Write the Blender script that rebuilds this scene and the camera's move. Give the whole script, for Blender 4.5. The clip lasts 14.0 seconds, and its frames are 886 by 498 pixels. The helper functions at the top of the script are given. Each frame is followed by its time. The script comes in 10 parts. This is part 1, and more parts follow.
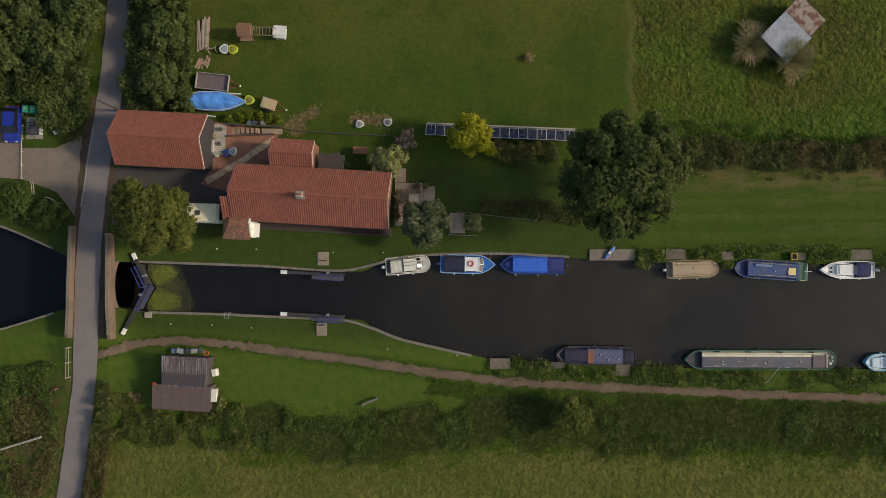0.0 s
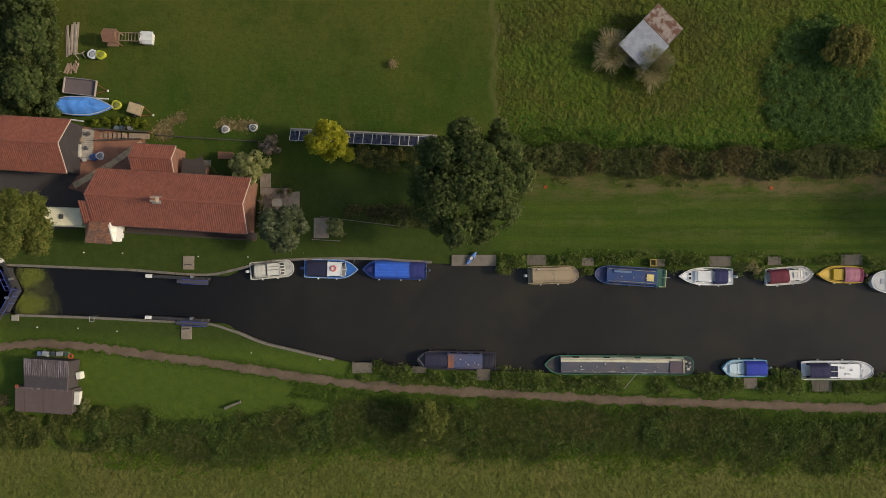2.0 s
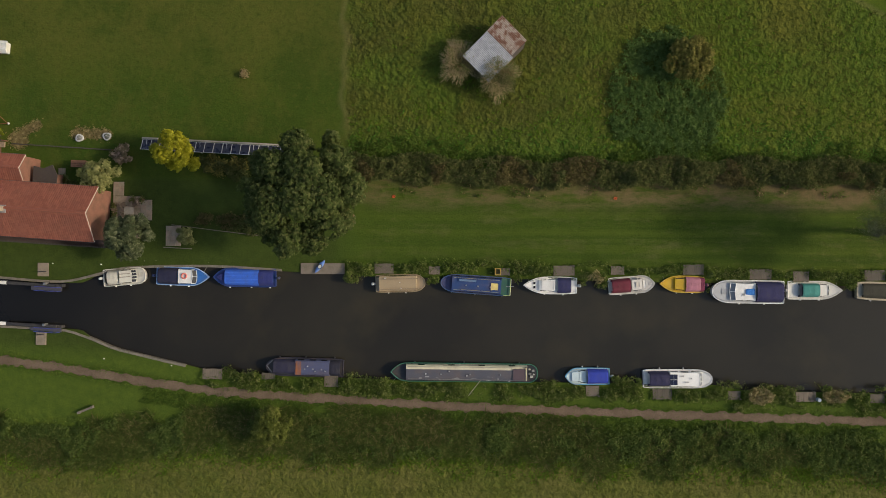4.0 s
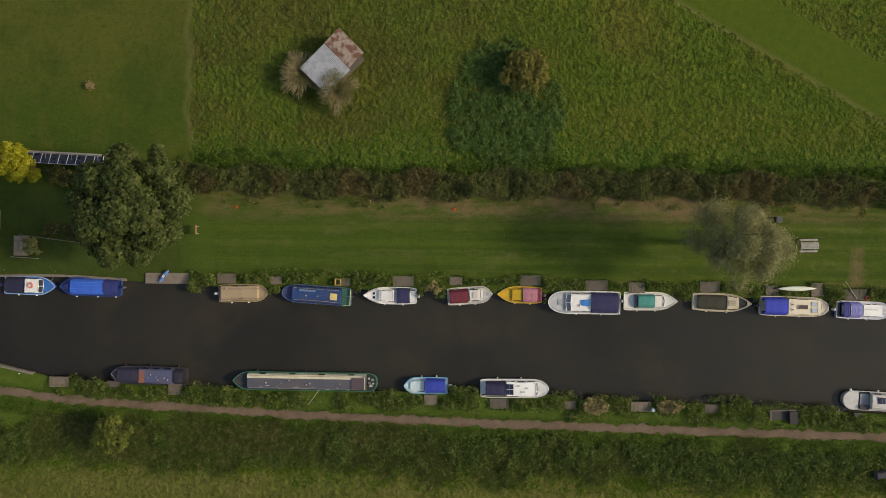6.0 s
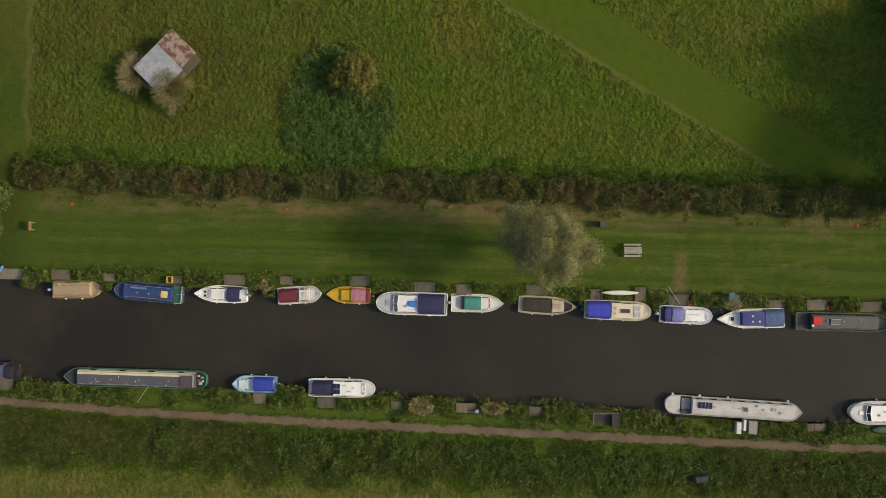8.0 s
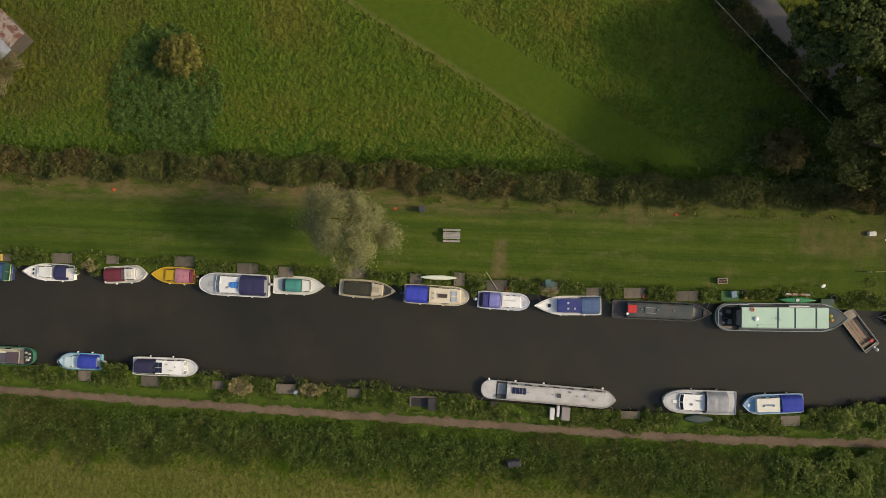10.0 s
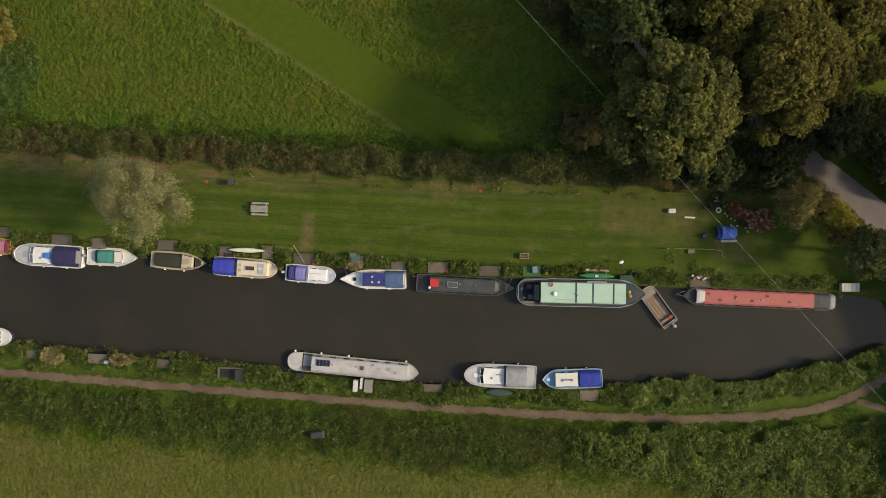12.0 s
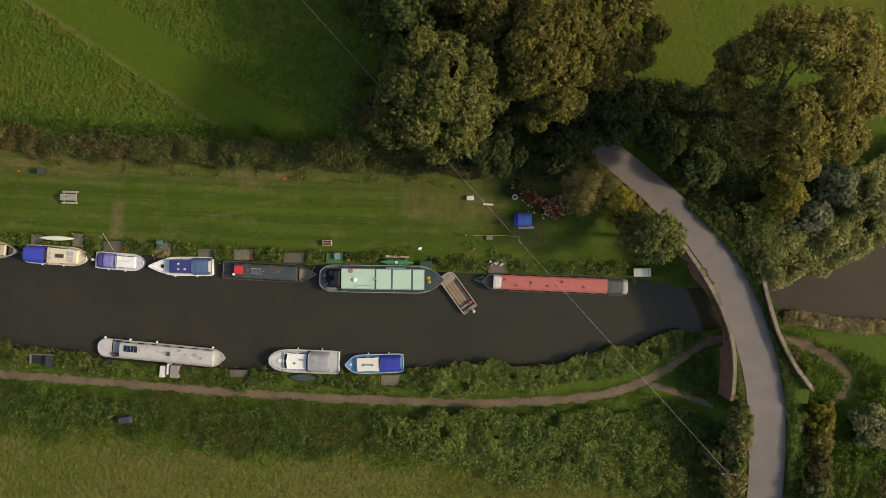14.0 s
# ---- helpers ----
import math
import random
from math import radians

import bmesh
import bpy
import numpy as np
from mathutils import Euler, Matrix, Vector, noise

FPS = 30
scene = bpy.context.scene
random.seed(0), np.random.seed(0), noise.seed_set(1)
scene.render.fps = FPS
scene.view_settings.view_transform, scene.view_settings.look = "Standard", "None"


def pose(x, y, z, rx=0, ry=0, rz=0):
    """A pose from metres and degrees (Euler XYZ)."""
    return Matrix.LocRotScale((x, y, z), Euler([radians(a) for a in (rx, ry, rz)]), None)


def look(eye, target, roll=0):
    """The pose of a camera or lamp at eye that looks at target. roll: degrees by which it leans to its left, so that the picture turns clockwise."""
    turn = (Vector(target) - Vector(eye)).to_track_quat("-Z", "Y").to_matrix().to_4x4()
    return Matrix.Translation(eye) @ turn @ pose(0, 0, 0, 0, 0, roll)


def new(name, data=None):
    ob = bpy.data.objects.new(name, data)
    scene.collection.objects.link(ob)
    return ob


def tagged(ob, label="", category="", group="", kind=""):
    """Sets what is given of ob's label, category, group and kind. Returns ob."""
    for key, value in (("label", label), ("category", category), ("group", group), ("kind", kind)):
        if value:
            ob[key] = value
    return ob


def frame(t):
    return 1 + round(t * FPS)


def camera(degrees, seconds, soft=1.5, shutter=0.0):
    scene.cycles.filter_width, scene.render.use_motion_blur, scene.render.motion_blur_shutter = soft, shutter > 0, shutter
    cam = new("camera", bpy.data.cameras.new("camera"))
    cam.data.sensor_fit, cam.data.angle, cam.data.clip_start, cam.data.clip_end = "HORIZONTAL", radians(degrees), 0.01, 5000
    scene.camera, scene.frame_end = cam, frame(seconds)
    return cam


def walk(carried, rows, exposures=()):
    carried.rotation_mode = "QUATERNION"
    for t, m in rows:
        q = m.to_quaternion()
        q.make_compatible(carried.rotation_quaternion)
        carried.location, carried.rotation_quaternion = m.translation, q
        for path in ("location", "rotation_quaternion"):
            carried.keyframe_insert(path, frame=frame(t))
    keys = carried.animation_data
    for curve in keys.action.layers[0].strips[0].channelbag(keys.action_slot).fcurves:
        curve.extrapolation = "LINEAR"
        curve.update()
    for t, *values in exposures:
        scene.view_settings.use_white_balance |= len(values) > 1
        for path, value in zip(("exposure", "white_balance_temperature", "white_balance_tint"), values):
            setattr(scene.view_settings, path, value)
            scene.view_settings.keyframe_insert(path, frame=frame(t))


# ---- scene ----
cam = camera(62.5, 14.0, soft=0.74)
EXPOSURES = [(0.0, 0.0, 6750, 10), (6.0, 0.15, 7150, 10), (10.0, 0.25, 7400, 10), (14.0, 0.33, 7450, 10)]
PATH = [  # seconds, eye x y z, turn about x y z in degrees (0 0 0 looks straight down)
    (0.0, 2.20, -1.84, 79.92, 1.34, 1.60, -0.08),
    (0.5, 5.63, -1.69, 79.94, 1.26, 1.52, -0.02),
    (1.0, 9.21, -1.58, 80.00, 1.28, 1.47, 0.02),
    (1.5, 13.08, -1.48, 80.03, 1.34, 1.48, 0.11),
    (2.0, 17.23, -1.40, 80.09, 1.43, 1.61, 0.18),
    (2.5, 21.30, -1.10, 80.25, 1.36, 1.60, 0.30),
    (3.0, 25.42, -0.58, 80.44, 1.18, 1.54, 0.36),
    (5.5, 47.88, 2.17, 80.79, 0.34, 2.17, 0.45),
    (6.0, 52.50, 2.56, 80.84, 0.27, 2.22, 0.51),
    (6.5, 57.08, 2.54, 80.94, 0.45, 2.19, 0.74),
    (7.0, 61.78, 2.38, 80.93, 0.67, 2.19, 0.95),
    (7.5, 66.47, 2.15, 80.85, 0.88, 2.14, 1.11),
    (8.0, 71.09, 1.88, 80.88, 1.05, 2.01, 1.35),
    (10.5, 97.42, 1.34, 80.44, 0.35, 2.97, 2.58),
    (11.0, 102.78, 0.91, 80.35, 0.27, 3.02, 2.80),
    (11.5, 108.30, 0.43, 80.24, 0.26, 3.06, 2.93),
    (12.0, 113.95, 0.16, 80.19, 0.21, 3.19, 2.97),
    (12.5, 119.30, -0.00, 80.17, 0.17, 3.11, 2.85),
    (13.0, 124.81, -0.06, 80.19, 0.12, 3.12, 2.84),
    (13.5, 130.30, -0.18, 80.14, 0.18, 3.16, 2.79),
    (14.0, 135.67, -0.41, 80.16, 0.36, 3.16, 2.83),
]
walk(cam, [(t, pose(x, y, z, a, b, c)) for t, x, y, z, a, b, c in PATH], exposures=EXPOSURES)

# ---- sky and sun ----
SUN_ELEVATION, SUN_AZIMUTH = 31.0, -2.0   # azimuth counted from +x towards +y
world = bpy.data.worlds.new("sky")
scene.world = world
world.use_nodes = True
wn = world.node_tree
sky = wn.nodes.new("ShaderNodeTexSky")
sky.sky_type, sky.sun_disc = "NISHITA", False
sky.sun_elevation, sky.sun_rotation = radians(SUN_ELEVATION), radians(90 - SUN_AZIMUTH)
sky.dust_density, sky.air_density = 2.5, 1.2
wn.links.new(sky.outputs[0], wn.nodes["Background"].inputs[0])
wn.nodes["Background"].inputs[1].default_value = 0.130
sun = new("sun", bpy.data.lights.new("sun", "SUN"))
sun.data.energy, sun.data.angle, sun.data.color = 2.65, radians(6), (1.0, 0.88, 0.70)
far = Vector((math.cos(radians(SUN_ELEVATION)) * math.cos(radians(SUN_AZIMUTH)), math.cos(radians(SUN_ELEVATION)) * math.sin(radians(SUN_AZIMUTH)), math.sin(radians(SUN_ELEVATION)))) * 300
sun.matrix_world = look(far, (0, 0, 0))

# ---- materials ----
class Nodes:
    """A node material, built up node by node."""

    def __init__(self, name):
        self.mat = bpy.data.materials.new(name)
        self.mat.use_nodes = True
        self.tree = self.mat.node_tree
        self.bsdf = self.tree.nodes["Principled BSDF"]
        self.pos = self.add("ShaderNodeNewGeometry").outputs["Position"]

    def add(self, kind):
        return self.tree.nodes.new(kind)

    def put(self, socket, value):
        if hasattr(value, "is_output"):
            self.tree.links.new(value, socket)
        else:
            socket.default_value = value

    def math(self, op, a, b=0.0, c=0.0):
        node = self.add("ShaderNodeMath")
        node.operation = op
        for s, v in zip(node.inputs, (a, b, c)):
            self.put(s, v)
        return node.outputs[0]

    def noise(self, scale, detail=3.0, rough=0.55, vec=None, stretch=None):
        node = self.add("ShaderNodeTexNoise")
        node.inputs["Scale"].default_value, node.inputs["Detail"].default_value, node.inputs["Roughness"].default_value = scale, detail, rough
        vec = vec or self.pos
        if stretch:
            m = self.add("ShaderNodeVectorMath")
            m.operation = "MULTIPLY"
            self.put(m.inputs[0], vec)
            m.inputs[1].default_value = stretch
            vec = m.outputs[0]
        self.put(node.inputs["Vector"], vec)
        return node.outputs["Fac"]

    def map(self, value, a, b, c=0.0, d=1.0, smooth=False):
        node = self.add("ShaderNodeMapRange")
        node.interpolation_type = "SMOOTHSTEP" if smooth else "LINEAR"
        for s, v in zip(node.inputs, (value, a, b, c, d)):
            self.put(s, v)
        return node.outputs[0]

    def mix(self, fac, a, b, blend="MIX"):
        node = self.add("ShaderNodeMix")
        node.data_type, node.blend_type = "RGBA", blend
        for s, v in ((node.inputs[0], fac), (node.inputs[6], a), (node.inputs[7], b)):
            self.put(s, (*v, 1.0) if isinstance(v, tuple) and len(v) == 3 else v)
        return node.outputs[2]

    def bump(self, height, distance, strength=0.6):
        node = self.add("ShaderNodeBump")
        node.inputs["Strength"].default_value, node.inputs["Distance"].default_value = strength, distance
        self.put(node.inputs["Height"], height)
        self.put(self.bsdf.inputs["Normal"], node.outputs[0])

    def finish(self, colour, rough=0.7, metal=0.0, spec=None):
        self.put(self.bsdf.inputs["Base Color"], (*colour, 1.0) if isinstance(colour, tuple) else colour)
        self.put(self.bsdf.inputs["Roughness"], rough)
        self.put(self.bsdf.inputs["Metallic"], metal)
        if spec is not None:
            self.put(self.bsdf.inputs["Specular IOR Level"], spec)
        return self.mat


def shade(c, k):
    return tuple(min(1.0, v * k) for v in c)


CACHE = {}


def surface(name, colour, rough=0.6, metal=0.0, dirt=0.25, grain=6.0, relief=0.01, stain=(0.10, 0.09, 0.07), spec=None, vary=0.13):
    """Paint, plastic, cloth, stone and the like: a base colour with fine grain, broad fading and stains."""
    key = (name, colour)
    if key not in CACHE:
        g = Nodes(name)
        fine, broad = g.noise(grain * 5, 4), g.noise(grain * 0.25, 4)
        c = g.mix(g.map(fine, 0.3, 0.7), shade(colour, 1 - vary), shade(colour, 1 + vary))
        c = g.mix(g.math("MULTIPLY", g.map(broad, 0.45, 0.75), dirt), c, stain)
        g.bump(fine, relief)
        CACHE[key] = g.finish(c, g.map(broad, 0.3, 0.7, max(0.05, rough - 0.1), min(1.0, rough + 0.12)), metal, spec)
    return CACHE[key]


def leafy(name, a, b, c, rough=0.75):
    """Foliage of three tones, one tone a leaf, with broad patches of colour; some light comes through."""
    g = Nodes(name)
    rand = g.add("ShaderNodeNewGeometry").outputs["Random Per Island"]
    spray = g.noise(2.5, 2, 0.5)
    col = g.mix(g.math("ADD", g.map(spray, 0.36, 0.60, 0.0, 0.85), g.map(rand, 0.0, 1.0, -0.12, 0.22)), g.mix(0.15, a, b), b)
    col = g.mix(g.map(g.noise(0.45, 3), 0.42, 0.66, 0.0, 0.55), col, shade(a, 0.9))
    col = g.mix(g.map(spray, 0.53, 0.66, 0, 0.8), col, c)
    col = g.mix(g.map(rand, 0.88, 1.0, 0, 0.35), col, c)
    col = g.mix(g.map(g.noise(0.8, 2, 0.5), 0.5, 0.34, 0, 0.5), col, shade(a, 0.75))
    m = g.finish(col, rough, 0.0, 0.06)
    thin = g.add("ShaderNodeBsdfTranslucent")
    g.put(thin.inputs["Color"], g.mix(0.35, col, shade(b, 1.5)))
    both = g.add("ShaderNodeMixShader")
    both.inputs[0].default_value = 0.35
    g.put(both.inputs[1], g.bsdf.outputs[0])
    g.put(both.inputs[2], thin.outputs[0])
    g.put(g.tree.nodes["Material Output"].inputs["Surface"], both.outputs[0])
    return m


GEL = lambda c: surface("gelcoat", c, 0.35, dirt=0.22, grain=3, relief=0.002, vary=0.07)
CANVAS = lambda c: surface("canvas", c, 0.85, dirt=0.25, grain=7, relief=0.02)
STEEL = lambda c: surface("painted_steel", c, 0.5, dirt=0.35, grain=4, relief=0.004, stain=(0.16, 0.10, 0.06))
STONE = lambda c: surface("stone", c, 0.9, dirt=0.45, grain=5, relief=0.03, stain=(0.07, 0.075, 0.05))
WOOD = lambda c: surface("weathered_wood", c, 0.85, dirt=0.4, grain=6, relief=0.02)
RUBBER = surface("black_rubber", (0.02, 0.02, 0.022), 0.7, dirt=0.1)
METAL = surface("galvanised_metal", (0.45, 0.46, 0.47), 0.45, 0.8)
PALE_GLASS = surface("pale_window_glass", (0.16, 0.18, 0.21), 0.12, dirt=0.2, relief=0.0)
GLASS = Nodes("dark_window_glass").finish((0.012, 0.015, 0.02), 0.08, 0.0, 0.6)
ROPE = surface("rope", (0.32, 0.30, 0.25), 0.9)
WHITE, CREAM, NAVY = (0.80, 0.80, 0.78), (0.66, 0.60, 0.47), (0.02, 0.022, 0.085)


# ---- shapes ----
def mesh_of(name, bm):
    me = bpy.data.meshes.new(name)
    bmesh.ops.recalc_face_normals(bm, faces=bm.faces)
    bm.to_mesh(me)
    bm.free()
    return me


def part(name, bm, material, parent, label="", smooth=False):
    """Links a bmesh as one mesh object under a thing or a part."""
    me = mesh_of(name, bm) if isinstance(bm, bmesh.types.BMesh) else bm
    if not me.materials:
        me.materials.append(material)
    if smooth:
        me.shade_smooth()
    ob = new(name, me)
    ob.parent = parent
    return tagged(ob, label)


def thing(name, label, category, m=Matrix(), group="", kind=""):
    ob = new(name)
    ob.empty_display_size = 0.2
    ob.matrix_world = m
    return tagged(ob, label, category, group, kind)


def single(name, bm, material, label, category, m=Matrix(), group="", kind="", smooth=False):
    """A thing of one mesh alone."""
    ob = part(name, bm, material, None, label, smooth)
    ob.matrix_world = m
    return tagged(ob, "", category, group, kind)


def box(bm, x0, x1, y0, y1, z0, z1, inset=0.0, bevel=0.0):
    """A block; its top drawn in by inset, its edges bevelled."""
    vs = [bm.verts.new(p) for p in ((x0, y0, z0), (x1, y0, z0), (x1, y1, z0), (x0, y1, z0), (x0 + inset, y0 + inset, z1), (x1 - inset, y0 + inset, z1), (x1 - inset, y1 - inset, z1), (x0 + inset, y1 - inset, z1))]
    fs = [bm.faces.new([vs[i] for i in f]) for f in ((3, 2, 1, 0), (4, 5, 6, 7), (0, 1, 5, 4), (1, 2, 6, 5), (2, 3, 7, 6), (3, 0, 4, 7))]
    if bevel:
        bmesh.ops.bevel(bm, geom=list({e for f in fs for e in f.edges}), offset=bevel, segments=2, affect="EDGES")
    return bm


def block(*a, **k):
    return box(bmesh.new(), *a, **k)


def slab(bm, outline, z0, z1, inset=0.0):
    """An upright prism over an outline; the top may be drawn in towards the middle."""
    cx, cy = sum(p[0] for p in outline) / len(outline), sum(p[1] for p in outline) / len(outline)
    low = [bm.verts.new((x, y, z0)) for x, y in outline]
    top = []
    for x, y in outline:
        d = math.hypot(x - cx, y - cy) or 1
        k = max(0, 1 - inset / d)
        top.append(bm.verts.new((cx + (x - cx) * k, cy + (y - cy) * k, z1)))
    n = len(outline)
    for i in range(n):
        bm.faces.new((low[i], low[(i + 1) % n], top[(i + 1) % n], top[i]))
    bm.faces.new(top)
    bm.faces.new(low[::-1])
    return bm


def tube(bm, points, r=0.02, sides=6, closed=False):
    """A round bar along points."""
    pts = [Vector(p) for p in points]
    rings = []
    for i, p in enumerate(pts):
        a, b = (pts[i - 1], pts[(i + 1) % len(pts)]) if closed else (pts[max(0, i - 1)], pts[min(len(pts) - 1, i + 1)])
        d = (b - a).normalized()
        u = d.cross(Vector((0, 0, 1)))
        u = (u if u.length > 0.05 else d.cross(Vector((1, 0, 0)))).normalized()
        v = d.cross(u)
        rings.append([bm.verts.new(p + (u * math.cos(6.2832 * k / sides) + v * math.sin(6.2832 * k / sides)) * (r if not callable(r) else r(i / (len(pts) - 1)))) for k in range(sides)])
    pairs = list(zip(rings, rings[1:])) + ([(rings[-1], rings[0])] if closed else [])
    for a, b in pairs:
        for k in range(sides):
            bm.faces.new((a[k], a[(k + 1) % sides], b[(k + 1) % sides], b[k]))
    if not closed:
        bm.faces.new(rings[0][::-1])
        bm.faces.new(rings[-1])
    return bm


def rod(*points, r=0.02, sides=6, closed=False):
    return tube(bmesh.new(), points, r, sides, closed)


def ball(x, y, z, r, sx=1.0, sy=1.0, sz=1.0, u=10, v=7):
    bm = bmesh.new()
    bmesh.ops.create_uvsphere(bm, u_segments=u, v_segments=v, radius=r, matrix=Matrix.Translation((x, y, z)) @ Matrix.Diagonal((sx, sy, sz, 1)))
    return bm


def ring(x, y, z, big, small, n=18):
    return rod(*[(x + big * math.cos(6.2832 * i / n), y + big * math.sin(6.2832 * i / n), z) for i in range(n)], r=small, closed=True)


def loft(bm, rows, caps=True):
    """A skin through rows of points, row after row."""
    vs = [[bm.verts.new(p) for p in row] for row in rows]
    for a, b in zip(vs, vs[1:]):
        for i in range(len(a) - 1):
            bm.faces.new((a[i], a[i + 1], b[i + 1], b[i]))
    if caps:
        for row in (vs[0][::-1], vs[-1]):
            try:
                bm.faces.new(row)
            except ValueError:
                pass
    bmesh.ops.remove_doubles(bm, verts=bm.verts, dist=0.0005)
    return bm


def arrays(name, verts, faces):
    """A mesh from numpy arrays of points and of faces with equally many corners."""
    me = bpy.data.meshes.new(name)
    n, k = faces.shape
    me.vertices.add(len(verts))
    me.vertices.foreach_set("co", verts.astype(np.float32).ravel())
    me.loops.add(n * k)
    me.loops.foreach_set("vertex_index", faces.astype(np.int32).ravel())
    me.polygons.add(n)
    me.polygons.foreach_set("loop_start", np.arange(0, n * k, k, dtype=np.int32))
    me.update(calc_edges=True)
    me.validate()
    return me


RNG = np.random.default_rng(7)


def leaf_mesh(name, at, size, up=0.6, spread=0.4, facing=None, wild=0.34, fine=False):
    """Many folded leaf sprays of about that size at the points given, facing outwards or upwards."""
    n = len(at)
    nrm = RNG.normal(size=(n, 3)) * wild + np.array((0, 0, up)) + (facing if facing is not None else 0)
    nrm /= np.linalg.norm(nrm, axis=1)[:, None]
    t = np.cross(nrm, RNG.normal(size=(n, 3)))
    t /= np.linalg.norm(t, axis=1)[:, None] + 1e-9
    b = np.cross(nrm, t)
    s = size * (1 - spread + 2 * spread * RNG.random(n))[:, None]
    w = 0.62 + 0.3 * RNG.random(n)[:, None]
    droop = nrm * s * -0.35
    if fine:
        v = np.stack((at + t * s * 1.2 + droop, at - t * s * 0.6 + b * s * w * 1.1, at - t * s * 0.6 - b * s * w * 1.1), 1).reshape(-1, 3)
        return arrays(name, v, np.arange(3 * n).reshape(n, 3))
    v = np.stack((at + t * s + droop, at + b * s * w, at - t * s + droop, at - b * s * w), 1).reshape(-1, 3)
    return arrays(name, v, np.arange(4 * n).reshape(n, 4))


def tufts(name, at, height, lean=0.35, width=0.05, blades=3):
    """Grass: a few leaning blades, each a narrow triangle, at every point."""
    at = np.repeat(at, blades, axis=0)
    n = len(at)
    ang = RNG.random(n) * 6.2832
    off = np.stack((np.cos(ang), np.sin(ang), np.zeros(n)), 1)
    side = np.stack((-np.sin(ang), np.cos(ang), np.zeros(n)), 1)
    h = (height * (0.6 + 0.8 * RNG.random(n)))[:, None]
    base = at + off * 0.05
    v = np.stack((base - side * width, base + side * width, base + off * h * lean * (1.0 + RNG.random(n)[:, None]) + np.array((0, 0, 1)) * h * 0.6), 1).reshape(-1, 3)
    return arrays(name, v, np.arange(3 * n).reshape(n, 3))

# ---- the lie of the land ----
NORTH_BANK = [(-400, 5), (-60, 5), (-49.4, 2.7), (-42, -0.6), (-36, -1.3), (-30.3, -1.5), (-17.7, -2.0), (-14.9, -2.37), (-9, -2.5), (-7.7, -1.9), (-6.5, -1.1), (-1.5, -0.65), (6.5, -0.54), (15.7, -1.1), (21.8, -1.25), (25, -1.7),
              (31.7, -1.55), (47, -1.75), (61, -1.9), (76, -2.1), (86, -2.15), (100, -2.5), (112, -2.6), (137.5, -2.66), (151, -2.2), (153.8, -2.45), (158, -3.1), (161, -2.6), (166.3, -1.4), (171.5, 0.1), (175.6, 2.1), (178.3, 4.6), (200, 12), (600, 12)]
SOUTH_BANK = [(-400, -11), (-60, -11), (-49.3, -8.8), (-42.3, -6.6), (-36.6, -6.3), (-32.8, -6.84), (-24, -7.03), (-17.7, -7.34), (-9, -7.7), (-6.8, -9.3), (-1.5, -10.5), (3.4, -11.6), (5.9, -12.2), (10.8, -12.5), (25.4, -12.9),
              (61.4, -13.05), (64.5, -13.6), (80, -13.8), (85.4, -14.1), (94.6, -14.5), (110, -14.9), (129, -14.0), (135, -12.9), (141, -12.7), (147, -11.7), (151.1, -10.3), (154.1, -9.2), (158.9, -7.9), (167, -5.7), (170, -5.3), (173, -5.9), (200, -6), (600, -6)]
LANE = [(-34, 60), (-36.1, 28), (-36.6, 21.6), (-37.4, 15.3), (-38.5, 9), (-38.8, 2.7), (-38.7, -3.6), (-39.2, -9.8), (-39.7, -16), (-40.6, -22.3), (-41.3, -27.4), (-45, -60)]
ROAD = [(104, 62), (112, 44), (119, 33), (125, 26), (133, 20.2), (141, 15.6), (147.0, 12.2), (149.4, 10.7), (152.6, 8.0), (154.9, 5.9), (157.4, 3.6), (160.1, 0.3), (162.9, -5.2), (164.6, -10.0), (165.3, -13.2), (166.3, -18.5), (167, -24.8), (167.2, -70)]
PATH_LINE = [(-39.0, -12.0), (-37.4, -11.35), (-33.4, -10.2), (-28.4, -9.95), (-24, -10.3), (-17.7, -11.2), (-9, -12.3), (-2.1, -13.3), (4, -14.1), (10.1, -14.65), (19.3, -15.05), (30, -15.6), (42.6, -16.0), (55.2, -16.3), (80, -16.75), (92, -16.95), (104, -17.2), (117, -17.25), (126, -17.1), (135.2, -16.85), (144.2, -16.05), (150.1, -15.05), (154, -13.3), (156.4, -11.9), (158.9, -9.3), (161.5, -8.0), (164.5, -7.6), (167.8, -7.5), (171.7, -8.9), (175.2, -10.9), (176.0, -12.2), (173.7, -14.4), (171.6, -16.4), (168.8, -17.6)]
WATER, LOW_WATER = -0.45, -1.7


def along(line, x):
    return np.interp(x, [p[0] for p in line], [p[1] for p in line])


def from_line(line, x, y):
    """Distance of points from a line of points."""
    best = np.full(np.shape(x), 1e9)
    for (ax, ay), (bx, by) in zip(line, line[1:]):
        dx, dy = bx - ax, by - ay
        t = np.clip(((x - ax) * dx + (y - ay) * dy) / (dx * dx + dy * dy), 0, 1)
        best = np.minimum(best, np.hypot(x - ax - t * dx, y - ay - t * dy))
    return best


def lane_z(y):
    return 1.3 * np.exp(-(((y + 3.6) / 8.0) ** 2))


def road_z(y):
    return 3.2 * np.exp(-(((y + 7.0) / 14.0) ** 4))


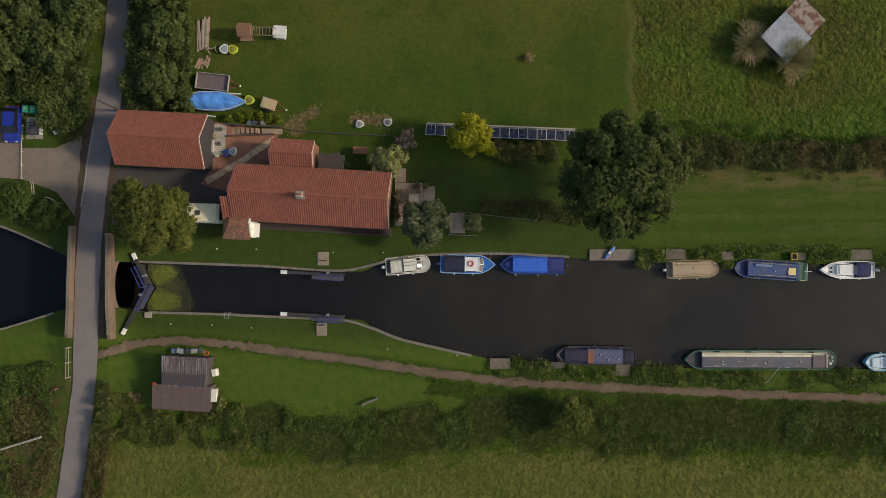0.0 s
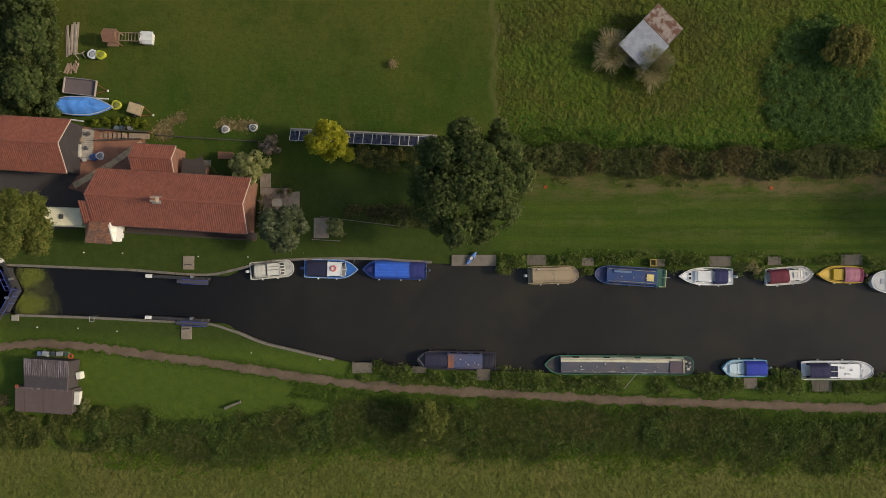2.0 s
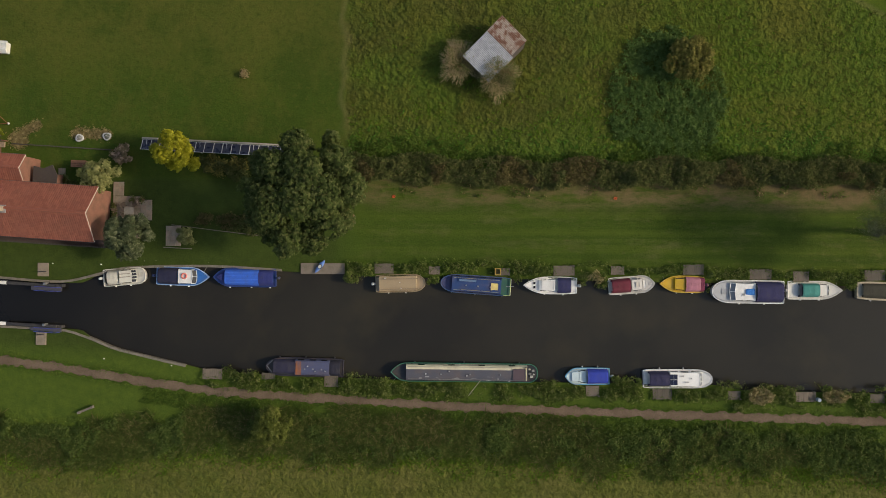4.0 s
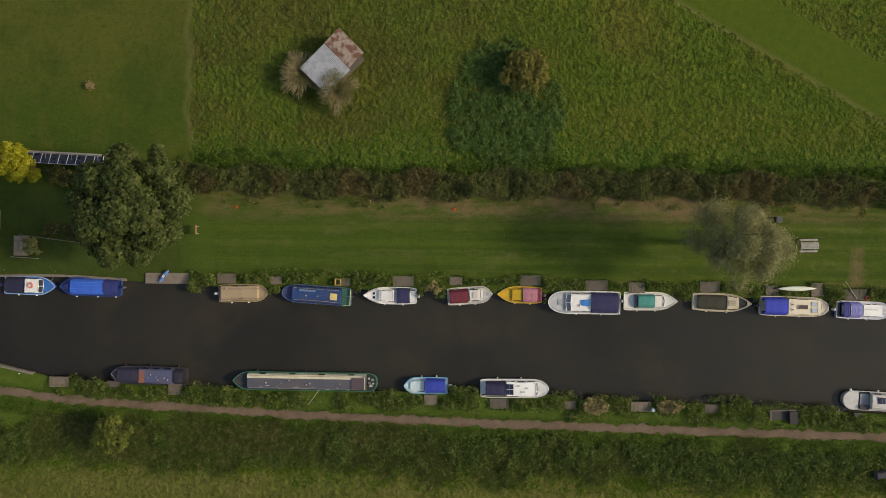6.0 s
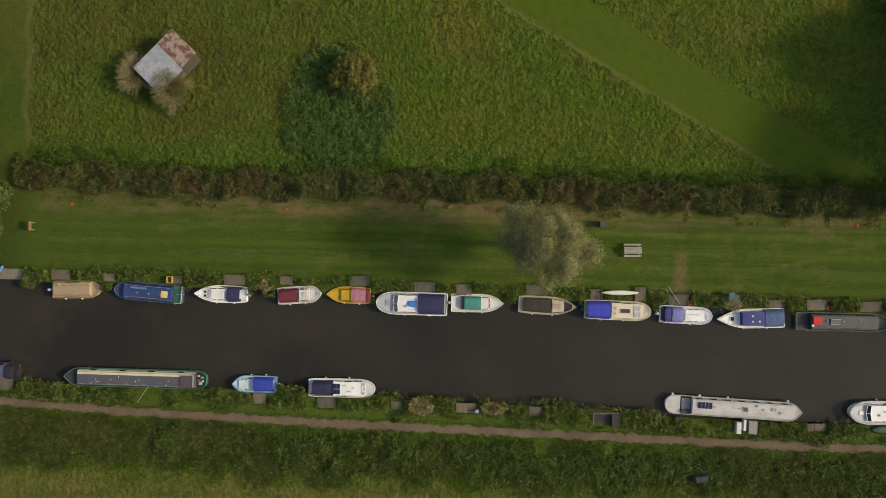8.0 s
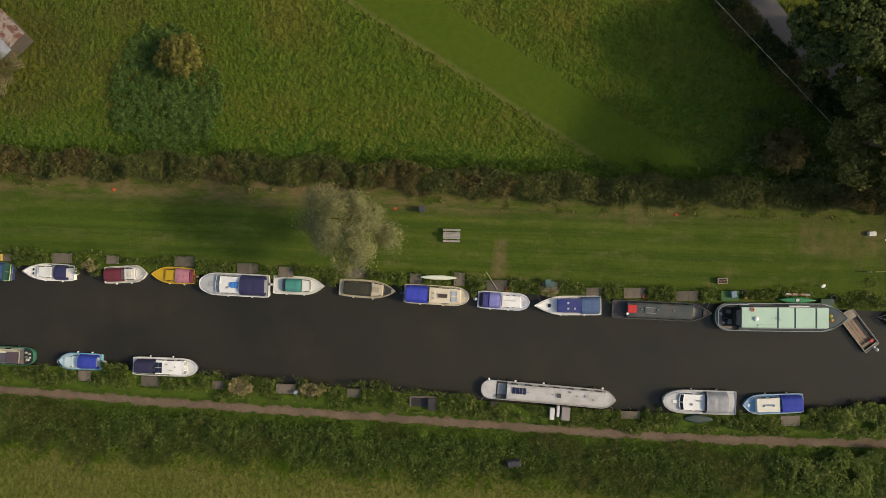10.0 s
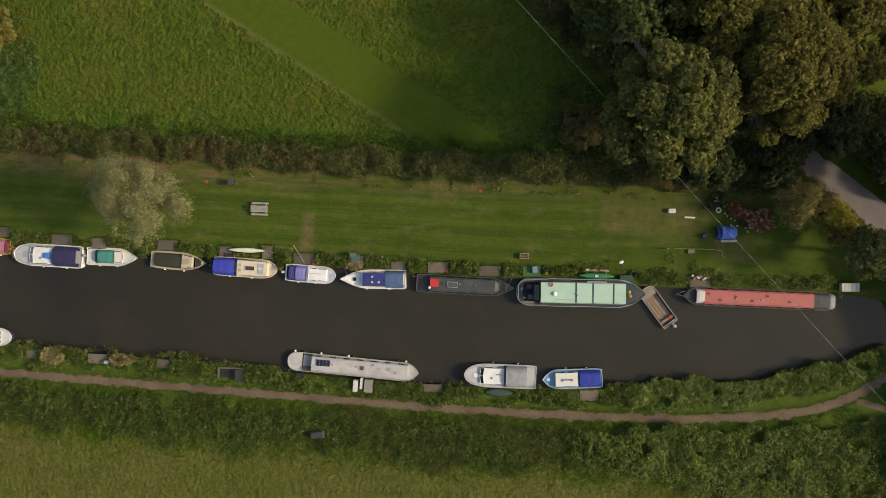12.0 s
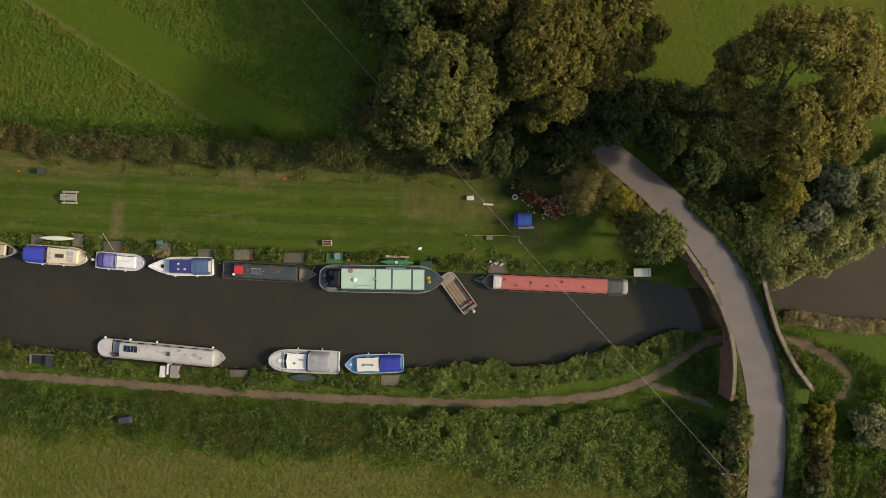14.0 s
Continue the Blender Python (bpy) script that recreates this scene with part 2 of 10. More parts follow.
def ground_z(x, y):
    """Height of the ground: nearly level, with ramps up to the two bridges."""
    x, y = np.asarray(x, float), np.asarray(y, float)
    z = 0.05 * np.sin(x * 0.31 + 0.7 * np.sin(y * 0.23)) * np.sin(y * 0.27 + 1.0)
    a, b = from_line(LANE, x, y), from_line(ROAD, x, y)
    z = z * np.clip((np.minimum(a, b) - 2.5) / 3, 0, 1)
    ka, kb = np.clip((4.2 - a) / 2.2, 0, 1), np.clip((5.2 - b) / 2.6, 0, 1)
    kb = np.where((y > -15.4) & (y < 0.8), np.clip((2.5 - b) / 0.2, 0, 1), kb)
    kb = np.where((y > -9.3) & (y < -1.0), 0.0, kb)
    return z + lane_z(y) * ka + road_z(y) * kb


def smooth_line(line, step=0.5):
    """Evenly spaced points on a rounded run through a line of points."""
    pts = np.array(line, float)
    d = np.r_[0, np.cumsum(np.hypot(*np.diff(pts, axis=0).T))]
    s = np.arange(0, d[-1], step)
    q = np.stack((np.interp(s, d, pts[:, 0]), np.interp(s, d, pts[:, 1])), 1)
    k = max(1, int(3 / step))
    pad = np.concatenate((np.repeat(q[:1], k, 0), q, np.repeat(q[-1:], k, 0)))
    return np.stack([np.convolve(pad[:, i], np.ones(2 * k + 1) / (2 * k + 1), "valid") for i in (0, 1)], 1)


def ribbon(name, line, width, lift, height, step=0.5, cells=4, ragged=0.0):
    """A strip laid along a line; height(x, y) gives what it lies on."""
    q = smooth_line(line, step)
    t = np.gradient(q, axis=0)
    t /= np.linalg.norm(t, axis=1)[:, None]
    nrm = np.stack((-t[:, 1], t[:, 0]), 1)
    rag = RNG.normal(size=(len(q), 2)) * ragged
    rag = np.stack([np.convolve(rag[:, i], np.ones(3) / 3, "same") for i in (0, 1)], 1)
    rows = []
    for k in range(cells + 1):
        u = k / cells - 0.5
        e = u * (width(q[:, 1]) if callable(width) else width) + (rag[:, 0] if k == 0 else rag[:, 1] if k == cells else 0)
        p = q + nrm * np.asarray(e)[..., None] if np.ndim(e) else q + nrm * e
        rows.append(np.c_[p, height(p[:, 0], p[:, 1]) + lift + 0.03 * (0.25 - u * u)])
    v = np.stack(rows, 1)
    n, m = v.shape[:2]
    i = np.arange(n * m).reshape(n, m)
    f = np.stack((i[:-1, :-1], i[:-1, 1:], i[1:, 1:], i[1:, :-1]), -1).reshape(-1, 4)[:, ::-1]
    return arrays(name, v.reshape(-1, 3), f)


def make_ground():
    xs = np.r_[-400, -250, -150, -100, -75, -60, np.arange(-56, 186, 0.8), 190, 200, 220, 260, 330, 450, 600]
    out = np.r_[0, 0.2, 0.4, np.arange(0.8, 14, 0.5), np.arange(14, 36, 1.0), 40, 50, 70, 110, 200, 400, 700]
    sheets, faces, base = [], [], 0
    for line, sign in ((NORTH_BANK, 1), (SOUTH_BANK, -1)):
        x = np.repeat(xs[:, None], len(out) + 1, 1)
        y0 = along(line, xs)
        y = np.concatenate((y0[:, None], y0[:, None] + sign * out[None]), 1)
        z = ground_z(x, y)
        z[:, 0] = -3.0
        v = np.stack((x, y, z), -1)
        n, m = v.shape[:2]
        i = np.arange(n * m).reshape(n, m) + base
        f = np.stack((i[:-1, :-1], i[1:, :-1], i[1:, 1:], i[:-1, 1:]), -1).reshape(-1, 4)
        faces.append(f if sign > 0 else f[:, ::-1])
        sheets.append(v.reshape(-1, 3))
        base += n * m
    return arrays("ground", np.concatenate(sheets), np.concatenate(faces))


def ground_material():
    g = Nodes("grass_ground")
    sep = g.add("ShaderNodeSeparateXYZ")
    warp = g.add("ShaderNodeVectorMath")
    warp.operation = "MULTIPLY_ADD"
    wob = g.add("ShaderNodeTexNoise")
    wob.inputs["Scale"].default_value = 0.35
    wob.inputs["Detail"].default_value = 4
    g.put(wob.inputs["Vector"], g.pos)
    g.put(warp.inputs[0], wob.outputs["Color"])
    warp.inputs[1].default_value = (2.6, 2.6, 0)
    shift = g.add("ShaderNodeVectorMath")
    shift.operation = "SUBTRACT"
    g.put(warp.inputs[2], g.pos)
    g.put(shift.inputs[0], warp.outputs[0])
    shift.inputs[1].default_value = (1.3, 1.3, 0)
    g.put(sep.inputs[0], shift.outputs[0])
    x, y = sep.outputs[0], sep.outputs[1]
    pure = g.add("ShaderNodeSeparateXYZ")
    g.put(pure.inputs[0], g.pos)
    px, py = pure.outputs[0], pure.outputs[1]

    def band(v, lo, hi, soft=0.6):
        return g.math("MULTIPLY", g.map(v, lo - soft, lo + soft, 0, 1, True), g.map(v, hi - soft, hi + soft, 1, 0, True))

    def both(a, b):
        return g.math("MULTIPLY", a, b)

    fine, mid, broad = g.noise(6.5, 5, 0.75), g.noise(1.1, 4, 0.6), g.noise(0.12, 3, 0.5)
    # rough meadow: mixed tufts of green, yellow and straw
    c = g.mix(g.map(mid, 0.2, 0.75), ROUGH_A, ROUGH_B)
    c = g.mix(g.map(broad, 0.42, 0.62, 0, 0.85), c, ROUGH_C)
    c = g.mix(g.math("MULTIPLY", g.map(px, 44, 66, 1, 0, True), g.map(g.noise(0.22, 4, 0.6), 0.36, 0.58, 0.25, 0.95)), c, ROUGH_D)
    c = g.mix(g.map(g.noise(0.075, 3, 0.55), 0.50, 0.64, 0, 0.6), c, ROUGH_F)
    # lusher grass along the hedge
    c = g.mix(g.math("MULTIPLY", g.map(y, 12.0, 17.0, 1, 0, True), g.map(mid, 0.3, 0.7, 0.55, 0.95)), c, ROUGH_E)
    # mown house lawn
    lawn = g.mix(g.map(broad, 0.38, 0.66), LAWN_A, LAWN_B)
    lawn = g.mix(g.map(mid, 0.45, 0.8, 0, 0.4), lawn, LAWN_C)
    lawn = g.mix(g.math("MULTIPLY", g.map(y, 17, 27, 0, 1, True), g.map(mid, 0.3, 0.7, 0.35, 0.8)), lawn, LAWN_D)
    lawn = g.mix(g.map(g.noise(0.35, 5, 0.65, stretch=(1, 0.6, 1)), 0.47, 0.66, 0, 0.6), lawn, LAWN_D)
    lawn = g.mix(g.map(g.noise(0.16, 3, 0.6), 0.50, 0.36, 0, 0.6), lawn, shade(LAWN_A, 0.8))
    lawn = g.mix(g.map(g.noise(2.0, 4, 0.7), 0.50, 0.34, 0, 0.5), lawn, shade(LAWN_A, 0.7))
    lawn = g.mix(g.map(g.noise(1.3, 4, 0.7), 0.54, 0.68, 0, 0.45), lawn, LAWN_D)
    c = g.mix(both(g.map(px, 20.3, 20.9, 1, 0), g.map(py, 9.0, 9.6)), c, lawn)
    worn = both(band(x, 20.3, 20.9, 0.45), band(y, 14.5, 60, 1.5))
    c = g.mix(g.math("MULTIPLY", worn, 0.36), c, STRAW)
    # mown strip that runs slantwise over the meadow
    slant = g.math("ADD", g.math("MULTIPLY", px, 0.51), g.math("MULTIPLY", py, 0.86))
    mown = both(band(slant, 64.1, 69.5, 0.12), g.map(px, 60, 64))
    c = g.mix(mown, c, g.mix(g.map(mid, 0.3, 0.7), MOWN_A, MOWN_B))
    edge = both(band(slant, 63.9, 64.5, 0.25), g.map(px, 60, 64))
    c = g.mix(g.math("MULTIPLY", edge, 0.35), c, STRAW)
    # mooring lawn with the mower's stripes and dry patches
    swing = g.math("MULTIPLY", g.noise(0.05, 2, 0.5, stretch=(1, 0.6, 1)), 5.0)
    bands = g.map(g.math("SINE", g.math("ADD", g.math("MULTIPLY", py, 3.35), swing)), -0.3, 1.0)
    thin = g.map(g.noise(1.0, 3, 0.7, stretch=(0.02, 1.6, 0)), 0.42, 0.60)
    stripes = g.math("ADD", g.math("MULTIPLY", bands, 0.5), g.math("MULTIPLY", thin, 0.5))
    stripes = g.mix(g.map(px, 122, 134, 0.12, 0.85), stripes, g.map(g.noise(0.4, 4, 0.6), 0.35, 0.65))
    moor = g.mix(g.math("MULTIPLY", stripes, g.map(mid, 0.2, 0.8, 0.6, 1)), shade(MOOR_A, 0.96), MOOR_B)
    moor = g.mix(g.map(g.noise(0.45, 5, 0.65, stretch=(0.5, 1.5, 1)), 0.52, 0.70, 0, 0.45), moor, STRAW)
    moor = g.mix(g.map(g.noise(1.4, 4, 0.7, stretch=(0.4, 1.3, 1)), 0.60, 0.74, 0, 0.4), moor, EARTH)
    moor = g.mix(g.map(g.noise(0.22, 3, 0.6, stretch=(0.8, 1.2, 1)), 0.55, 0.7, 0, 0.6), moor, shade(MOOR_A, 0.7))
    dry = both(g.map(py, 5.2, 7.4, 0, 1, True), g.map(g.noise(0.9, 5, 0.7, stretch=(0.35, 1, 1)), 0.38, 0.6))
    moor = g.mix(g.math("MULTIPLY", dry, g.map(px, 70, 140, 0.9, 0.25)), moor, EARTH)
    moor = g.mix(g.map(px, 30, 75, 0.40, 0), moor, MOOR_A)
    moor = g.mix(g.map(g.noise(1.5, 4, 0.7, stretch=(0.6, 1.4, 1)), 0.50, 0.34, 0, 0.40), moor, shade(MOOR_A, 0.75))
    for x0, x1, y0, y1, k in ((93.7, 94.9, -0.8, 3.4, 0.75), (70.5, 77.5, 6.9, 8.9, 0.85), (108.0, 111.0, 5.6, 7.2, 0.5), (46.5, 52.0, 7.4, 9.0, 0.7), (126.5, 138.0, 3.0, 6.2, 0.4), (138.2, 142.6, 0.6, 3.0, 0.35)):
        bare = both(band(x, x0, x1, 0.6), band(y, y0, y1, 0.6))
        moor = g.mix(g.math("MULTIPLY", bare, g.map(mid, 0.3, 0.6, 0.2 * k, k)), moor, EARTH)
    c = g.mix(both(g.map(px, 20.0, 24), g.map(py, 9.3, 9.9, 1, 0)), c, moor)
    # garden and lock lawns
    lock = g.mix(g.map(mid, 0.3, 0.75), LOCK_A, LOCK_B)
    c = g.mix(both(g.map(px, 19, 22.5, 1, 0), g.map(py, 9.0, 9.6, 1, 0)), c, lock)
    # south of the water: towpath verge, then the crop field
    south = g.map(py, -6.0, -5.0, 1, 0)
    verge = g.mix(g.map(mid, 0.3, 0.7), VERGE_A, VERGE_B)
    c = g.mix(both(south, g.map(g.math("ADD", py, g.math("MULTIPLY", px, 0.045)), -9.5, -11.5)), c, verge)
    c = g.mix(both(south, g.map(px, 4, 9)), c, verge)
    rows = g.map(g.noise(1.2, 4, 0.65, stretch=(0.35, 2.4, 1)), 0.35, 0.65)
    crop = g.mix(rows, CROP_A, CROP_B)
    crop = g.mix(g.map(g.noise(0.3, 4, 0.6, stretch=(0.3, 1, 1)), 0.5, 0.36, 0, 0.55), crop, shade(CROP_A, 0.82))
    crop = g.mix(g.map(broad, 0.4, 0.65, 0, 0.6), crop, CROP_C)
    c = g.mix(g.map(y, -22.6, -20.6, 1, 0, True), c, crop)
    c = g.mix(both(g.map(px, -43, -39, 1, 0), g.map(y, -15, -13, 1, 0)), c, g.mix(g.map(mid, 0.4, 0.62), shade(VERGE_A, 0.8), shade(EARTH, 0.5)))
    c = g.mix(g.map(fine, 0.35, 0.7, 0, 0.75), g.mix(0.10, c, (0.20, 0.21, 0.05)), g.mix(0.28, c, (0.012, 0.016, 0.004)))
    # tussocks of the unmown grass
    unmown = g.math("MAXIMUM", both(both(g.map(px, 20.5, 21.2), g.map(y, 10.6, 11.6)), g.math("SUBTRACT", 1.0, mown)), g.map(y, -16.5, -18.5, 0, 0.6))
    unmown = both(unmown, g.map(px, 132, 146, 1, 0.25))
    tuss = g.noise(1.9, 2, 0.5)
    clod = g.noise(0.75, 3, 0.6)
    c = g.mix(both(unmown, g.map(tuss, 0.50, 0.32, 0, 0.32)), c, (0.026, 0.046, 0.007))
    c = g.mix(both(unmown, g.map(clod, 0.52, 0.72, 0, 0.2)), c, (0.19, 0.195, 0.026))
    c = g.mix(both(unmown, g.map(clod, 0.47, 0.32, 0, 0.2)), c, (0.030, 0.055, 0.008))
    # bare sides of the cut
    z = sep.outputs[2]
    c = g.mix(g.map(z, -0.5, -0.2, 1, 0), c, (0.05, 0.045, 0.035))
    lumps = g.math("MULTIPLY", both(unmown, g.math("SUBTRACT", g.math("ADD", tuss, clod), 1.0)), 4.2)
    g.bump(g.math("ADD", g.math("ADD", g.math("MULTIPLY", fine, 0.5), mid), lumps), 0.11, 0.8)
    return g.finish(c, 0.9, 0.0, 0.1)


ROUGH_A, ROUGH_B, ROUGH_C = (0.042, 0.082, 0.007), (0.069, 0.101, 0.009), (0.088, 0.090, 0.013)
ROUGH_D = (0.057, 0.061, 0.012)
ROUGH_E = (0.046, 0.094, 0.010)
ROUGH_F = (0.050, 0.100, 0.008)
LAWN_A, LAWN_B, LAWN_C = (0.026, 0.060, 0.006), (0.046, 0.074, 0.008), (0.035, 0.073, 0.007)
LAWN_D = (0.080, 0.082, 0.015)
MOWN_A, MOWN_B = (0.044, 0.084, 0.006), (0.066, 0.100, 0.007)
MOOR_A, MOOR_B = (0.032, 0.066, 0.007), (0.078, 0.112, 0.014)
LOCK_A, LOCK_B = (0.023, 0.046, 0.008), (0.040, 0.065, 0.012)
VERGE_A, VERGE_B = (0.040, 0.078, 0.010), (0.070, 0.110, 0.014)
CROP_A, CROP_B, CROP_C = (0.066, 0.088, 0.014), (0.098, 0.106, 0.025), (0.122, 0.108, 0.034)
STRAW, EARTH = (0.165, 0.145, 0.060), (0.170, 0.115, 0.065)
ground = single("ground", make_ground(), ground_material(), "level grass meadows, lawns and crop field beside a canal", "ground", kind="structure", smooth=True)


def water_material(name, deep=False):
    g = Nodes(name)
    c = g.mix(g.map(g.noise(0.07, 3), 0.35, 0.65), (0.019, 0.0175, 0.0145), (0.030, 0.027, 0.020))
    sep = g.add("ShaderNodeSeparateXYZ")
    g.put(sep.inputs[0], g.pos)
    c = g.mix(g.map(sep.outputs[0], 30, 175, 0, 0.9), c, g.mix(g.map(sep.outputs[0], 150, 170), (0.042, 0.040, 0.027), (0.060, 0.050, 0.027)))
    c = g.mix(g.map(g.noise(0.22, 4, 0.6, stretch=(0.6, 1, 1)), 0.45, 0.7, 0, 0.35), c, (0.022, 0.022, 0.018))
    c = g.mix(g.map(g.noise(0.12, 4, 0.6), 0.52, 0.68, 0, 0.45), c, (0.046, 0.040, 0.024))
    # below the lock its deep shade is put into the colour; above, darker lockwards
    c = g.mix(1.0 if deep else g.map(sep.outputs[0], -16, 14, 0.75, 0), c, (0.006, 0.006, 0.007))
    g.bump(g.noise(2.5, 3), 0.01, 0.25)
    return g.finish(c, 0.08, 0.0, 0.32)


def clip_water():
    """Water as strips between the two banks, above and below the lock."""
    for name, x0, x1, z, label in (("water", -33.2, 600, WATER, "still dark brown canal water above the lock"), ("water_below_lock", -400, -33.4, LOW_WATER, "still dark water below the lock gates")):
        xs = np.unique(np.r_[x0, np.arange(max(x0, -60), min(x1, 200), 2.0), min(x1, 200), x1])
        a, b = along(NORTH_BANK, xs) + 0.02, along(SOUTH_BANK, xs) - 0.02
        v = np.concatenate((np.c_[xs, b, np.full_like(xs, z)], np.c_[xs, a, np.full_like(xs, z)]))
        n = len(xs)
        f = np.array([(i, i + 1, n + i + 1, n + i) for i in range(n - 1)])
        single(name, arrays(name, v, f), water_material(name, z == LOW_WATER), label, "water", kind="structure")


clip_water()


def gravel_material(name, a, b, stones=14, patch=None):
    g = Nodes(name)
    fine, broad = g.noise(stones, 5, 0.75), g.noise(0.5, 4, 0.6)
    c = g.mix(g.map(fine, 0.3, 0.7), a, b)
    c = g.mix(g.map(broad, 0.42, 0.7, 0, 0.55), c, patch or shade(a, 0.6))
    g.bump(fine, 0.02)
    return g.finish(c, 0.92, 0.0, 0.15)


ASPHALT = gravel_material("asphalt", (0.150, 0.133, 0.129), (0.210, 0.187, 0.178), 9, (0.235, 0.205, 0.182))
GRAVEL = gravel_material("gravel", (0.165, 0.132, 0.104), (0.240, 0.195, 0.155), 6, (0.145, 0.112, 0.086))
BRANCH = [(153.6, -13.5), (155.2, -13.95), (157, -14.15), (158.5, -14.5), (160, -15.1), (161.9, -16.0)]
DIRT = gravel_material("trodden_earth", (0.115, 0.083, 0.057), (0.192, 0.142, 0.103), 6)


def lane_height(x, y):
    return np.maximum(ground_z(x, y), lane_z(y))


def road_height(x, y):
    return np.maximum(ground_z(x, y), road_z(y))


single("verge", ribbon("lane_verge", [(-37.0, 17.5), (-37.8, 13), (-38.5, 9), (-38.8, 2.7), (-38.7, -3.6), (-39.2, -10.5)], 4.0, 0.062, lane_height, ragged=0.22), gravel_material("verge_earth", (0.060, 0.040, 0.028), (0.115, 0.078, 0.055), 5, (0.040, 0.046, 0.018)), "bare brown earth verge beside the lane", "verge", kind="structure")
single("road", ribbon("lane", LANE, 2.7, 0.10, lane_height, ragged=0.06), ASPHALT, "worn grey tarmac lane over the lock bridge", "road", kind="structure")
single("road", ribbon("road", ROAD, lambda y: np.interp(y, [-8, 1, 7, 13], [3.75, 3.6, 3.1, 2.7]), 0.12, road_height, ragged=0.06), gravel_material("worn_road", (0.138, 0.124, 0.121), (0.195, 0.175, 0.168), 9, (0.215, 0.190, 0.172)), "worn grey tarmac road curving over the brick bridge", "road", kind="structure")
single("path", ribbon("towpath", PATH_LINE, 0.92, 0.035, ground_z, step=0.2, ragged=0.17), DIRT, "narrow trodden earth towpath in the grass", "path", kind="structure")
single("path", ribbon("path_branch", BRANCH, 0.62, 0.04, ground_z, ragged=0.1), DIRT, "trodden path climbing to the road", "path", kind="structure")
YARD = [(-52, 8.3), (-47, 7.9), (-43.1, 6.5), (-40.4, 3.4), (-39.0, 9), (-38.4, 14.5), (-41, 12.4), (-43.2, 11.4), (-47, 11.4), (-47.1, 15.6), (-52, 15.6)]
APRON = [(-36.5, 9.2), (-36.5, 2.8), (-31, 2.6), (-22.8, 2.9), (-22.8, 6.7), (-24, 6.45), (-26.9, 7.3), (-25.6, 9.0)]
FORECOURT = [(-26.9, 7.3), (-24, 6.45), (-22.8, 6.7), (-22.2, 8.8), (-18.5, 9.0), (-18.2, 13.0), (-25.4, 14.2), (-25.6, 9.0)]
for name, outline, lift, stuff, label in (("yard", YARD, 0.045, GRAVEL, "pale gravel turning area beside the lane"), ("apron", APRON, 0.052, gravel_material("dark_tarmac", (0.050, 0.046, 0.046), (0.082, 0.074, 0.072), 20, (0.085, 0.065, 0.055)), "dark worn tarmac apron beside the barn"), ("forecourt", FORECOURT, 0.05, surface("brick_paving", (0.27, 0.125, 0.078), 0.9, dirt=0.45, grain=4, stain=(0.08, 0.06, 0.05)), "reddish brick paved yard between the tiled houses")):
    bm = bmesh.new()
    bm.faces.new([bm.verts.new((x, y, 0)) for x, y in outline])
    bmesh.ops.triangulate(bm, faces=bm.faces)
    bmesh.ops.subdivide_edges(bm, edges=bm.edges, cuts=5, use_grid_fill=True)
    for v in bm.verts:
        v.co.z = float(ground_z(v.co.x, v.co.y)) + lift
    single(name, bm, stuff, label, "pavement", kind="structure")


# ---- bridges ----
OLD = lambda c: surface("old_masonry", c, 0.9, dirt=0.6, grain=2.4, relief=0.05, stain=(0.06, 0.06, 0.042), vary=0.38)
BRICK = OLD((0.17, 0.115, 0.088))
COPING = OLD((0.20, 0.165, 0.125))


# near-black masonry: the shade inside the arches is put into its colour
VAULT_SHADE = OLD((0.030, 0.026, 0.022))


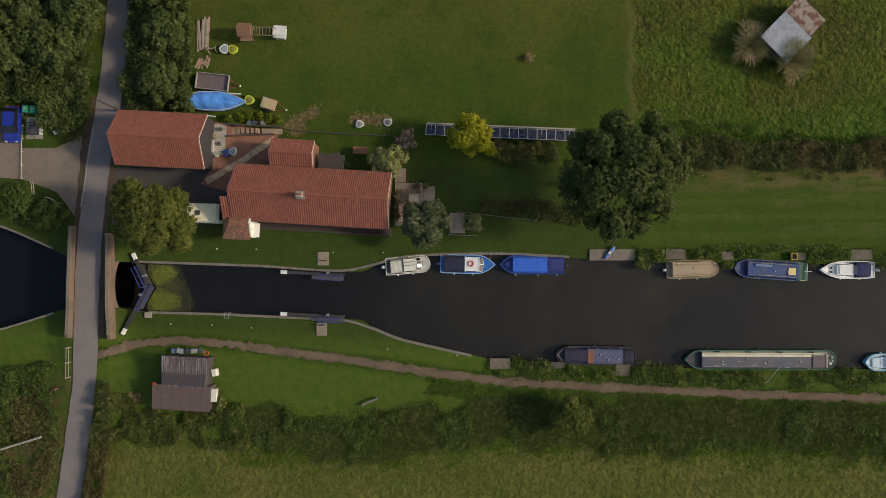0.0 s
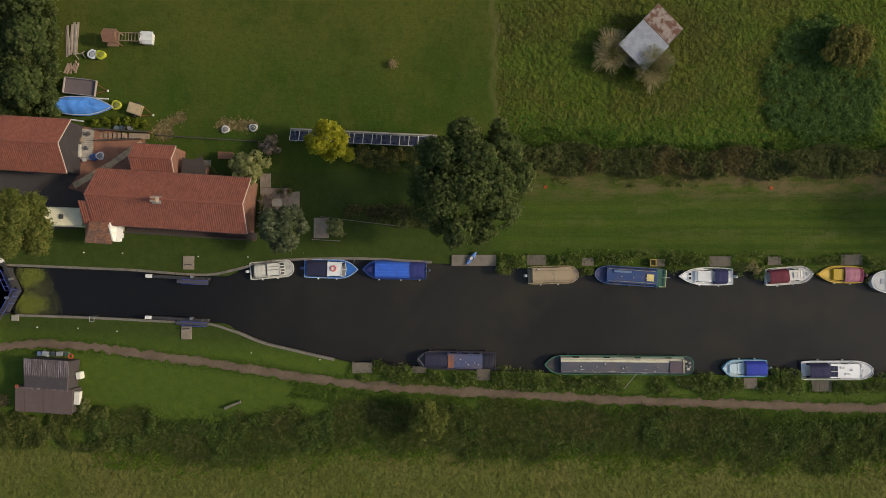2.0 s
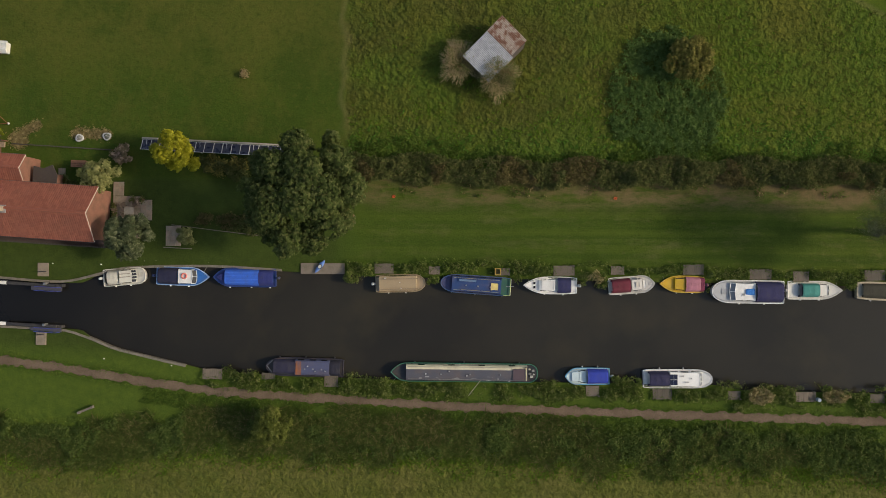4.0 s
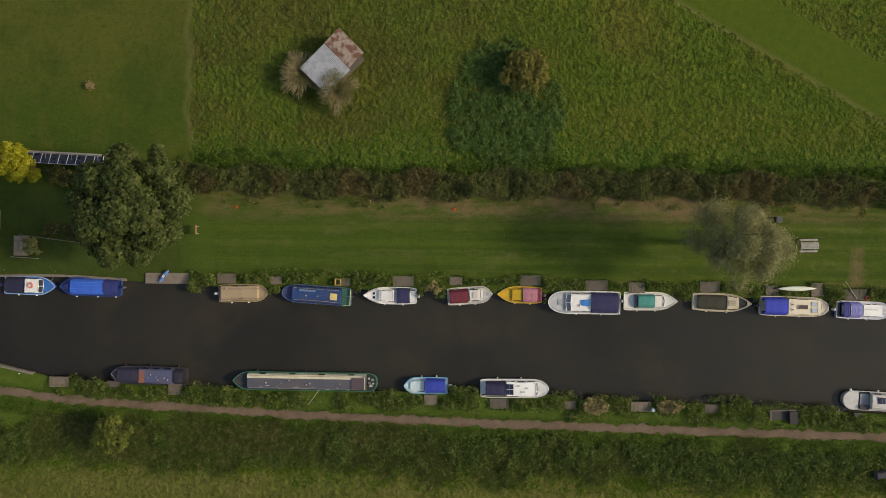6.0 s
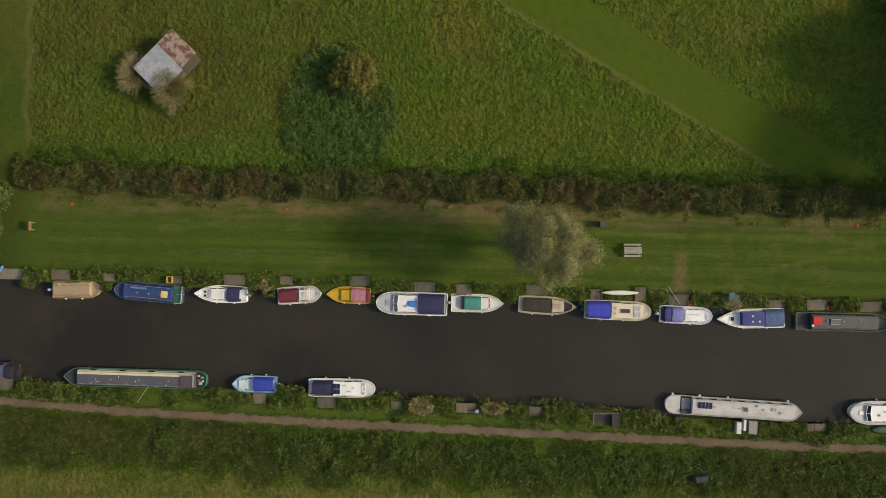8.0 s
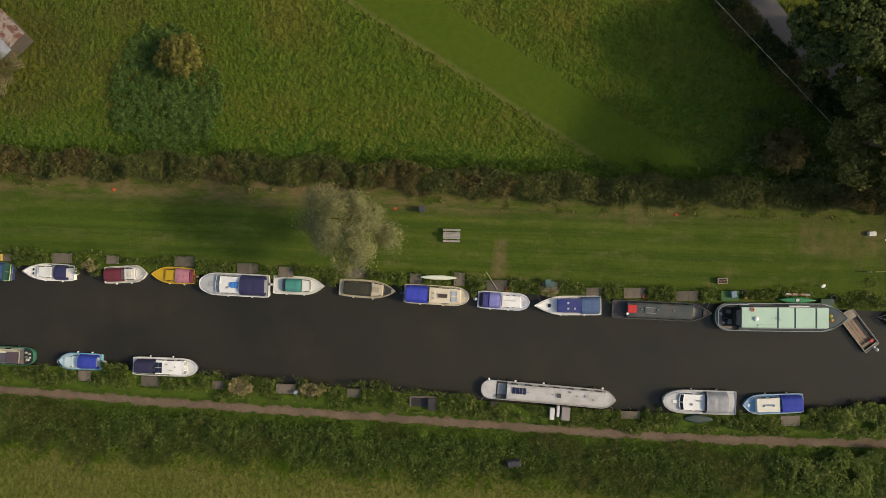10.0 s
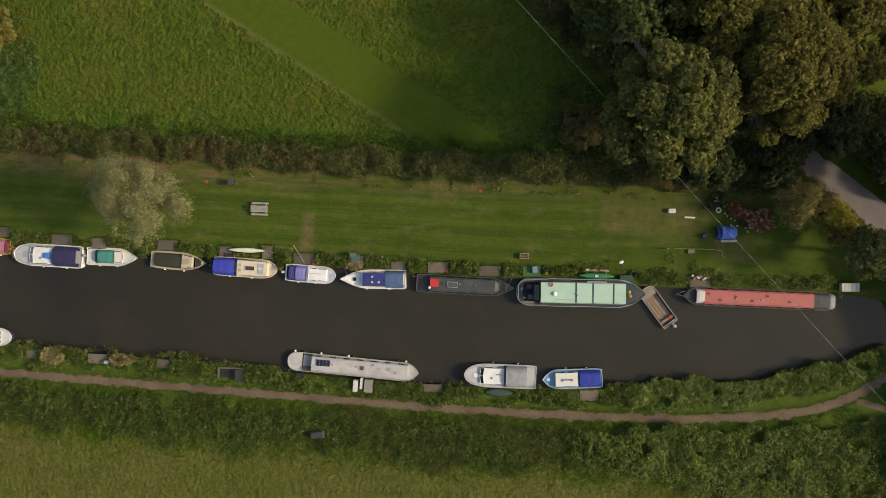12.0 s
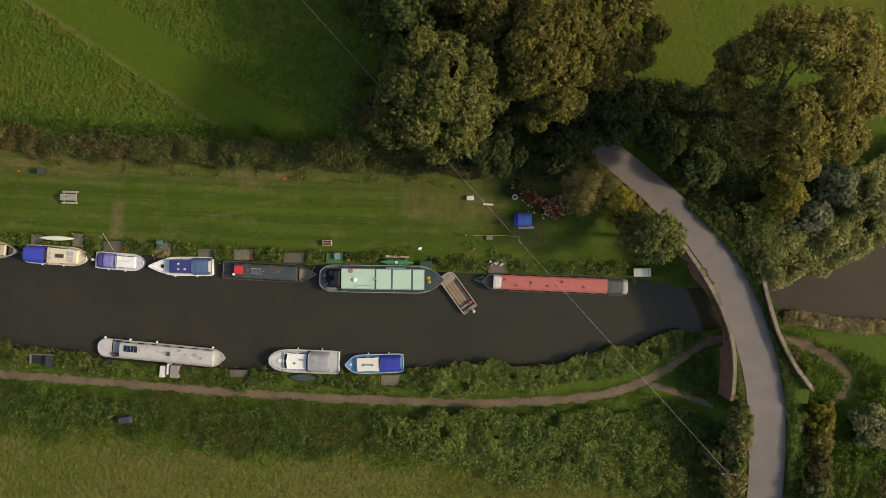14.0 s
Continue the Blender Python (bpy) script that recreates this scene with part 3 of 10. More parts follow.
def bridge(name, label, faces, top, arch, crown, spring, BRICK=BRICK, COPING=COPING):
    """Two parapet walls with an arch through them, the barrel between, the deck and the coping stones."""
    b = thing(name, label, "bridge", kind="structure")
    y0, y1 = arch

    def intrados(y):
        u = 2 * (y - y0) / (y1 - y0) - 1
        return spring + (crown - spring) * math.sqrt(max(0.0, 1 - u * u)) if abs(u) < 1 else -0.8

    lines = [smooth_line(f, 0.3) for f in faces]
    for q in lines:
        t = np.gradient(q, axis=0)
        t /= np.linalg.norm(t, axis=1)[:, None]
        nrm = np.stack((-t[:, 1], t[:, 0]), 1) * 0.17
        rows = []
        for p, n in zip(q, nrm):
            zt, zb = top(p[1]) + 0.95, intrados(p[1])
            rows.append([(*(p - n), zb), (*(p - n), zt), (*(p + n), zt), (*(p + n), zb), (*(p - n), zb)])
        bm = loft(bmesh.new(), rows, caps=True)
        part("parapet_wall", bm, BRICK, b)
        stone = block(-0.385, 0.385, -0.20, 0.20, 0, 0.12, bevel=0.03)
        me = mesh_of("coping_stone", stone)
        me.materials.append(COPING)
        step = 0.79
        s = np.r_[0, np.cumsum(np.hypot(*np.diff(q, axis=0).T))]
        for d in np.arange(0.4, s[-1] - 0.3, step):
            x, y = np.interp(d, s, q[:, 0]), np.interp(d, s, q[:, 1])
            a = math.degrees(math.atan2(np.interp(d, s, t[:, 1]), np.interp(d, s, t[:, 0])))
            c = part("coping_stone", me, COPING, b)
            c.matrix_basis = pose(x + RNG.normal() * 0.01, y, top(y) + 0.95, RNG.normal(), RNG.normal(), a + RNG.normal() * 1.2)
    w, e = lines
    ys = np.linspace(y0 + 0.01, y1 - 0.01, 24)
    order = np.argsort(w[:, 1]), np.argsort(e[:, 1])
    xw = lambda y: float(np.interp(y, w[order[0], 1], w[order[0], 0]))
    xe = lambda y: float(np.interp(y, e[order[1], 1], e[order[1], 0]))
    rows = [[(xw(y) + 0.1, y, intrados(y)), (xe(y) - 0.1, y, intrados(y))] for y in ys]
    part("arch_barrel", loft(bmesh.new(), rows, caps=False), VAULT_SHADE, b, "brick vault with its inner shade put into the colour")
    lo, hi = min(w[:, 1].min(), e[:, 1].min()), max(w[:, 1].max(), e[:, 1].max())
    rows = []
    for y in np.linspace(lo, hi, 50):
        a, c = xw(y) + 0.05, xe(y) - 0.05
        rows.append([(a + (c - a) * k / 4, y, top(y) + 0.03) for k in range(5)])
    part("deck", loft(bmesh.new(), rows, caps=False), ground.data.materials[0], b)
    return b


bridge("lock_bridge", "old brick and stone arch bridge carrying the lane over the lock tail", ([(-40.6, 3.4), (-40.4, -0.5), (-40.35, -4), (-40.6, -7.9), (-41.0, -10.6)], [(-36.6, 2.6), (-36.3, 0.4), (-36.05, -1.4), (-36.3, -3.8), (-36.15, -6.6), (-36.15, -8.8), (-36.3, -10.7)]),
       lambda y: float(lane_z(y)), (-6.7, -1.0), 0.75, -1.2)
bridge("canal_bridge", "red brick canal bridge with stone copings and a curved parapet", ([(155.6, 2.2), (156.7, 0.9), (158.2, -1.3), (159.65, -3.6), (161.0, -6.2), (161.75, -8.8), (161.95, -11.5), (161.65, -15.2)], [(163.0, 3.5), (163.5, 0.8), (164.4, -2.1), (165.2, -5.1), (166.6, -8.5), (168.9, -11.9), (170.4, -13.2)]),
       lambda y: float(road_z(y)), (-9.3, -2.0), 2.5, -0.2, OLD((0.21, 0.092, 0.064)), OLD((0.215, 0.178, 0.128)))

# ---- boats ----
def half_width(u, beam, bow, blunt, stern, sbend):
    """Half the breadth at u, from the stern (0) to the stem (1)."""
    h = beam / 2
    if u > 1 - bow:
        s = min(1.0, (u - (1 - bow)) / bow)
        h *= max(0.02, (1 - s ** blunt)) if blunt < 4 else max(0.02, (1 - s ** 2.4) ** 0.5)
    if u < sbend:
        s = 1 - u / sbend
        h *= stern + (1 - stern) * math.sqrt(max(0.0, 1 - s * s)) if stern < 0.5 else 1 - (1 - stern) * s * s
    return h


def stations(n=32):
    return [0.5 - 0.5 * math.cos(math.pi * i / (n - 1)) for i in range(n)]


def outline(L, beam, u0, u1, k=1.0, inset=0.0, n=16, **shape):
    """A closed run of points over part of the boat, inside its side."""
    us = [u0 + (u1 - u0) * (0.5 - 0.5 * math.cos(math.pi * i / (n - 1))) for i in range(n)]
    hs = [max(0.015, half_width(u, beam, **shape) * k - inset) for u in us]
    return [(u * L, -h) for u, h in zip(us, hs)] + [(u * L, h) for u, h in zip(us[::-1], hs[::-1])]


def fabric(x0, x1, w0, w1, z0, z1, droop=0.05, sag=0.03, hoops=3, seed=0, flat=0.55):
    """A cloth cover stretched over hoops."""
    rows, n, m = [], 15, 13
    for i in range(n):
        u = i / (n - 1)
        w = (w0 + (w1 - w0) * u) / 2
        dip = sag * math.sin(math.pi * ((u * hoops) % 1.0))
        row = []
        for j in range(m):
            a = -1 + 2 * j / (m - 1)
            y = w * math.copysign(abs(a) ** 0.8, a)
            z = z0 + (z1 - z0) * (1 - abs(a) ** (2 / (1 - flat + 0.01))) - dip * (1 - a * a)
            end = min(u, 1 - u) * (n - 1)
            if end < 1:
                z -= droop
            z += 0.016 * noise.noise((u * 9 + seed * 3.1, a * 5, seed))
            row.append((x0 + (x1 - x0) * u, y, z))
        rows.append(row)
    low = [[(p[0], p[1], z0 - 0.02) for p in r] for r in rows]
    bm = loft(bmesh.new(), rows, caps=False)
    loft(bm, low[::-1], caps=False)
    return bm


def canopy(parent, name, x0, x1, w0, w1, z0, z1, colour, label="", seed=1, **k):
    ob = part(name, fabric(x0, x1, w0, w1, z0, z1, seed=seed, **k), CANVAS(colour), parent, label, smooth=True)
    for t in (0.33, 0.66):
        x, w = x0 + (x1 - x0) * t, (w0 + (w1 - w0) * t) / 2
        seams = rod((x, -w * 0.97, z0 + 0.04), (x, -w * 0.7, z0 + (z1 - z0) * 0.80), (x, 0, z1 + 0.005), (x, w * 0.7, z0 + (z1 - z0) * 0.80), (x, w * 0.97, z0 + 0.04), r=0.018, sides=4)
        part("seam", seams, CANVAS(shade(colour, 0.7)), ob)
    return ob


def hull_of(b, L, beam, side, deck, gunwale, shape, free=0.45, sheer=0.22, keel=-0.35, well=None, label=""):
    """The hull's shell, its gunwale, and the deck; well: the part along the boat that lies open and deep."""
    rows = []
    for u in stations():
        h = half_width(u, beam, **shape)
        z = free + sheer * max(0, (u - 0.4) / 0.6) ** 2
        x = u * L
        rows.append([(x, -h, z), (x - 0.05, -h * 0.93, 0.02), (x - 0.25 * u, -h * 0.6, keel), (x - 0.25 * u, h * 0.6, keel), (x - 0.05, h * 0.93, 0.02), (x, h, z)])
    part("hull", loft(bmesh.new(), rows), side, b, label, smooth=False)
    zf = lambda u: free + sheer * max(0, (u - 0.4) / 0.6) ** 2
    rail = [(u * L, -half_width(u, beam, **shape), zf(u)) for u in stations()] + [(u * L, half_width(u, beam, **shape), zf(u)) for u in stations()[::-1]]
    part("gunwale", rod(*rail, r=0.05, closed=True), gunwale, b)
    for name, u0, u1, drop in (("deck", 0.0, 1.0, 0.05),) if not well else (("aft_deck", 0.0, well[0], 0.05), ("cockpit_floor", well[0], well[1], 0.42), ("foredeck", well[1], 1.0, 0.05)):
        if u1 - u0 < 0.015:
            continue
        rows = []
        for i in range(14):
            u = u0 + (u1 - u0) * (0.5 - 0.5 * math.cos(math.pi * i / 13))
            h = max(0.01, half_width(u, beam, **shape) - 0.03)
            rows.append([(u * L, h * k, zf(u) - drop + 0.05 * (1 - k * k) * (drop < 0.1)) for k in (-1, -0.5, 0, 0.5, 1)])
        part(name, loft(bmesh.new(), rows, caps=False), deck if drop < 0.1 else surface("cockpit_floor", (0.27, 0.245, 0.20), 0.8), b)
    return zf


def cabin(parent, name, L, beam, u0, u1, shape, z0, z1, material, k=0.78, inset=0.10, label=""):
    o = outline(L, beam, u0, u1, k, **shape)
    ob = part(name, slab(bmesh.new(), o, z0, z1, inset), material, parent, label)
    return ob


def windscreen(parent, x, w, z0, z1, rake, n=3, pane=None, rim=None):
    """A raked screen of several panes in a light frame."""
    fr = bmesh.new()
    for j in range(n):
        y0, y1 = -w / 2 + w * j / n + 0.03, -w / 2 + w * (j + 1) / n - 0.03
        bow0, bow1 = 0.12 * (1 - (2 * y0 / w) ** 2), 0.12 * (1 - (2 * y1 / w) ** 2)
        bm = bmesh.new()
        loft(bm, [[(x + bow0, y0, z0), (x + bow1, y1, z0)], [(x + bow0 - rake, y0, z1), (x + bow1 - rake, y1, z1)]], caps=False)
        loft(bm, [[(x + bow0 - 0.02, y0, z0), (x + bow1 - 0.02, y1, z0)], [(x + bow0 - rake - 0.02, y0, z1), (x + bow1 - rake - 0.02, y1, z1)]], caps=False)
        part("windscreen_pane", bm, pane or GLASS, parent, "tinted windscreen pane")
        tube(fr, [(x + bow0 - rake, y0 - 0.03, z1 + 0.01), (x + bow1 - rake, y1 + 0.03, z1 + 0.01)], 0.026, 5)
        tube(fr, [(x + bow0, y0 - 0.03, z0), (x + bow0 - rake, y0 - 0.03, z1 + 0.01)], 0.026, 5)
        tube(fr, [(x + bow0, y0 - 0.03, z0), (x + bow1, y1 + 0.03, z0)], 0.026, 5)
    part("windscreen_frame", fr, rim or METAL, parent)


def hatch(parent, x, y, sx, sy, z, colour, frame_colour=None, name="hatch"):
    ob = part(name, block(x - sx / 2, x + sx / 2, y - sy / 2, y + sy / 2, z - 0.04, z + 0.05, bevel=0.012), colour, parent)
    if frame_colour:
        bm = bmesh.new()
        for a in ((-sx / 2 - 0.04, -sx / 2, -sy / 2 - 0.04, sy / 2 + 0.04), (sx / 2, sx / 2 + 0.04, -sy / 2 - 0.04, sy / 2 + 0.04), (-sx / 2, sx / 2, -sy / 2 - 0.04, -sy / 2), (-sx / 2, sx / 2, sy / 2, sy / 2 + 0.04)):
            box(bm, x + a[0], x + a[1], y + a[2], y + a[3], z - 0.04, z + 0.075)
        part("hatch_frame", bm, frame_colour, ob)
    return ob


def outboard(parent, colour=(0.05, 0.05, 0.055), y=0.0):
    ob = part("outboard_motor", block(-0.52, -0.12, y - 0.17, y + 0.17, 0.42, 0.82, inset=0.05, bevel=0.05), GEL(colour), parent, "outboard motor on the transom", smooth=True)
    bm = block(-0.40, -0.24, y - 0.06, y + 0.06, -0.4, 0.45)
    box(bm, -0.24, 0.06, y - 0.12, y + 0.12, 0.35, 0.5)
    part("motor_leg", bm, METAL, ob)


def fenders(parent, L, beam, shape, us, side, colour=WHITE):
    for u in us:
        h = half_width(u, beam, **shape) + 0.10
        part("fender", ball(u * L, side * h, 0.22, 0.085, 1, 1, 2.2, 8, 6), GEL(colour), parent, "", smooth=True)


def pulpit(parent, L, beam, shape, z, u0=0.72):
    us = [u0 + (0.985 - u0) * i / 8 for i in range(9)]
    pts = [(u * L, -half_width(u, beam, **shape) * 0.93, z + 0.45) for u in us] + [(u * L, half_width(u, beam, **shape) * 0.93, z + 0.45) for u in us[::-1]]
    bm = rod(*pts, r=0.018)
    for p in (pts[0], pts[4], pts[8], pts[9], pts[13], pts[17]):
        tube(bm, [p, (p[0], p[1], z - 0.12)], 0.014, 5)
    part("pulpit_rail", bm, METAL, parent, "thin stainless bow rail")


def ropes(parent, pairs):
    for a, b in pairs:
        a, b = Vector(a), Vector(b)
        pts = [a.lerp(b, t) - Vector((0, 0, 0.18 * math.sin(math.pi * t))) for t in (0, 0.2, 0.4, 0.6, 0.8, 1)]
        part("mooring_rope", rod(*pts, r=0.014, sides=4), ROPE, parent)


CRUISER = dict(bow=0.50, blunt=2.5, stern=0.86, sbend=0.3)
FULL = dict(bow=0.30, blunt=2.6, stern=0.92, sbend=0.2)
ROUND = dict(bow=0.28, blunt=5, stern=0.9, sbend=0.15)
NARROW = dict(bow=0.12, blunt=2.6, stern=0.25, sbend=0.06)


def boat(name, label, x, y, heading):
    return thing(name, label, "boat", pose(x, y, WATER, 0, 0, heading), group="moored boats")


def cruiser(label, x, y, heading, L, beam, hull=WHITE, deck=WHITE, gunwale=None, shape=CRUISER, top=None, roof=(0.35, 0.62), roof_k=0.74, roof_z=1.05, cover=None, cover_at=(0.0, 0.35), cover_z=1.25, cover_k=0.92, screen=True, motor=None, rail=False, hatches=(), well=None, side=1, free=0.5, fend=(0.25, 0.6), step=True, panes=3, pane=None, rake=0.3, cover2=None, cover2_at=None):
    """A small cabin cruiser. Fractions run from the stern (0) to the stem (1)."""
    b = boat("cabin_cruiser", label, x, y, heading)
    zf = hull_of(b, L, beam, GEL(hull), GEL(deck), GEL(gunwale or deck), shape, free=free, well=well)
    if roof:
        ob = cabin(b, "cabin", L, beam, roof[0], roof[1], shape, free - 0.02, roof_z, GEL(top or deck), roof_k)
        if step:
            cabin(ob, "coachroof", L, beam, roof[1] - 0.02, min(0.86, roof[1] + 0.2), shape, zf(roof[1]) - 0.05, free + 0.32, GEL(top or deck), roof_k * 0.86, 0.06)
        n = max(1, int((roof[1] - roof[0]) * L / 0.9))
        for s in (-1, 1):
            for i in range(n):
                u0, u1 = roof[0] + (roof[1] - roof[0]) * (i + 0.15) / n, roof[0] + (roof[1] - roof[0]) * (i + 0.85) / n
                w0, w1 = half_width(u0, beam, **shape) * roof_k, half_width(u1, beam, **shape) * roof_k
                bm = loft(bmesh.new(), [[(u0 * L, s * (w0 + 0.005), free + 0.18), (u1 * L, s * (w1 + 0.005), free + 0.18)], [(u0 * L, s * (w0 - 0.06), roof_z - 0.1), (u1 * L, s * (w1 - 0.06), roof_z - 0.1)]], caps=False)
                part("cabin_window", bm, GLASS, ob)
        if screen:
            w = half_width(roof[1], beam, **shape) * 2 * roof_k
            windscreen(b, roof[1] * L + rake - 0.14, w * 0.92, free + 0.30, roof_z + 0.02, rake, panes, pane, GEL(shade(top or deck, 1.05)))
    if cover:
        a, c = cover_at
        canopy(b, "canopy", a * L + 0.06, c * L, 2 * half_width(max(a, 0.04), beam, **shape) * cover_k, 2 * half_width(c, beam, **shape) * cover_k, free, cover_z, cover, "canvas cockpit cover", seed=x)
    if cover2:
        a, c = cover2_at
        canopy(b, "aft_cover", a * L, c * L, 2 * half_width(max(a, 0.04), beam, **shape) * cover_k, 2 * half_width(c, beam, **shape) * cover_k, free, cover_z - 0.12, cover2, "second canvas cover", seed=x + 3)
    for hx, hy, sx, sy, c in hatches:
        hatch(b, hx * L, hy, sx, sy, (roof_z if roof and roof[0] < hx < roof[1] else free + 0.12), GEL(c) if c else GLASS, GEL(shade(deck, 0.8)))
    inner = [(u * L, s_ * half_width(u, beam, **shape) * 0.84, zf(u) + 0.0) for s_, us in ((-1, stations()[2:-1]), (1, stations()[::-1][1:-2])) for u in us]
    part("deck_moulding", rod(*inner, r=0.022, sides=5, closed=True), GEL(shade(deck, 0.72)), b)
    if motor:
        outboard(b, motor)
    if rail:
        pulpit(b, L, beam, shape, free + 0.15)
    fenders(b, L, beam, shape, fend, -side)
    for u in (0.05, 0.93):
        for s in (-1, 1):
            h = half_width(u, beam, **shape) * 0.8
            part("cleat", block(u * L - 0.09, u * L + 0.09, s * h - 0.02, s * h + 0.02, zf(u), zf(u) + 0.06), METAL, b)
    ropes(b, [((0.06 * L, side * beam * 0.44, free), (0.0 * L - 0.2, side * (beam * 0.5 + 0.7), 0.5)), ((0.9 * L, side * half_width(0.9, beam, **shape), free + 0.1), (0.98 * L, side * (beam * 0.5 + 0.7), 0.5))])
    return b


def narrowboat(label, x, y, heading, L, beam, hull, roof, gunwale, cab=(0.1, 0.86), roof_z=1.15, bow_deck=(0.03, 0.03, 0.035), strip=None, strip_side=1, hatches=(), covers=(), shape=NARROW, well=None, side=1, name="narrowboat", rail_c=None, windows=6, panel=None):
    """A steel canal boat with a long cabin, tumblehome sides, handrails and side windows."""
    b = boat(name, label, x, y, heading)
    hull_of(b, L, beam, STEEL(hull), STEEL(bow_deck), STEEL(gunwale), shape, free=0.55, sheer=0.25, well=well)
    x0, x1 = cab[0] * L, cab[1] * L
    w, t = beam * 0.455, beam * 0.39
    rows = [[(xx, -w, 0.5), (xx, -t, roof_z - 0.06), (xx, -t * 0.82, roof_z - 0.01), (xx, 0, roof_z + 0.05), (xx, t * 0.82, roof_z - 0.01), (xx, t, roof_z - 0.06), (xx, w, 0.5)] for xx in np.linspace(x0, x1, 9)]
    c = part("cabin", loft(bmesh.new(), rows), STEEL(roof), b)
    if strip:
        rows = [[(xx, strip_side * (w + 0.004), 0.52), (xx, strip_side * (t + 0.012), roof_z - 0.05), (xx, strip_side * t * 0.82, roof_z + 0.004), (xx, strip_side * t * 0.50, roof_z + 0.025)] for xx in np.linspace(x0, x1, 5)]
        part("side_panel", loft(bmesh.new(), rows, caps=False), STEEL(strip), c, "cream painted cabin side")
    for s in (-1, 1):
        bm = rod(*[(xx, s * t * 0.86, roof_z + 0.06) for xx in np.linspace(x0 + 0.2, x1 - 0.2, 8)], r=0.022)
        part("handrail", bm, STEEL(rail_c or shade(roof, 0.7)), c)
        for i in range(windows):
            xm = x0 + (x1 - x0) * (i + 0.5) / windows
            f = lambda k: (s * (w + (t - w) * k + 0.012 * s * s))
            rows = [[(xm - 0.35, f(0.3) + s * 0.014, 0.5 + (roof_z - 0.56) * 0.3), (xm + 0.35, f(0.3) + s * 0.014, 0.5 + (roof_z - 0.56) * 0.3)], [(xm - 0.35, f(0.85) + s * 0.014, 0.5 + (roof_z - 0.56) * 0.85), (xm + 0.35, f(0.85) + s * 0.014, 0.5 + (roof_z - 0.56) * 0.85)]]
            part("cabin_window", loft(bmesh.new(), rows, caps=False), GLASS, c)
    for hx, hy, sx, sy, col in hatches:
        hatch(b, hx * L, hy, sx, sy, roof_z + 0.04, STEEL(col) if col else GLASS, STEEL(shade(roof, 0.75)))
    for k in (0.22, 0.47, 0.71):
        vents = bmesh.new()
        bmesh.ops.create_cone(vents, cap_ends=True, segments=10, radius1=0.09, radius2=0.06, depth=0.12, matrix=Matrix.Translation((x0 + (x1 - x0) * k, 0.12, roof_z + 0.1)))
        part("roof_vent", vents, METAL, c)
    for u0, u1, col in covers:
        canopy(b, "canopy", u0 * L, u1 * L, beam * 0.86, beam * 0.86, 0.5, roof_z + 0.08, col, seed=u0 * 10 + x)
    if panel:
        ob = part("solar_panel", block(panel[0] * L - 0.75, panel[0] * L + 0.75, -0.34 + panel[1], 0.34 + panel[1], roof_z + 0.07, roof_z + 0.11), surface("solar_cells", (0.015, 0.02, 0.05), 0.2), b)
        bm = bmesh.new()
        for i in range(1, 4):
            box(bm, panel[0] * L - 0.75 + 0.375 * i - 0.01, panel[0] * L - 0.75 + 0.375 * i + 0.01, -0.33 + panel[1], 0.33 + panel[1], roof_z + 0.105, roof_z + 0.116)
        part("cell_lines", bm, METAL, ob)
    fenders(b, L, beam, shape, (0.12, 0.5, 0.84), -side, (0.05, 0.05, 0.05))
    ropes(b, [((0.03 * L, side * beam * 0.4, 0.55), (-0.3, side * (beam * 0.5 + 0.8), 0.5)), ((0.95 * L, side * 0.3, 0.7), (1.02 * L, side * (beam * 0.5 + 0.8), 0.5))])
    return b


# north bank, from the lock towards the brick bridge
cruiser("small white cabin cruiser with cream cover by the lock landing", -6.30, -1.92, 4.9, 4.85, 1.85, deck=(0.66, 0.64, 0.56), hull=(0.60, 0.58, 0.52), roof=(0.40, 0.72), roof_k=0.80, cover=(0.55, 0.53, 0.45), cover_at=(0.10, 0.38), cover_k=0.80, cover_z=1.0, motor=(0.6, 0.6, 0.58), shape=dict(bow=0.20, blunt=5, stern=0.95, sbend=0.1), hatches=((0.55, 0.3, 1.2, 0.05, (0.22, 0.16, 0.11)), (0.55, -0.05, 1.2, 0.05, (0.22, 0.16, 0.11)), (0.90, 0.1, 0.4, 0.4, (0.5, 0.48, 0.4))), side=1, panes=4, rake=0.45, step=False, well=(0.02, 0.38))
b = cruiser("blue hulled cruiser with white wheelhouse and navy cover", -0.27, -1.56, -1.3, 5.9, 2.0, hull=(0.02, 0.09, 0.36), deck=(0.035, 0.16, 0.50), gunwale=(0.35, 0.5, 0.75), top=WHITE, roof=(0.43, 0.72), roof_k=0.84, cover=(0.012, 0.014, 0.045), cover_at=(0.05, 0.43), motor=(0.03, 0.06, 0.2), shape=dict(bow=0.36, blunt=2.2, stern=0.94, sbend=0.12), step=False, panes=2, rake=0.42)
part("lifebuoy", ring(0.56 * 5.9, 0.05, 1.12, 0.27, 0.08), GEL((0.72, 0.20, 0.16)), b, "orange lifebuoy lying on the cabin roof", smooth=True)
b = boat("day_boat", "long boat wholly covered by royal blue tarpaulin", 13.1, -1.73, 179.4)
hull_of(b, 6.9, 2.05, GEL((0.015, 0.03, 0.12)), GEL((0.02, 0.05, 0.2)), GEL((0.02, 0.05, 0.2)), FULL, free=0.5)
canopy(b, "canopy", 1.75, 5.55, 1.8, 1.72, 0.5, 1.15, (0.03, 0.13, 0.60), "royal blue tarpaulin", seed=4, hoops=5, flat=0.75)
canopy(b, "rear_cover", 0.15, 1.80, 1.7, 1.85, 0.5, 1.2, (0.02, 0.03, 0.16), "dark navy cover", seed=5)
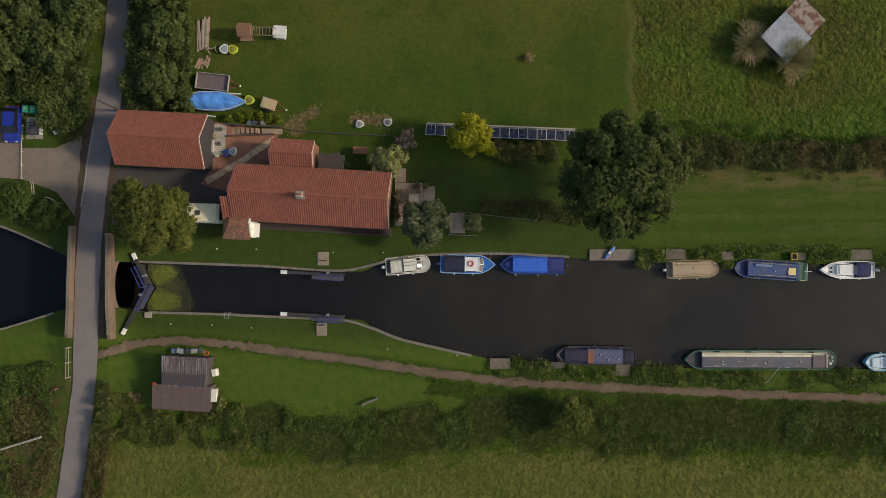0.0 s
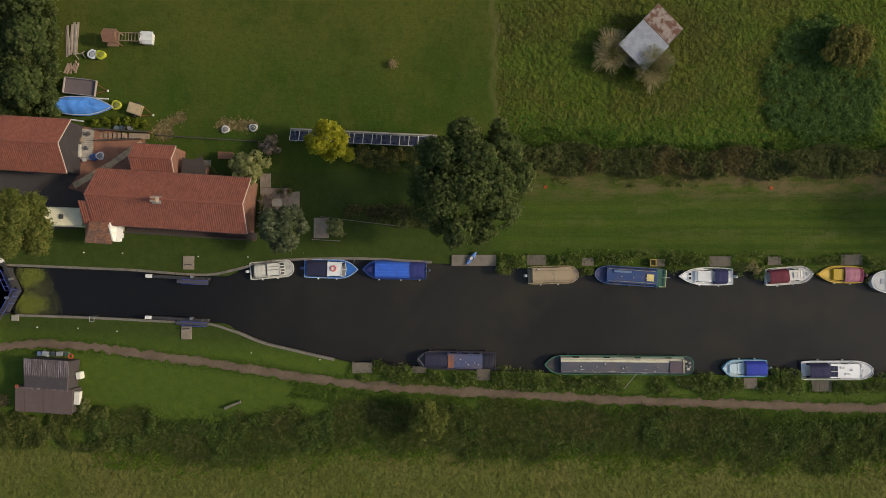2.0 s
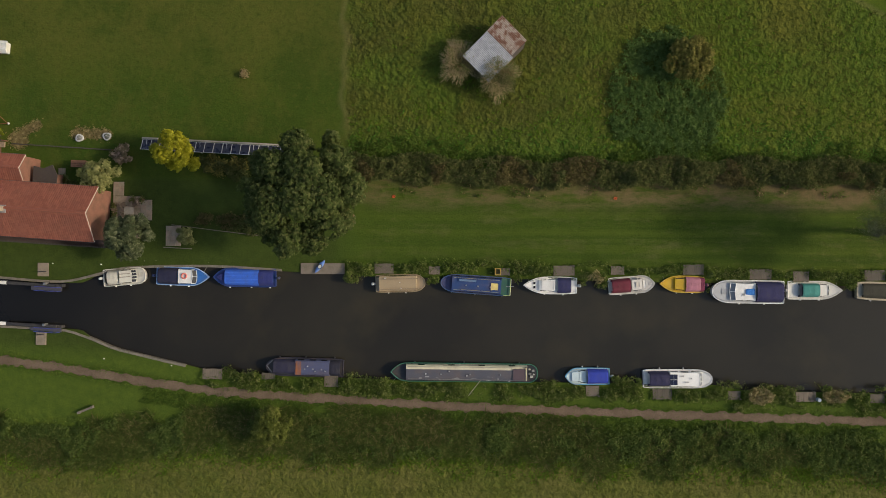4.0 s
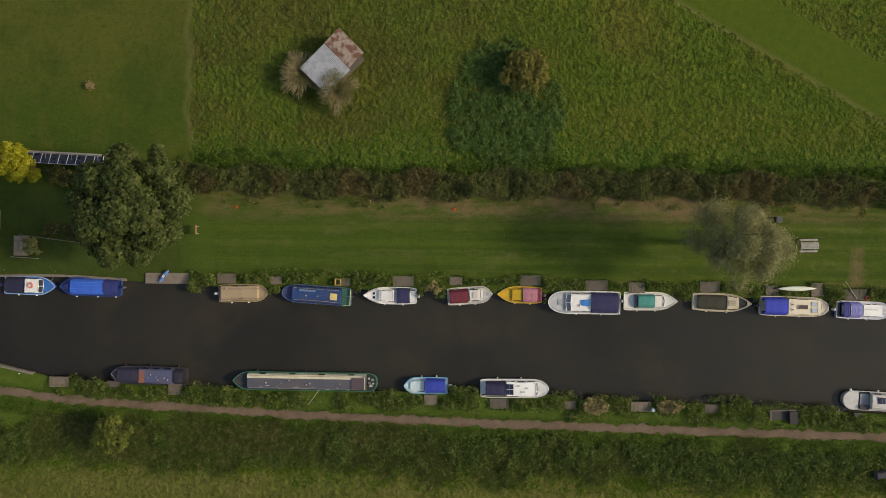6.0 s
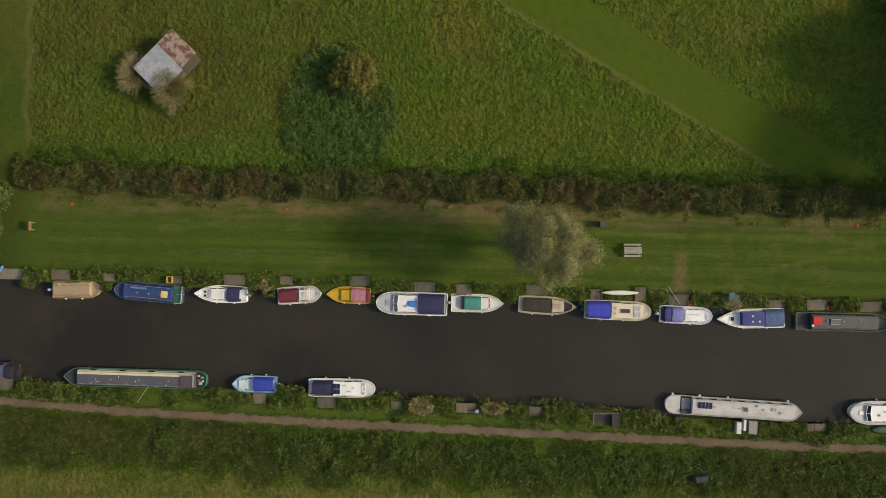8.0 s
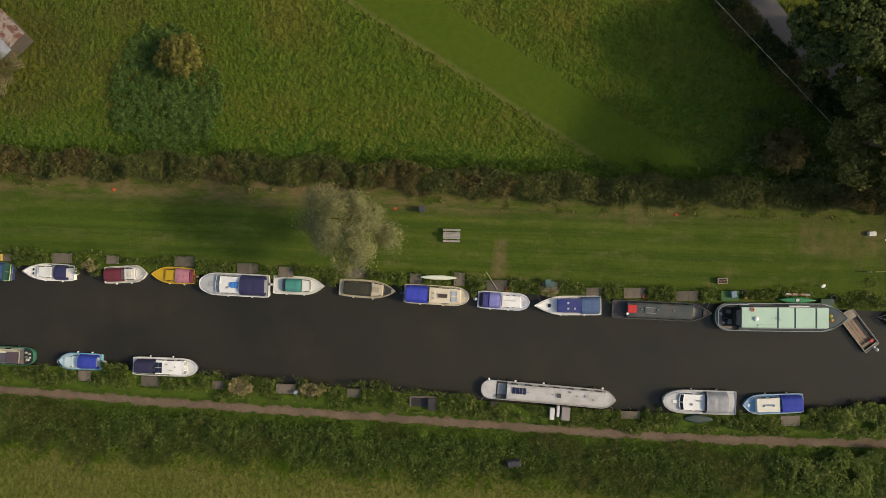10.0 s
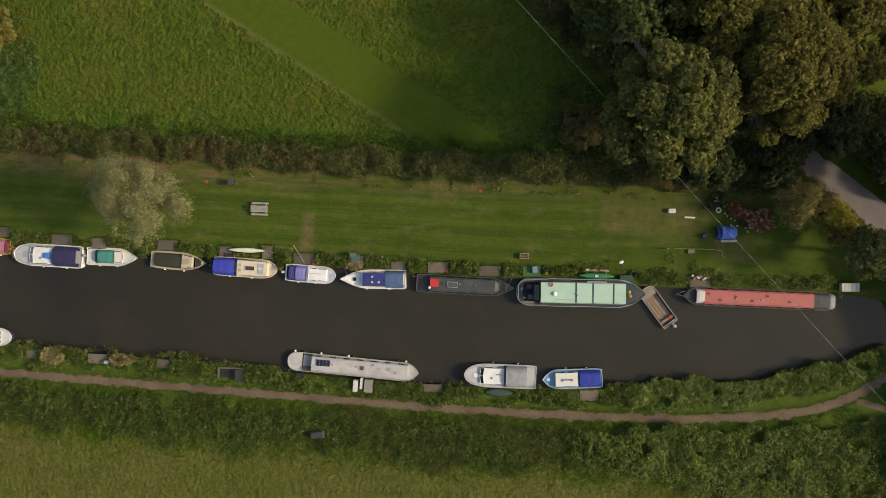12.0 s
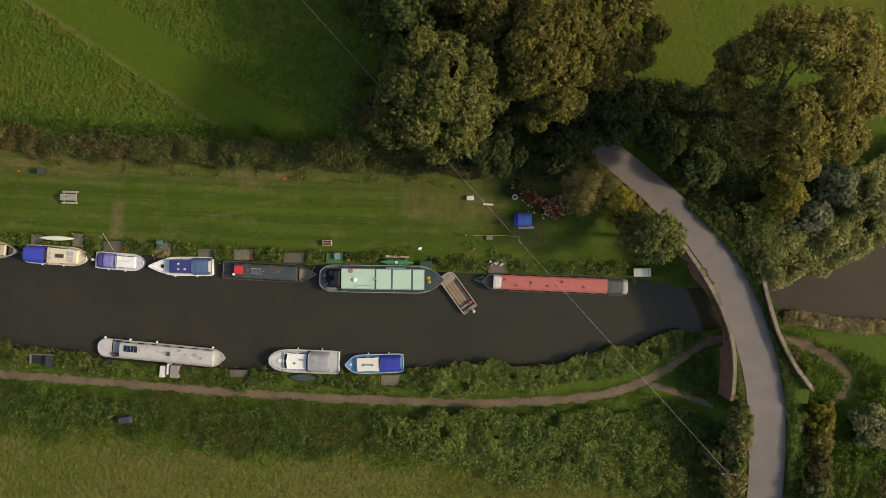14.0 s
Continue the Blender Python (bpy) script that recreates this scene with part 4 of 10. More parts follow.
canopy(b, "bow_cover", 5.5, 6.45, 1.7, 0.5, 0.5, 0.92, (0.018, 0.03, 0.15), "dark navy cover", seed=6, hoops=2)
for y in (-0.55, -0.2, 0.2, 0.55):
    part("ridge_pole", rod((1.8, y, 1.17), (3.6, y + 0.03, 1.19), (5.5, y, 1.16), r=0.03), CANVAS((0.045, 0.17, 0.68)), b)
outboard(b, (0.04, 0.05, 0.10))
fenders(b, 6.9, 2.05, FULL, (0.1, 0.4, 0.75), 1)
cruiser("tan canvas topped cabin boat with an outboard", 24.3, -2.29, 1.7, 5.45, 1.9, hull=(0.32, 0.25, 0.17), deck=(0.36, 0.28, 0.18), top=(0.36, 0.275, 0.17), roof=(0.06, 0.84), roof_k=0.90, roof_z=1.15, screen=False, motor=(0.6, 0.6, 0.58), shape=ROUND, hatches=((0.5, 0.5, 4.0, 0.03, (0.25, 0.19, 0.12)), (0.5, -0.62, 4.0, 0.03, (0.25, 0.19, 0.12)), (0.2, 0.62, 0.25, 0.1, WHITE), (0.5, 0.1, 0.1, 0.1, WHITE), (0.52, -0.55, 0.1, 0.1, WHITE)), step=False)
b = narrowboat("navy blue steel cruiser with yellow hatch and green stern", 39.18, -2.55, 176.3, 7.7, 1.98, (0.015, 0.03, 0.10), (0.020, 0.052, 0.165), (0.045, 0.10, 0.22), cab=(0.14, 0.84), shape=ROUND, bow_deck=(0.03, 0.04, 0.12), hatches=((0.62, -0.42, 1.9, 0.22, (0.12, 0.2, 0.33)), (0.235, 0.05, 0.8, 0.74, (0.68, 0.56, 0.20)), (0.5, 0.62, 3.2, 0.05, (0.35, 0.33, 0.22)), (0.5, -0.66, 4.0, 0.04, (0.35, 0.33, 0.22))), windows=4, name="steel_cruiser", rail_c=(0.3, 0.3, 0.25), side=-1)
part("stern_deck", block(0.02, 1.05, -0.93, 0.93, 0.57, 0.63), STEEL((0.02, 0.10, 0.07)), b, "dark green stern deck")
part("stern_rail", rod((0.05, -0.92, 0.8), (0.05, 0.92, 0.8), (0.75, 0.94, 0.8), r=0.05), STEEL((0.45, 0.5, 0.2)), b, "pale yellow-green stern rail")
part("tiller", rod((-0.35, -0.1, 0.95), (0.5, -0.05, 1.0), r=0.03), METAL, b)
cruiser("white speedboat style cruiser with navy canvas", 46.4, -2.32, 179.7, 5.8, 1.85, roof=(0.40, 0.72), roof_k=0.70, roof_z=0.85, cover=NAVY, cover_at=(0.10, 0.36), cover_z=1.1, screen=False, motor=(0.65, 0.65, 0.64), hatches=((0.8, 0.22, 0.24, 0.26, None), (0.8, -0.22, 0.24, 0.26, None), (0.55, 0.0, 1.3, 0.85, (0.70, 0.70, 0.68))), side=-1, step=False, rail=True)
cruiser("white cruiser with maroon canvas over the cockpit", 49.95, -2.40, 5.1, 4.9, 1.85, roof=(0.48, 0.74), roof_z=0.82, roof_k=0.7, screen=False, step=False, hatches=((0.62, 0.0, 0.35, 0.5, (0.62, 0.58, 0.50)), (0.78, 0.0, 0.25, 0.9, (0.78, 0.76, 0.72)), (0.66, 0.62, 0.3, 0.12, (0.05, 0.05, 0.06)), (0.92, 0.0, 0.35, 0.3, (0.45, 0.43, 0.40))), cover=(0.13, 0.014, 0.03), cover_at=(0.03, 0.46), cover_k=0.86, hull=WHITE, deck=(0.66, 0.63, 0.58), shape=FULL, motor=None, rail=True)
cruiser("mustard yellow small boat with faded pink cover", 60.24, -2.10, 178.9, 4.8, 1.8, hull=(0.45, 0.27, 0.01), deck=(0.50, 0.31, 0.012), gunwale=(0.55, 0.38, 0.05), roof=(0.42, 0.68), roof_z=0.78, cover=(0.42, 0.17, 0.22), cover_at=(0.08, 0.42), cover_z=1.0, cover2=(0.20, 0.03, 0.07), cover2_at=(0.0, 0.10), motor=(0.25, 0.10, 0.13), shape=CRUISER, screen=False, side=-1, step=False, hatches=((0.1, 0.0, 0.5, 0.85, (0.50, 0.26, 0.30)),))
b = cruiser("large white and grey motor cruiser with navy cover", 68.8, -2.85, 179.5, 7.8, 2.45, deck=(0.42, 0.44, 0.46), top=WHITE, hull=(0.6, 0.6, 0.6), gunwale=WHITE, roof=(0.40, 0.70), roof_k=0.8, roof_z=1.15, cover=(0.022, 0.022, 0.085), cover_at=(0.03, 0.40), cover_z=1.5, rail=True, shape=dict(bow=0.30, blunt=5, stern=0.95, sbend=0.1), free=0.65, side=-1, panes=2, pane=PALE_GLASS, rake=0.5, step=False, hatches=((0.83, 0.0, 0.5, 0.5, (0.36, 0.38, 0.41)), (0.58, 0.3, 0.16, 0.16, (0.30, 0.28, 0.24))))
canopy(b, "tarpaulin", 3.35, 4.3, 0.75, 0.6, 1.16, 1.30, (0.04, 0.22, 0.62), "crumpled bright blue tarpaulin", seed=9, hoops=4)
cruiser("white sailing dinghy style boat with teal cover", 69.3, -2.61, 0.3, 5.7, 1.95, cover=(0.045, 0.24, 0.21), cover_at=(0.24, 0.57), cover_k=0.76, cover_z=1.05, cover2=(0.02, 0.03, 0.05), cover2_at=(0.19, 0.25), roof=(0.56, 0.74), roof_k=0.7, roof_z=0.78, deck=(0.70, 0.69, 0.64), panes=2, rake=0.12, step=False, shape=dict(bow=0.42, blunt=2.3, stern=0.95, sbend=0.1), motor=(0.3, 0.3, 0.3))
cruiser("cream motor launch with dark olive cockpit cover", 76.72, -2.56, -1.9, 6.25, 1.95, hull=(0.36, 0.31, 0.22), deck=(0.50, 0.44, 0.33), gunwale=(0.40, 0.35, 0.26), cover=(0.028, 0.028, 0.018), cover_at=(0.07, 0.56), cover_k=0.86, cover_z=0.85, roof=(0.57, 0.78), roof_k=0.80, roof_z=0.84, well=(0.79, 0.93), step=False, hatches=((0.66, 0.2, 0.7, 0.08, (0.33, 0.28, 0.2)), (0.66, -0.2, 0.7, 0.08, (0.33, 0.28, 0.2)), (0.66, 0.0, 0.7, 0.08, (0.33, 0.28, 0.2))), screen=False)
cruiser("cream cabin cruiser with bright blue canvas", 83.96, -2.94, -1.0, 7.15, 2.05, hull=(0.62, 0.55, 0.42), deck=(0.66, 0.59, 0.46), cover=(0.03, 0.05, 0.42), cover_at=(0.02, 0.37), cover_k=0.98, cover_z=1.55, roof=(0.38, 0.88), roof_z=1.15, roof_k=0.86, shape=ROUND, motor=(0.05, 0.06, 0.08), hatches=((0.60, 0.0, 1.0, 0.42, (0.07, 0.045, 0.04)), (0.775, 0.32, 0.55, 0.42, (0.36, 0.44, 0.56)), (0.775, -0.32, 0.55, 0.42, (0.36, 0.44, 0.56)), (0.45, 0.25, 0.15, 0.12, (0.3, 0.25, 0.18)), (0.45, -0.3, 0.15, 0.12, (0.3, 0.25, 0.18)), (0.94, 0.0, 0.3, 0.5, (0.75, 0.70, 0.60))), rail=True, screen=False, step=False)
cruiser("white cruiser with lavender canvas and lifebuoy", 92.12, -3.24, -1.5, 5.6, 1.85, cover=(0.19, 0.195, 0.47), cover_at=(0.21, 0.43), cover_z=1.3, cover2=(0.05, 0.05, 0.22), cover2_at=(0.09, 0.22), hull=(0.16, 0.15, 0.36), deck=(0.68, 0.69, 0.76), top=WHITE, roof=(0.44, 0.84), roof_z=0.92, shape=ROUND, motor=(0.55, 0.55, 0.58), step=False, well=(0.02, 0.1), panes=3, screen=False, hatches=((0.46, 0.0, 0.12, 1.1, (0.20, 0.21, 0.28)), (0.62, 0.1, 1.2, 0.03, (0.55, 0.55, 0.55)), (0.92, 0.0, 0.3, 0.3, (0.5, 0.5, 0.52)), (0.9, -0.3, 0.15, 0.15, (0.4, 0.4, 0.42))))
cruiser("white pointed cruiser with steel blue wheelhouse roof", 105.52, -3.35, -177.5, 7.2, 2.05, top=(0.028, 0.04, 0.19), roof=(0.30, 0.66), roof_k=0.78, cover=(0.07, 0.12, 0.24), cover_at=(0.02, 0.30), cover_z=1.2, roof_z=1.15, hatches=((0.78, 0.0, 0.36, 0.4, None), (0.5, -0.3, 0.12, 0.12, WHITE), (0.5, 0.3, 0.12, 0.12, WHITE), (0.4, 0.3, 0.12, 0.12, WHITE)), screen=False, step=False, rail=True, side=-1, shape=dict(bow=0.45, blunt=1.9, stern=0.95, sbend=0.1))
b = narrowboat("dark grey narrowboat with red box on the roof", 106.79, -3.63, -0.1, 10.55, 1.95, (0.028, 0.034, 0.036), (0.043, 0.058, 0.061), (0.07, 0.08, 0.084), cab=(0.14, 0.80), hatches=((0.375, 0.05, 1.1, 0.52, (0.08, 0.085, 0.09)),), well=(0.81, 0.92), windows=5, shape=dict(bow=0.24, blunt=1.7, stern=0.9, sbend=0.05))
part("roof_box", block(1.5, 2.45, -0.30, 0.55, 1.18, 1.36, bevel=0.03), CANVAS((0.52, 0.03, 0.03)), b, "bright red cover on the roof")
part("fender", ball(1.45, -0.42, 1.28, 0.15), GEL(WHITE), b, "white buoy")
part("hatch_rim", rod((3.4, -0.25, 1.27), (4.5, -0.25, 1.27), (4.5, 0.32, 1.27), (3.4, 0.32, 1.27), r=0.025, closed=True), GEL((0.5, 0.5, 0.5)), b)

BARGE = dict(bow=0.20, blunt=2.0, stern=0.15, sbend=0.10)
b = boat("dutch_barge", "dark steel barge with pale mint green roof panels", 117.76, -3.99, 2.0)
hull_of(b, 13.8, 2.95, STEEL((0.03, 0.05, 0.045)), STEEL((0.035, 0.055, 0.064)), STEEL((0.14, 0.19, 0.19)), BARGE, free=0.8, sheer=0.3, well=(0.05, 0.18))
part("cockpit_mat", block(0.75, 2.4, -1.05, 1.05, 0.42, 0.46), CANVAS((0.030, 0.030, 0.036)), b, "dark cockpit sole")
part("side_ledge", rod((6.2, -0.7, 1.53), (4.2, -0.72, 1.53), (4.2, -1.0, 1.53), r=0.02), METAL, b)
c = part("cabin", block(2.45, 11.7, -1.13, 1.13, 0.7, 1.45, inset=0.06), STEEL((0.06, 0.10, 0.115)), b)
for x0, x1 in ((2.55, 6.22), (6.40, 8.02), (8.20, 10.22), (10.40, 11.62)):
    part("roof_panel", block(x0, x1, -1.07, 1.07, 1.45, 1.51, bevel=0.012), surface("mint_paint", (0.40, 0.58, 0.47), 0.5, dirt=0.15, grain=2, vary=0.03), c, "pale mint roof panel")
w = block(1.75, 2.4, -0.85, 0.85, 0.8, 1.95, inset=0.06)
part("wheelhouse", w, STEEL((0.02, 0.022, 0.024)), b, "black wheelhouse frame")
part("wheelhouse_glass", block(1.82, 2.35, -0.79, 0.79, 1.96, 2.0), GLASS, b)
part("stern_rail", rod(*[(13.8 * u, s * half_width(u, 2.95, **BARGE) * 0.93, 1.35) for s, us in ((-1, [0.24, 0.2, 0.15, 0.1, 0.06, 0.03, 0.012]), (1, [0.012, 0.03, 0.06, 0.1, 0.15, 0.2, 0.24])) for u in us], r=0.04), METAL, b, "curved steel stern rail")
part("radar_dome", ball(4.05, -0.12, 1.62, 0.25, 1, 1, 0.5), GEL((0.88, 0.88, 0.88)), b, "white round dome", smooth=True)
part("lifebuoy", ring(3.65, 0.85, 1.58, 0.17, 0.06), GEL((0.62, 0.14, 0.08)), b, "orange lifebuoy", smooth=True)
for s in (-1, 1):
    part("handrail", rod((2.7, s * 1.1, 1.62), (7, s * 1.12, 1.62), (11.4, s * 1.1, 1.62), r=0.025), METAL, b)
part("mast_crutch", rod((6.1, -0.15, 1.5), (6.35, 0.05, 1.75), (6.6, -0.3, 1.55), r=0.04), METAL, b)
part("gangplank", block(7.5, 9.6, 1.16, 1.30, 1.5, 1.55), METAL, b)
for px_, py_, cc in ((12.05, 0.2, (0.4, 0.36, 0.04)), (12.15, -0.25, (0.45, 0.22, 0.03)), (12.0, -0.05, (0.07, 0.14, 0.03))):
    part("flower_tub", ball(px_, py_, 0.95, 0.2, 1.2, 1, 0.8), WOOD(cc), b)
for px_, py_, sx, sy, sz, cc in ((1.35, 0.55, 0.5, 0.4, 0.35, (0.06, 0.065, 0.07)), (1.5, -0.5, 0.45, 0.5, 0.3, (0.10, 0.11, 0.11)), (0.55, 0.3, 0.3, 0.3, 0.25, (0.2, 0.2, 0.19)), (2.2, 0.5, 0.3, 0.4, 0.3, (0.3, 0.3, 0.28))):
    part("deck_box", block(px_ - sx / 2, px_ + sx / 2, py_ - sy / 2, py_ + sy / 2, 0.4, 0.7 + sz, bevel=0.03), STEEL(cc), b)
part("side_rail", rod(*[(13.8 * u, -half_width(u, 2.95, **BARGE) * 1.0, 0.98) for u in (0.24, 0.4, 0.6, 0.8, 0.9)], r=0.045), STEEL((0.30, 0.36, 0.35)), b)
part("side_rail", rod(*[(13.8 * u, half_width(u, 2.95, **BARGE) * 1.0, 0.98) for u in (0.24, 0.4, 0.6, 0.8, 0.9)], r=0.045), STEEL((0.30, 0.36, 0.35)), b)
part("tyre_fender", ring(1.0, -0.35, 0.9, 0.22, 0.08), RUBBER, b)
part("bollard", block(0.75, 0.95, -0.7, -0.45, 0.5, 0.9), METAL, b)
b = boat("work_punt", "weathered grey open work boat tied across the stern", 134.56, -6.65, 128.9)
PUNT = dict(bow=0.12, blunt=4, stern=0.95, sbend=0.1)
hull_of(b, 4.8, 1.75, WOOD((0.20, 0.17, 0.14)), WOOD((0.25, 0.22, 0.18)), WOOD((0.34, 0.31, 0.27)), PUNT, free=0.4, sheer=0.06, well=(0.06, 0.78))
for u in (0.14,):
    part("thwart", block(u * 4.8 - 0.12, u * 4.8 + 0.12, -0.8, 0.8, 0.28, 0.33), WOOD((0.21, 0.165, 0.125)), b)
for i in range(4):
    part("bottom_board", block(0.3, 3.75, -0.7 + 0.36 * i, -0.38 + 0.36 * i, 0.0, 0.06), WOOD((0.24 + 0.03 * (i % 2), 0.185, 0.135)), b)
outboard(b, (0.6, 0.6, 0.6), -0.2)
part("fuel_tank", block(0.5, 0.85, -0.55, -0.25, 0.06, 0.4, bevel=0.03), GEL((0.5, 0.05, 0.03)), b, "red fuel tank")
b = narrowboat("long narrowboat with faded salmon red roof", 151.46, -3.25, -179.4, 15.8, 1.95, (0.025, 0.03, 0.03), (0.43, 0.120, 0.105), (0.05, 0.055, 0.055), cab=(0.145, 0.87), windows=8, hatches=((0.3, 0.2, 0.12, 0.16, (0.03, 0.03, 0.03)), (0.45, -0.3, 0.12, 0.16, (0.03, 0.03, 0.03)), (0.55, 0.25, 0.12, 0.16, (0.03, 0.03, 0.03)), (0.66, -0.1, 0.12, 0.16, (0.03, 0.03, 0.03)), (0.76, 0.3, 0.12, 0.16, (0.03, 0.03, 0.03)), (0.84, -0.3, 0.12, 0.16, (0.03, 0.03, 0.03))), covers=((0.008, 0.042, (0.40, 0.40, 0.37)), (0.04, 0.148, (0.085, 0.09, 0.085)), (0.865, 0.92, (0.60, 0.58, 0.54))), rail_c=(0.3, 0.09, 0.07), side=-1)
part("bow_rope", rod((15.5, 0.2, 0.8), (16.6, -0.1, 0.7), (15.6, -0.5, 0.75), r=0.03), ROPE, b)

# south bank
b = narrowboat("old navy narrowboat with a rusty roof patch", 20.74, -11.66, 178.9, 8.5, 2.0, (0.012, 0.014, 0.03), (0.075, 0.085, 0.16), (0.03, 0.03, 0.05), cab=(0.17, 0.62), covers=((0.03, 0.17, (0.015, 0.015, 0.03)), (0.60, 0.9, (0.018, 0.018, 0.045))), windows=3, side=1, shape=ROUND, hatches=((0.22, 0.3, 0.12, 0.12, WHITE), (0.35, 0.35, 0.12, 0.12, WHITE), (0.45, -0.2, 0.12, 0.12, WHITE)))
part("rust_patch", block(4.55, 5.15, -0.72, 0.75, 1.215, 1.235), surface("rusty_sheet", (0.26, 0.095, 0.04), 0.9, dirt=0.95, grain=7, stain=(0.07, 0.075, 0.12)), b, "orange rusted sheet on the roof")
part("bow_rail", rod((7.8, -0.7, 1.0), (8.4, -0.1, 1.0), (7.8, 0.6, 1.0), r=0.03), METAL, b)
b = narrowboat("long narrowboat with green hull and scuffed grey roof", 42.13, -11.98, 179.9, 16.05, 2.0, (0.02, 0.13, 0.085), (0.078, 0.080, 0.100), (0.03, 0.17, 0.11), cab=(0.07, 0.895), strip=(0.60, 0.56, 0.40), strip_side=-1, windows=4, hatches=((0.125, 0.08, 1.35, 1.2, (0.085, 0.058, 0.070)), (0.078, 0.0, 0.2, 1.45, (0.62, 0.55, 0.34)), (0.48, 0.25, 0.15, 0.15, WHITE), (0.6, -0.2, 0.12, 0.12, WHITE), (0.76, 0.1, 0.14, 0.14, WHITE)), side=1, bow_deck=(0.02, 0.025, 0.03), rail_c=(0.25, 0.25, 0.22))
for k in range(46):
    x, y = 2.5 + RNG.random() * 11.2, RNG.choice((0.62, 0.12, -0.30)) + RNG.normal() * 0.13
    part("paint_scuff", block(x, x + 0.08 + RNG.random() ** 2 * 0.6, y, y + 0.03 + RNG.random() * 0.09, 1.10, 1.185 - 0.06 * abs(y)), surface("bare_scuffs", (0.33, 0.33, 0.34), 0.8, dirt=0.5, grain=9), b)
for gx, gy, gs, gc in ((0.62, 0.35, 0.16, (0.45, 0.44, 0.40)), (0.45, -0.30, 0.14, (0.30, 0.30, 0.29)), (0.85, -0.45, 0.12, (0.50, 0.47, 0.36)), (0.80, 0.05, 0.15, (0.16, 0.17, 0.16)), (0.38, 0.10, 0.10, (0.55, 0.54, 0.50))):
    part("stern_gear", block(gx - gs, gx + gs, gy - gs * 0.8, gy + gs * 0.8, 0.5, 0.62 + gs, bevel=0.03), GEL(gc), b)
part("pole", rod((6.2, 0.7, 1.25), (7.6, 2.6, 0.8), r=0.03), WOOD((0.4, 0.36, 0.28)), b)
cruiser("small pale blue boat with bright blue cover", 49.99, -12.2, -179.4, 4.8, 1.8, hull=(0.16, 0.42, 0.55), deck=(0.50, 0.62, 0.66), gunwale=(0.12, 0.38, 0.58), cover=(0.02, 0.045, 0.35), cover_at=(0.03, 0.5), roof=(0.52, 0.68), roof_z=0.8, motor=(0.7, 0.7, 0.7), shape=FULL, side=1, rail=True)
b = cruiser("white cabin cruiser with navy cover and solar panel", 53.68, -12.41, 0.6, 7.4, 2.0, cover=(0.016, 0.016, 0.06), cover_at=(0.06, 0.36), cover_k=0.84, cover_z=1.5, roof=(0.37, 0.82), roof_k=0.82, rail=True, panes=3, pane=PALE_GLASS, rake=0.3, shape=ROUND, hull=(0.03, 0.03, 0.10), gunwale=(0.72, 0.72, 0.74), side=-1, step=False, hatches=((0.68, 0.1, 0.12, 0.12, (0.1, 0.1, 0.1)), (0.62, -0.3, 0.4, 0.1, (0.4, 0.4, 0.4)), (0.55, 0.35, 0.3, 0.1, (0.4, 0.4, 0.4))))
for i in range(2):
    for j in range(2):
        part("solar_panel", block(2.75 + 0.42 * i, 3.14 + 0.42 * i, -0.60 + 0.6 * j, -0.06 + 0.6 * j, 1.08, 1.12), surface("solar_cells", (0.015, 0.02, 0.05), 0.2), b)
b = narrowboat("long pale grey narrowboat with rounded stern", 92.89, -13.02, -2.1, 14.6, 2.0, (0.34, 0.34, 0.34), (0.47, 0.46, 0.45), (0.38, 0.38, 0.38), cab=(0.19, 0.92), bow_deck=(0.50, 0.50, 0.49), hatches=((0.575, 0.05, 0.42, 0.42, (0.05, 0.05, 0.06)), (0.66, 0.5, 0.1, 0.14, (0.2, 0.2, 0.2)), (0.78, 0.2, 0.3, 0.25, (0.35, 0.35, 0.36)), (0.83, -0.1, 0.12, 0.12, (0.2, 0.2, 0.2))), windows=7, panel=(0.28, 0.2), side=-1, shape=dict(bow=0.12, blunt=2.6, stern=0.1, sbend=0.07), rail_c=(0.5, 0.5, 0.5), well=(0.11, 0.19))
for u in (0.05, 0.25, 0.46, 0.90):
    part("fender", ball(u * 14.6, 1.12, 0.5, 0.13), GEL((0.85, 0.85, 0.85)), b, "", smooth=True)
part("cockpit_bench", block(1.75, 2.7, -0.75, 0.75, 0.35, 0.6), STEEL((0.28, 0.28, 0.29)), b)
part("deck_gear", block(1.7, 2.7, -0.85, -0.45, 0.6, 0.75, bevel=0.02), CANVAS((0.05, 0.05, 0.06)), b)
cruiser("white motor cruiser with pale grey canvas and bow rail", 120.31, -13.23, -179, 7.75, 2.5, cover=(0.30, 0.31, 0.33), cover_at=(0.12, 0.42), cover_z=1.5, deck=(0.48, 0.49, 0.50), top=WHITE, roof=(0.43, 0.74), roof_k=0.74, rail=True, shape=dict(bow=0.34, blunt=5, stern=0.95, sbend=0.1), free=0.65, panes=2, rake=0.38, step=False, cover2=(0.02, 0.022, 0.05), cover2_at=(0.40, 0.445), hatches=((0.62, 0.2, 0.15, 0.15, (0.1, 0.1, 0.1)), (0.52, -0.2, 0.5, 0.08, (0.25, 0.25, 0.25)), (0.84, 0, 0.5, 0.4, WHITE)), side=1)
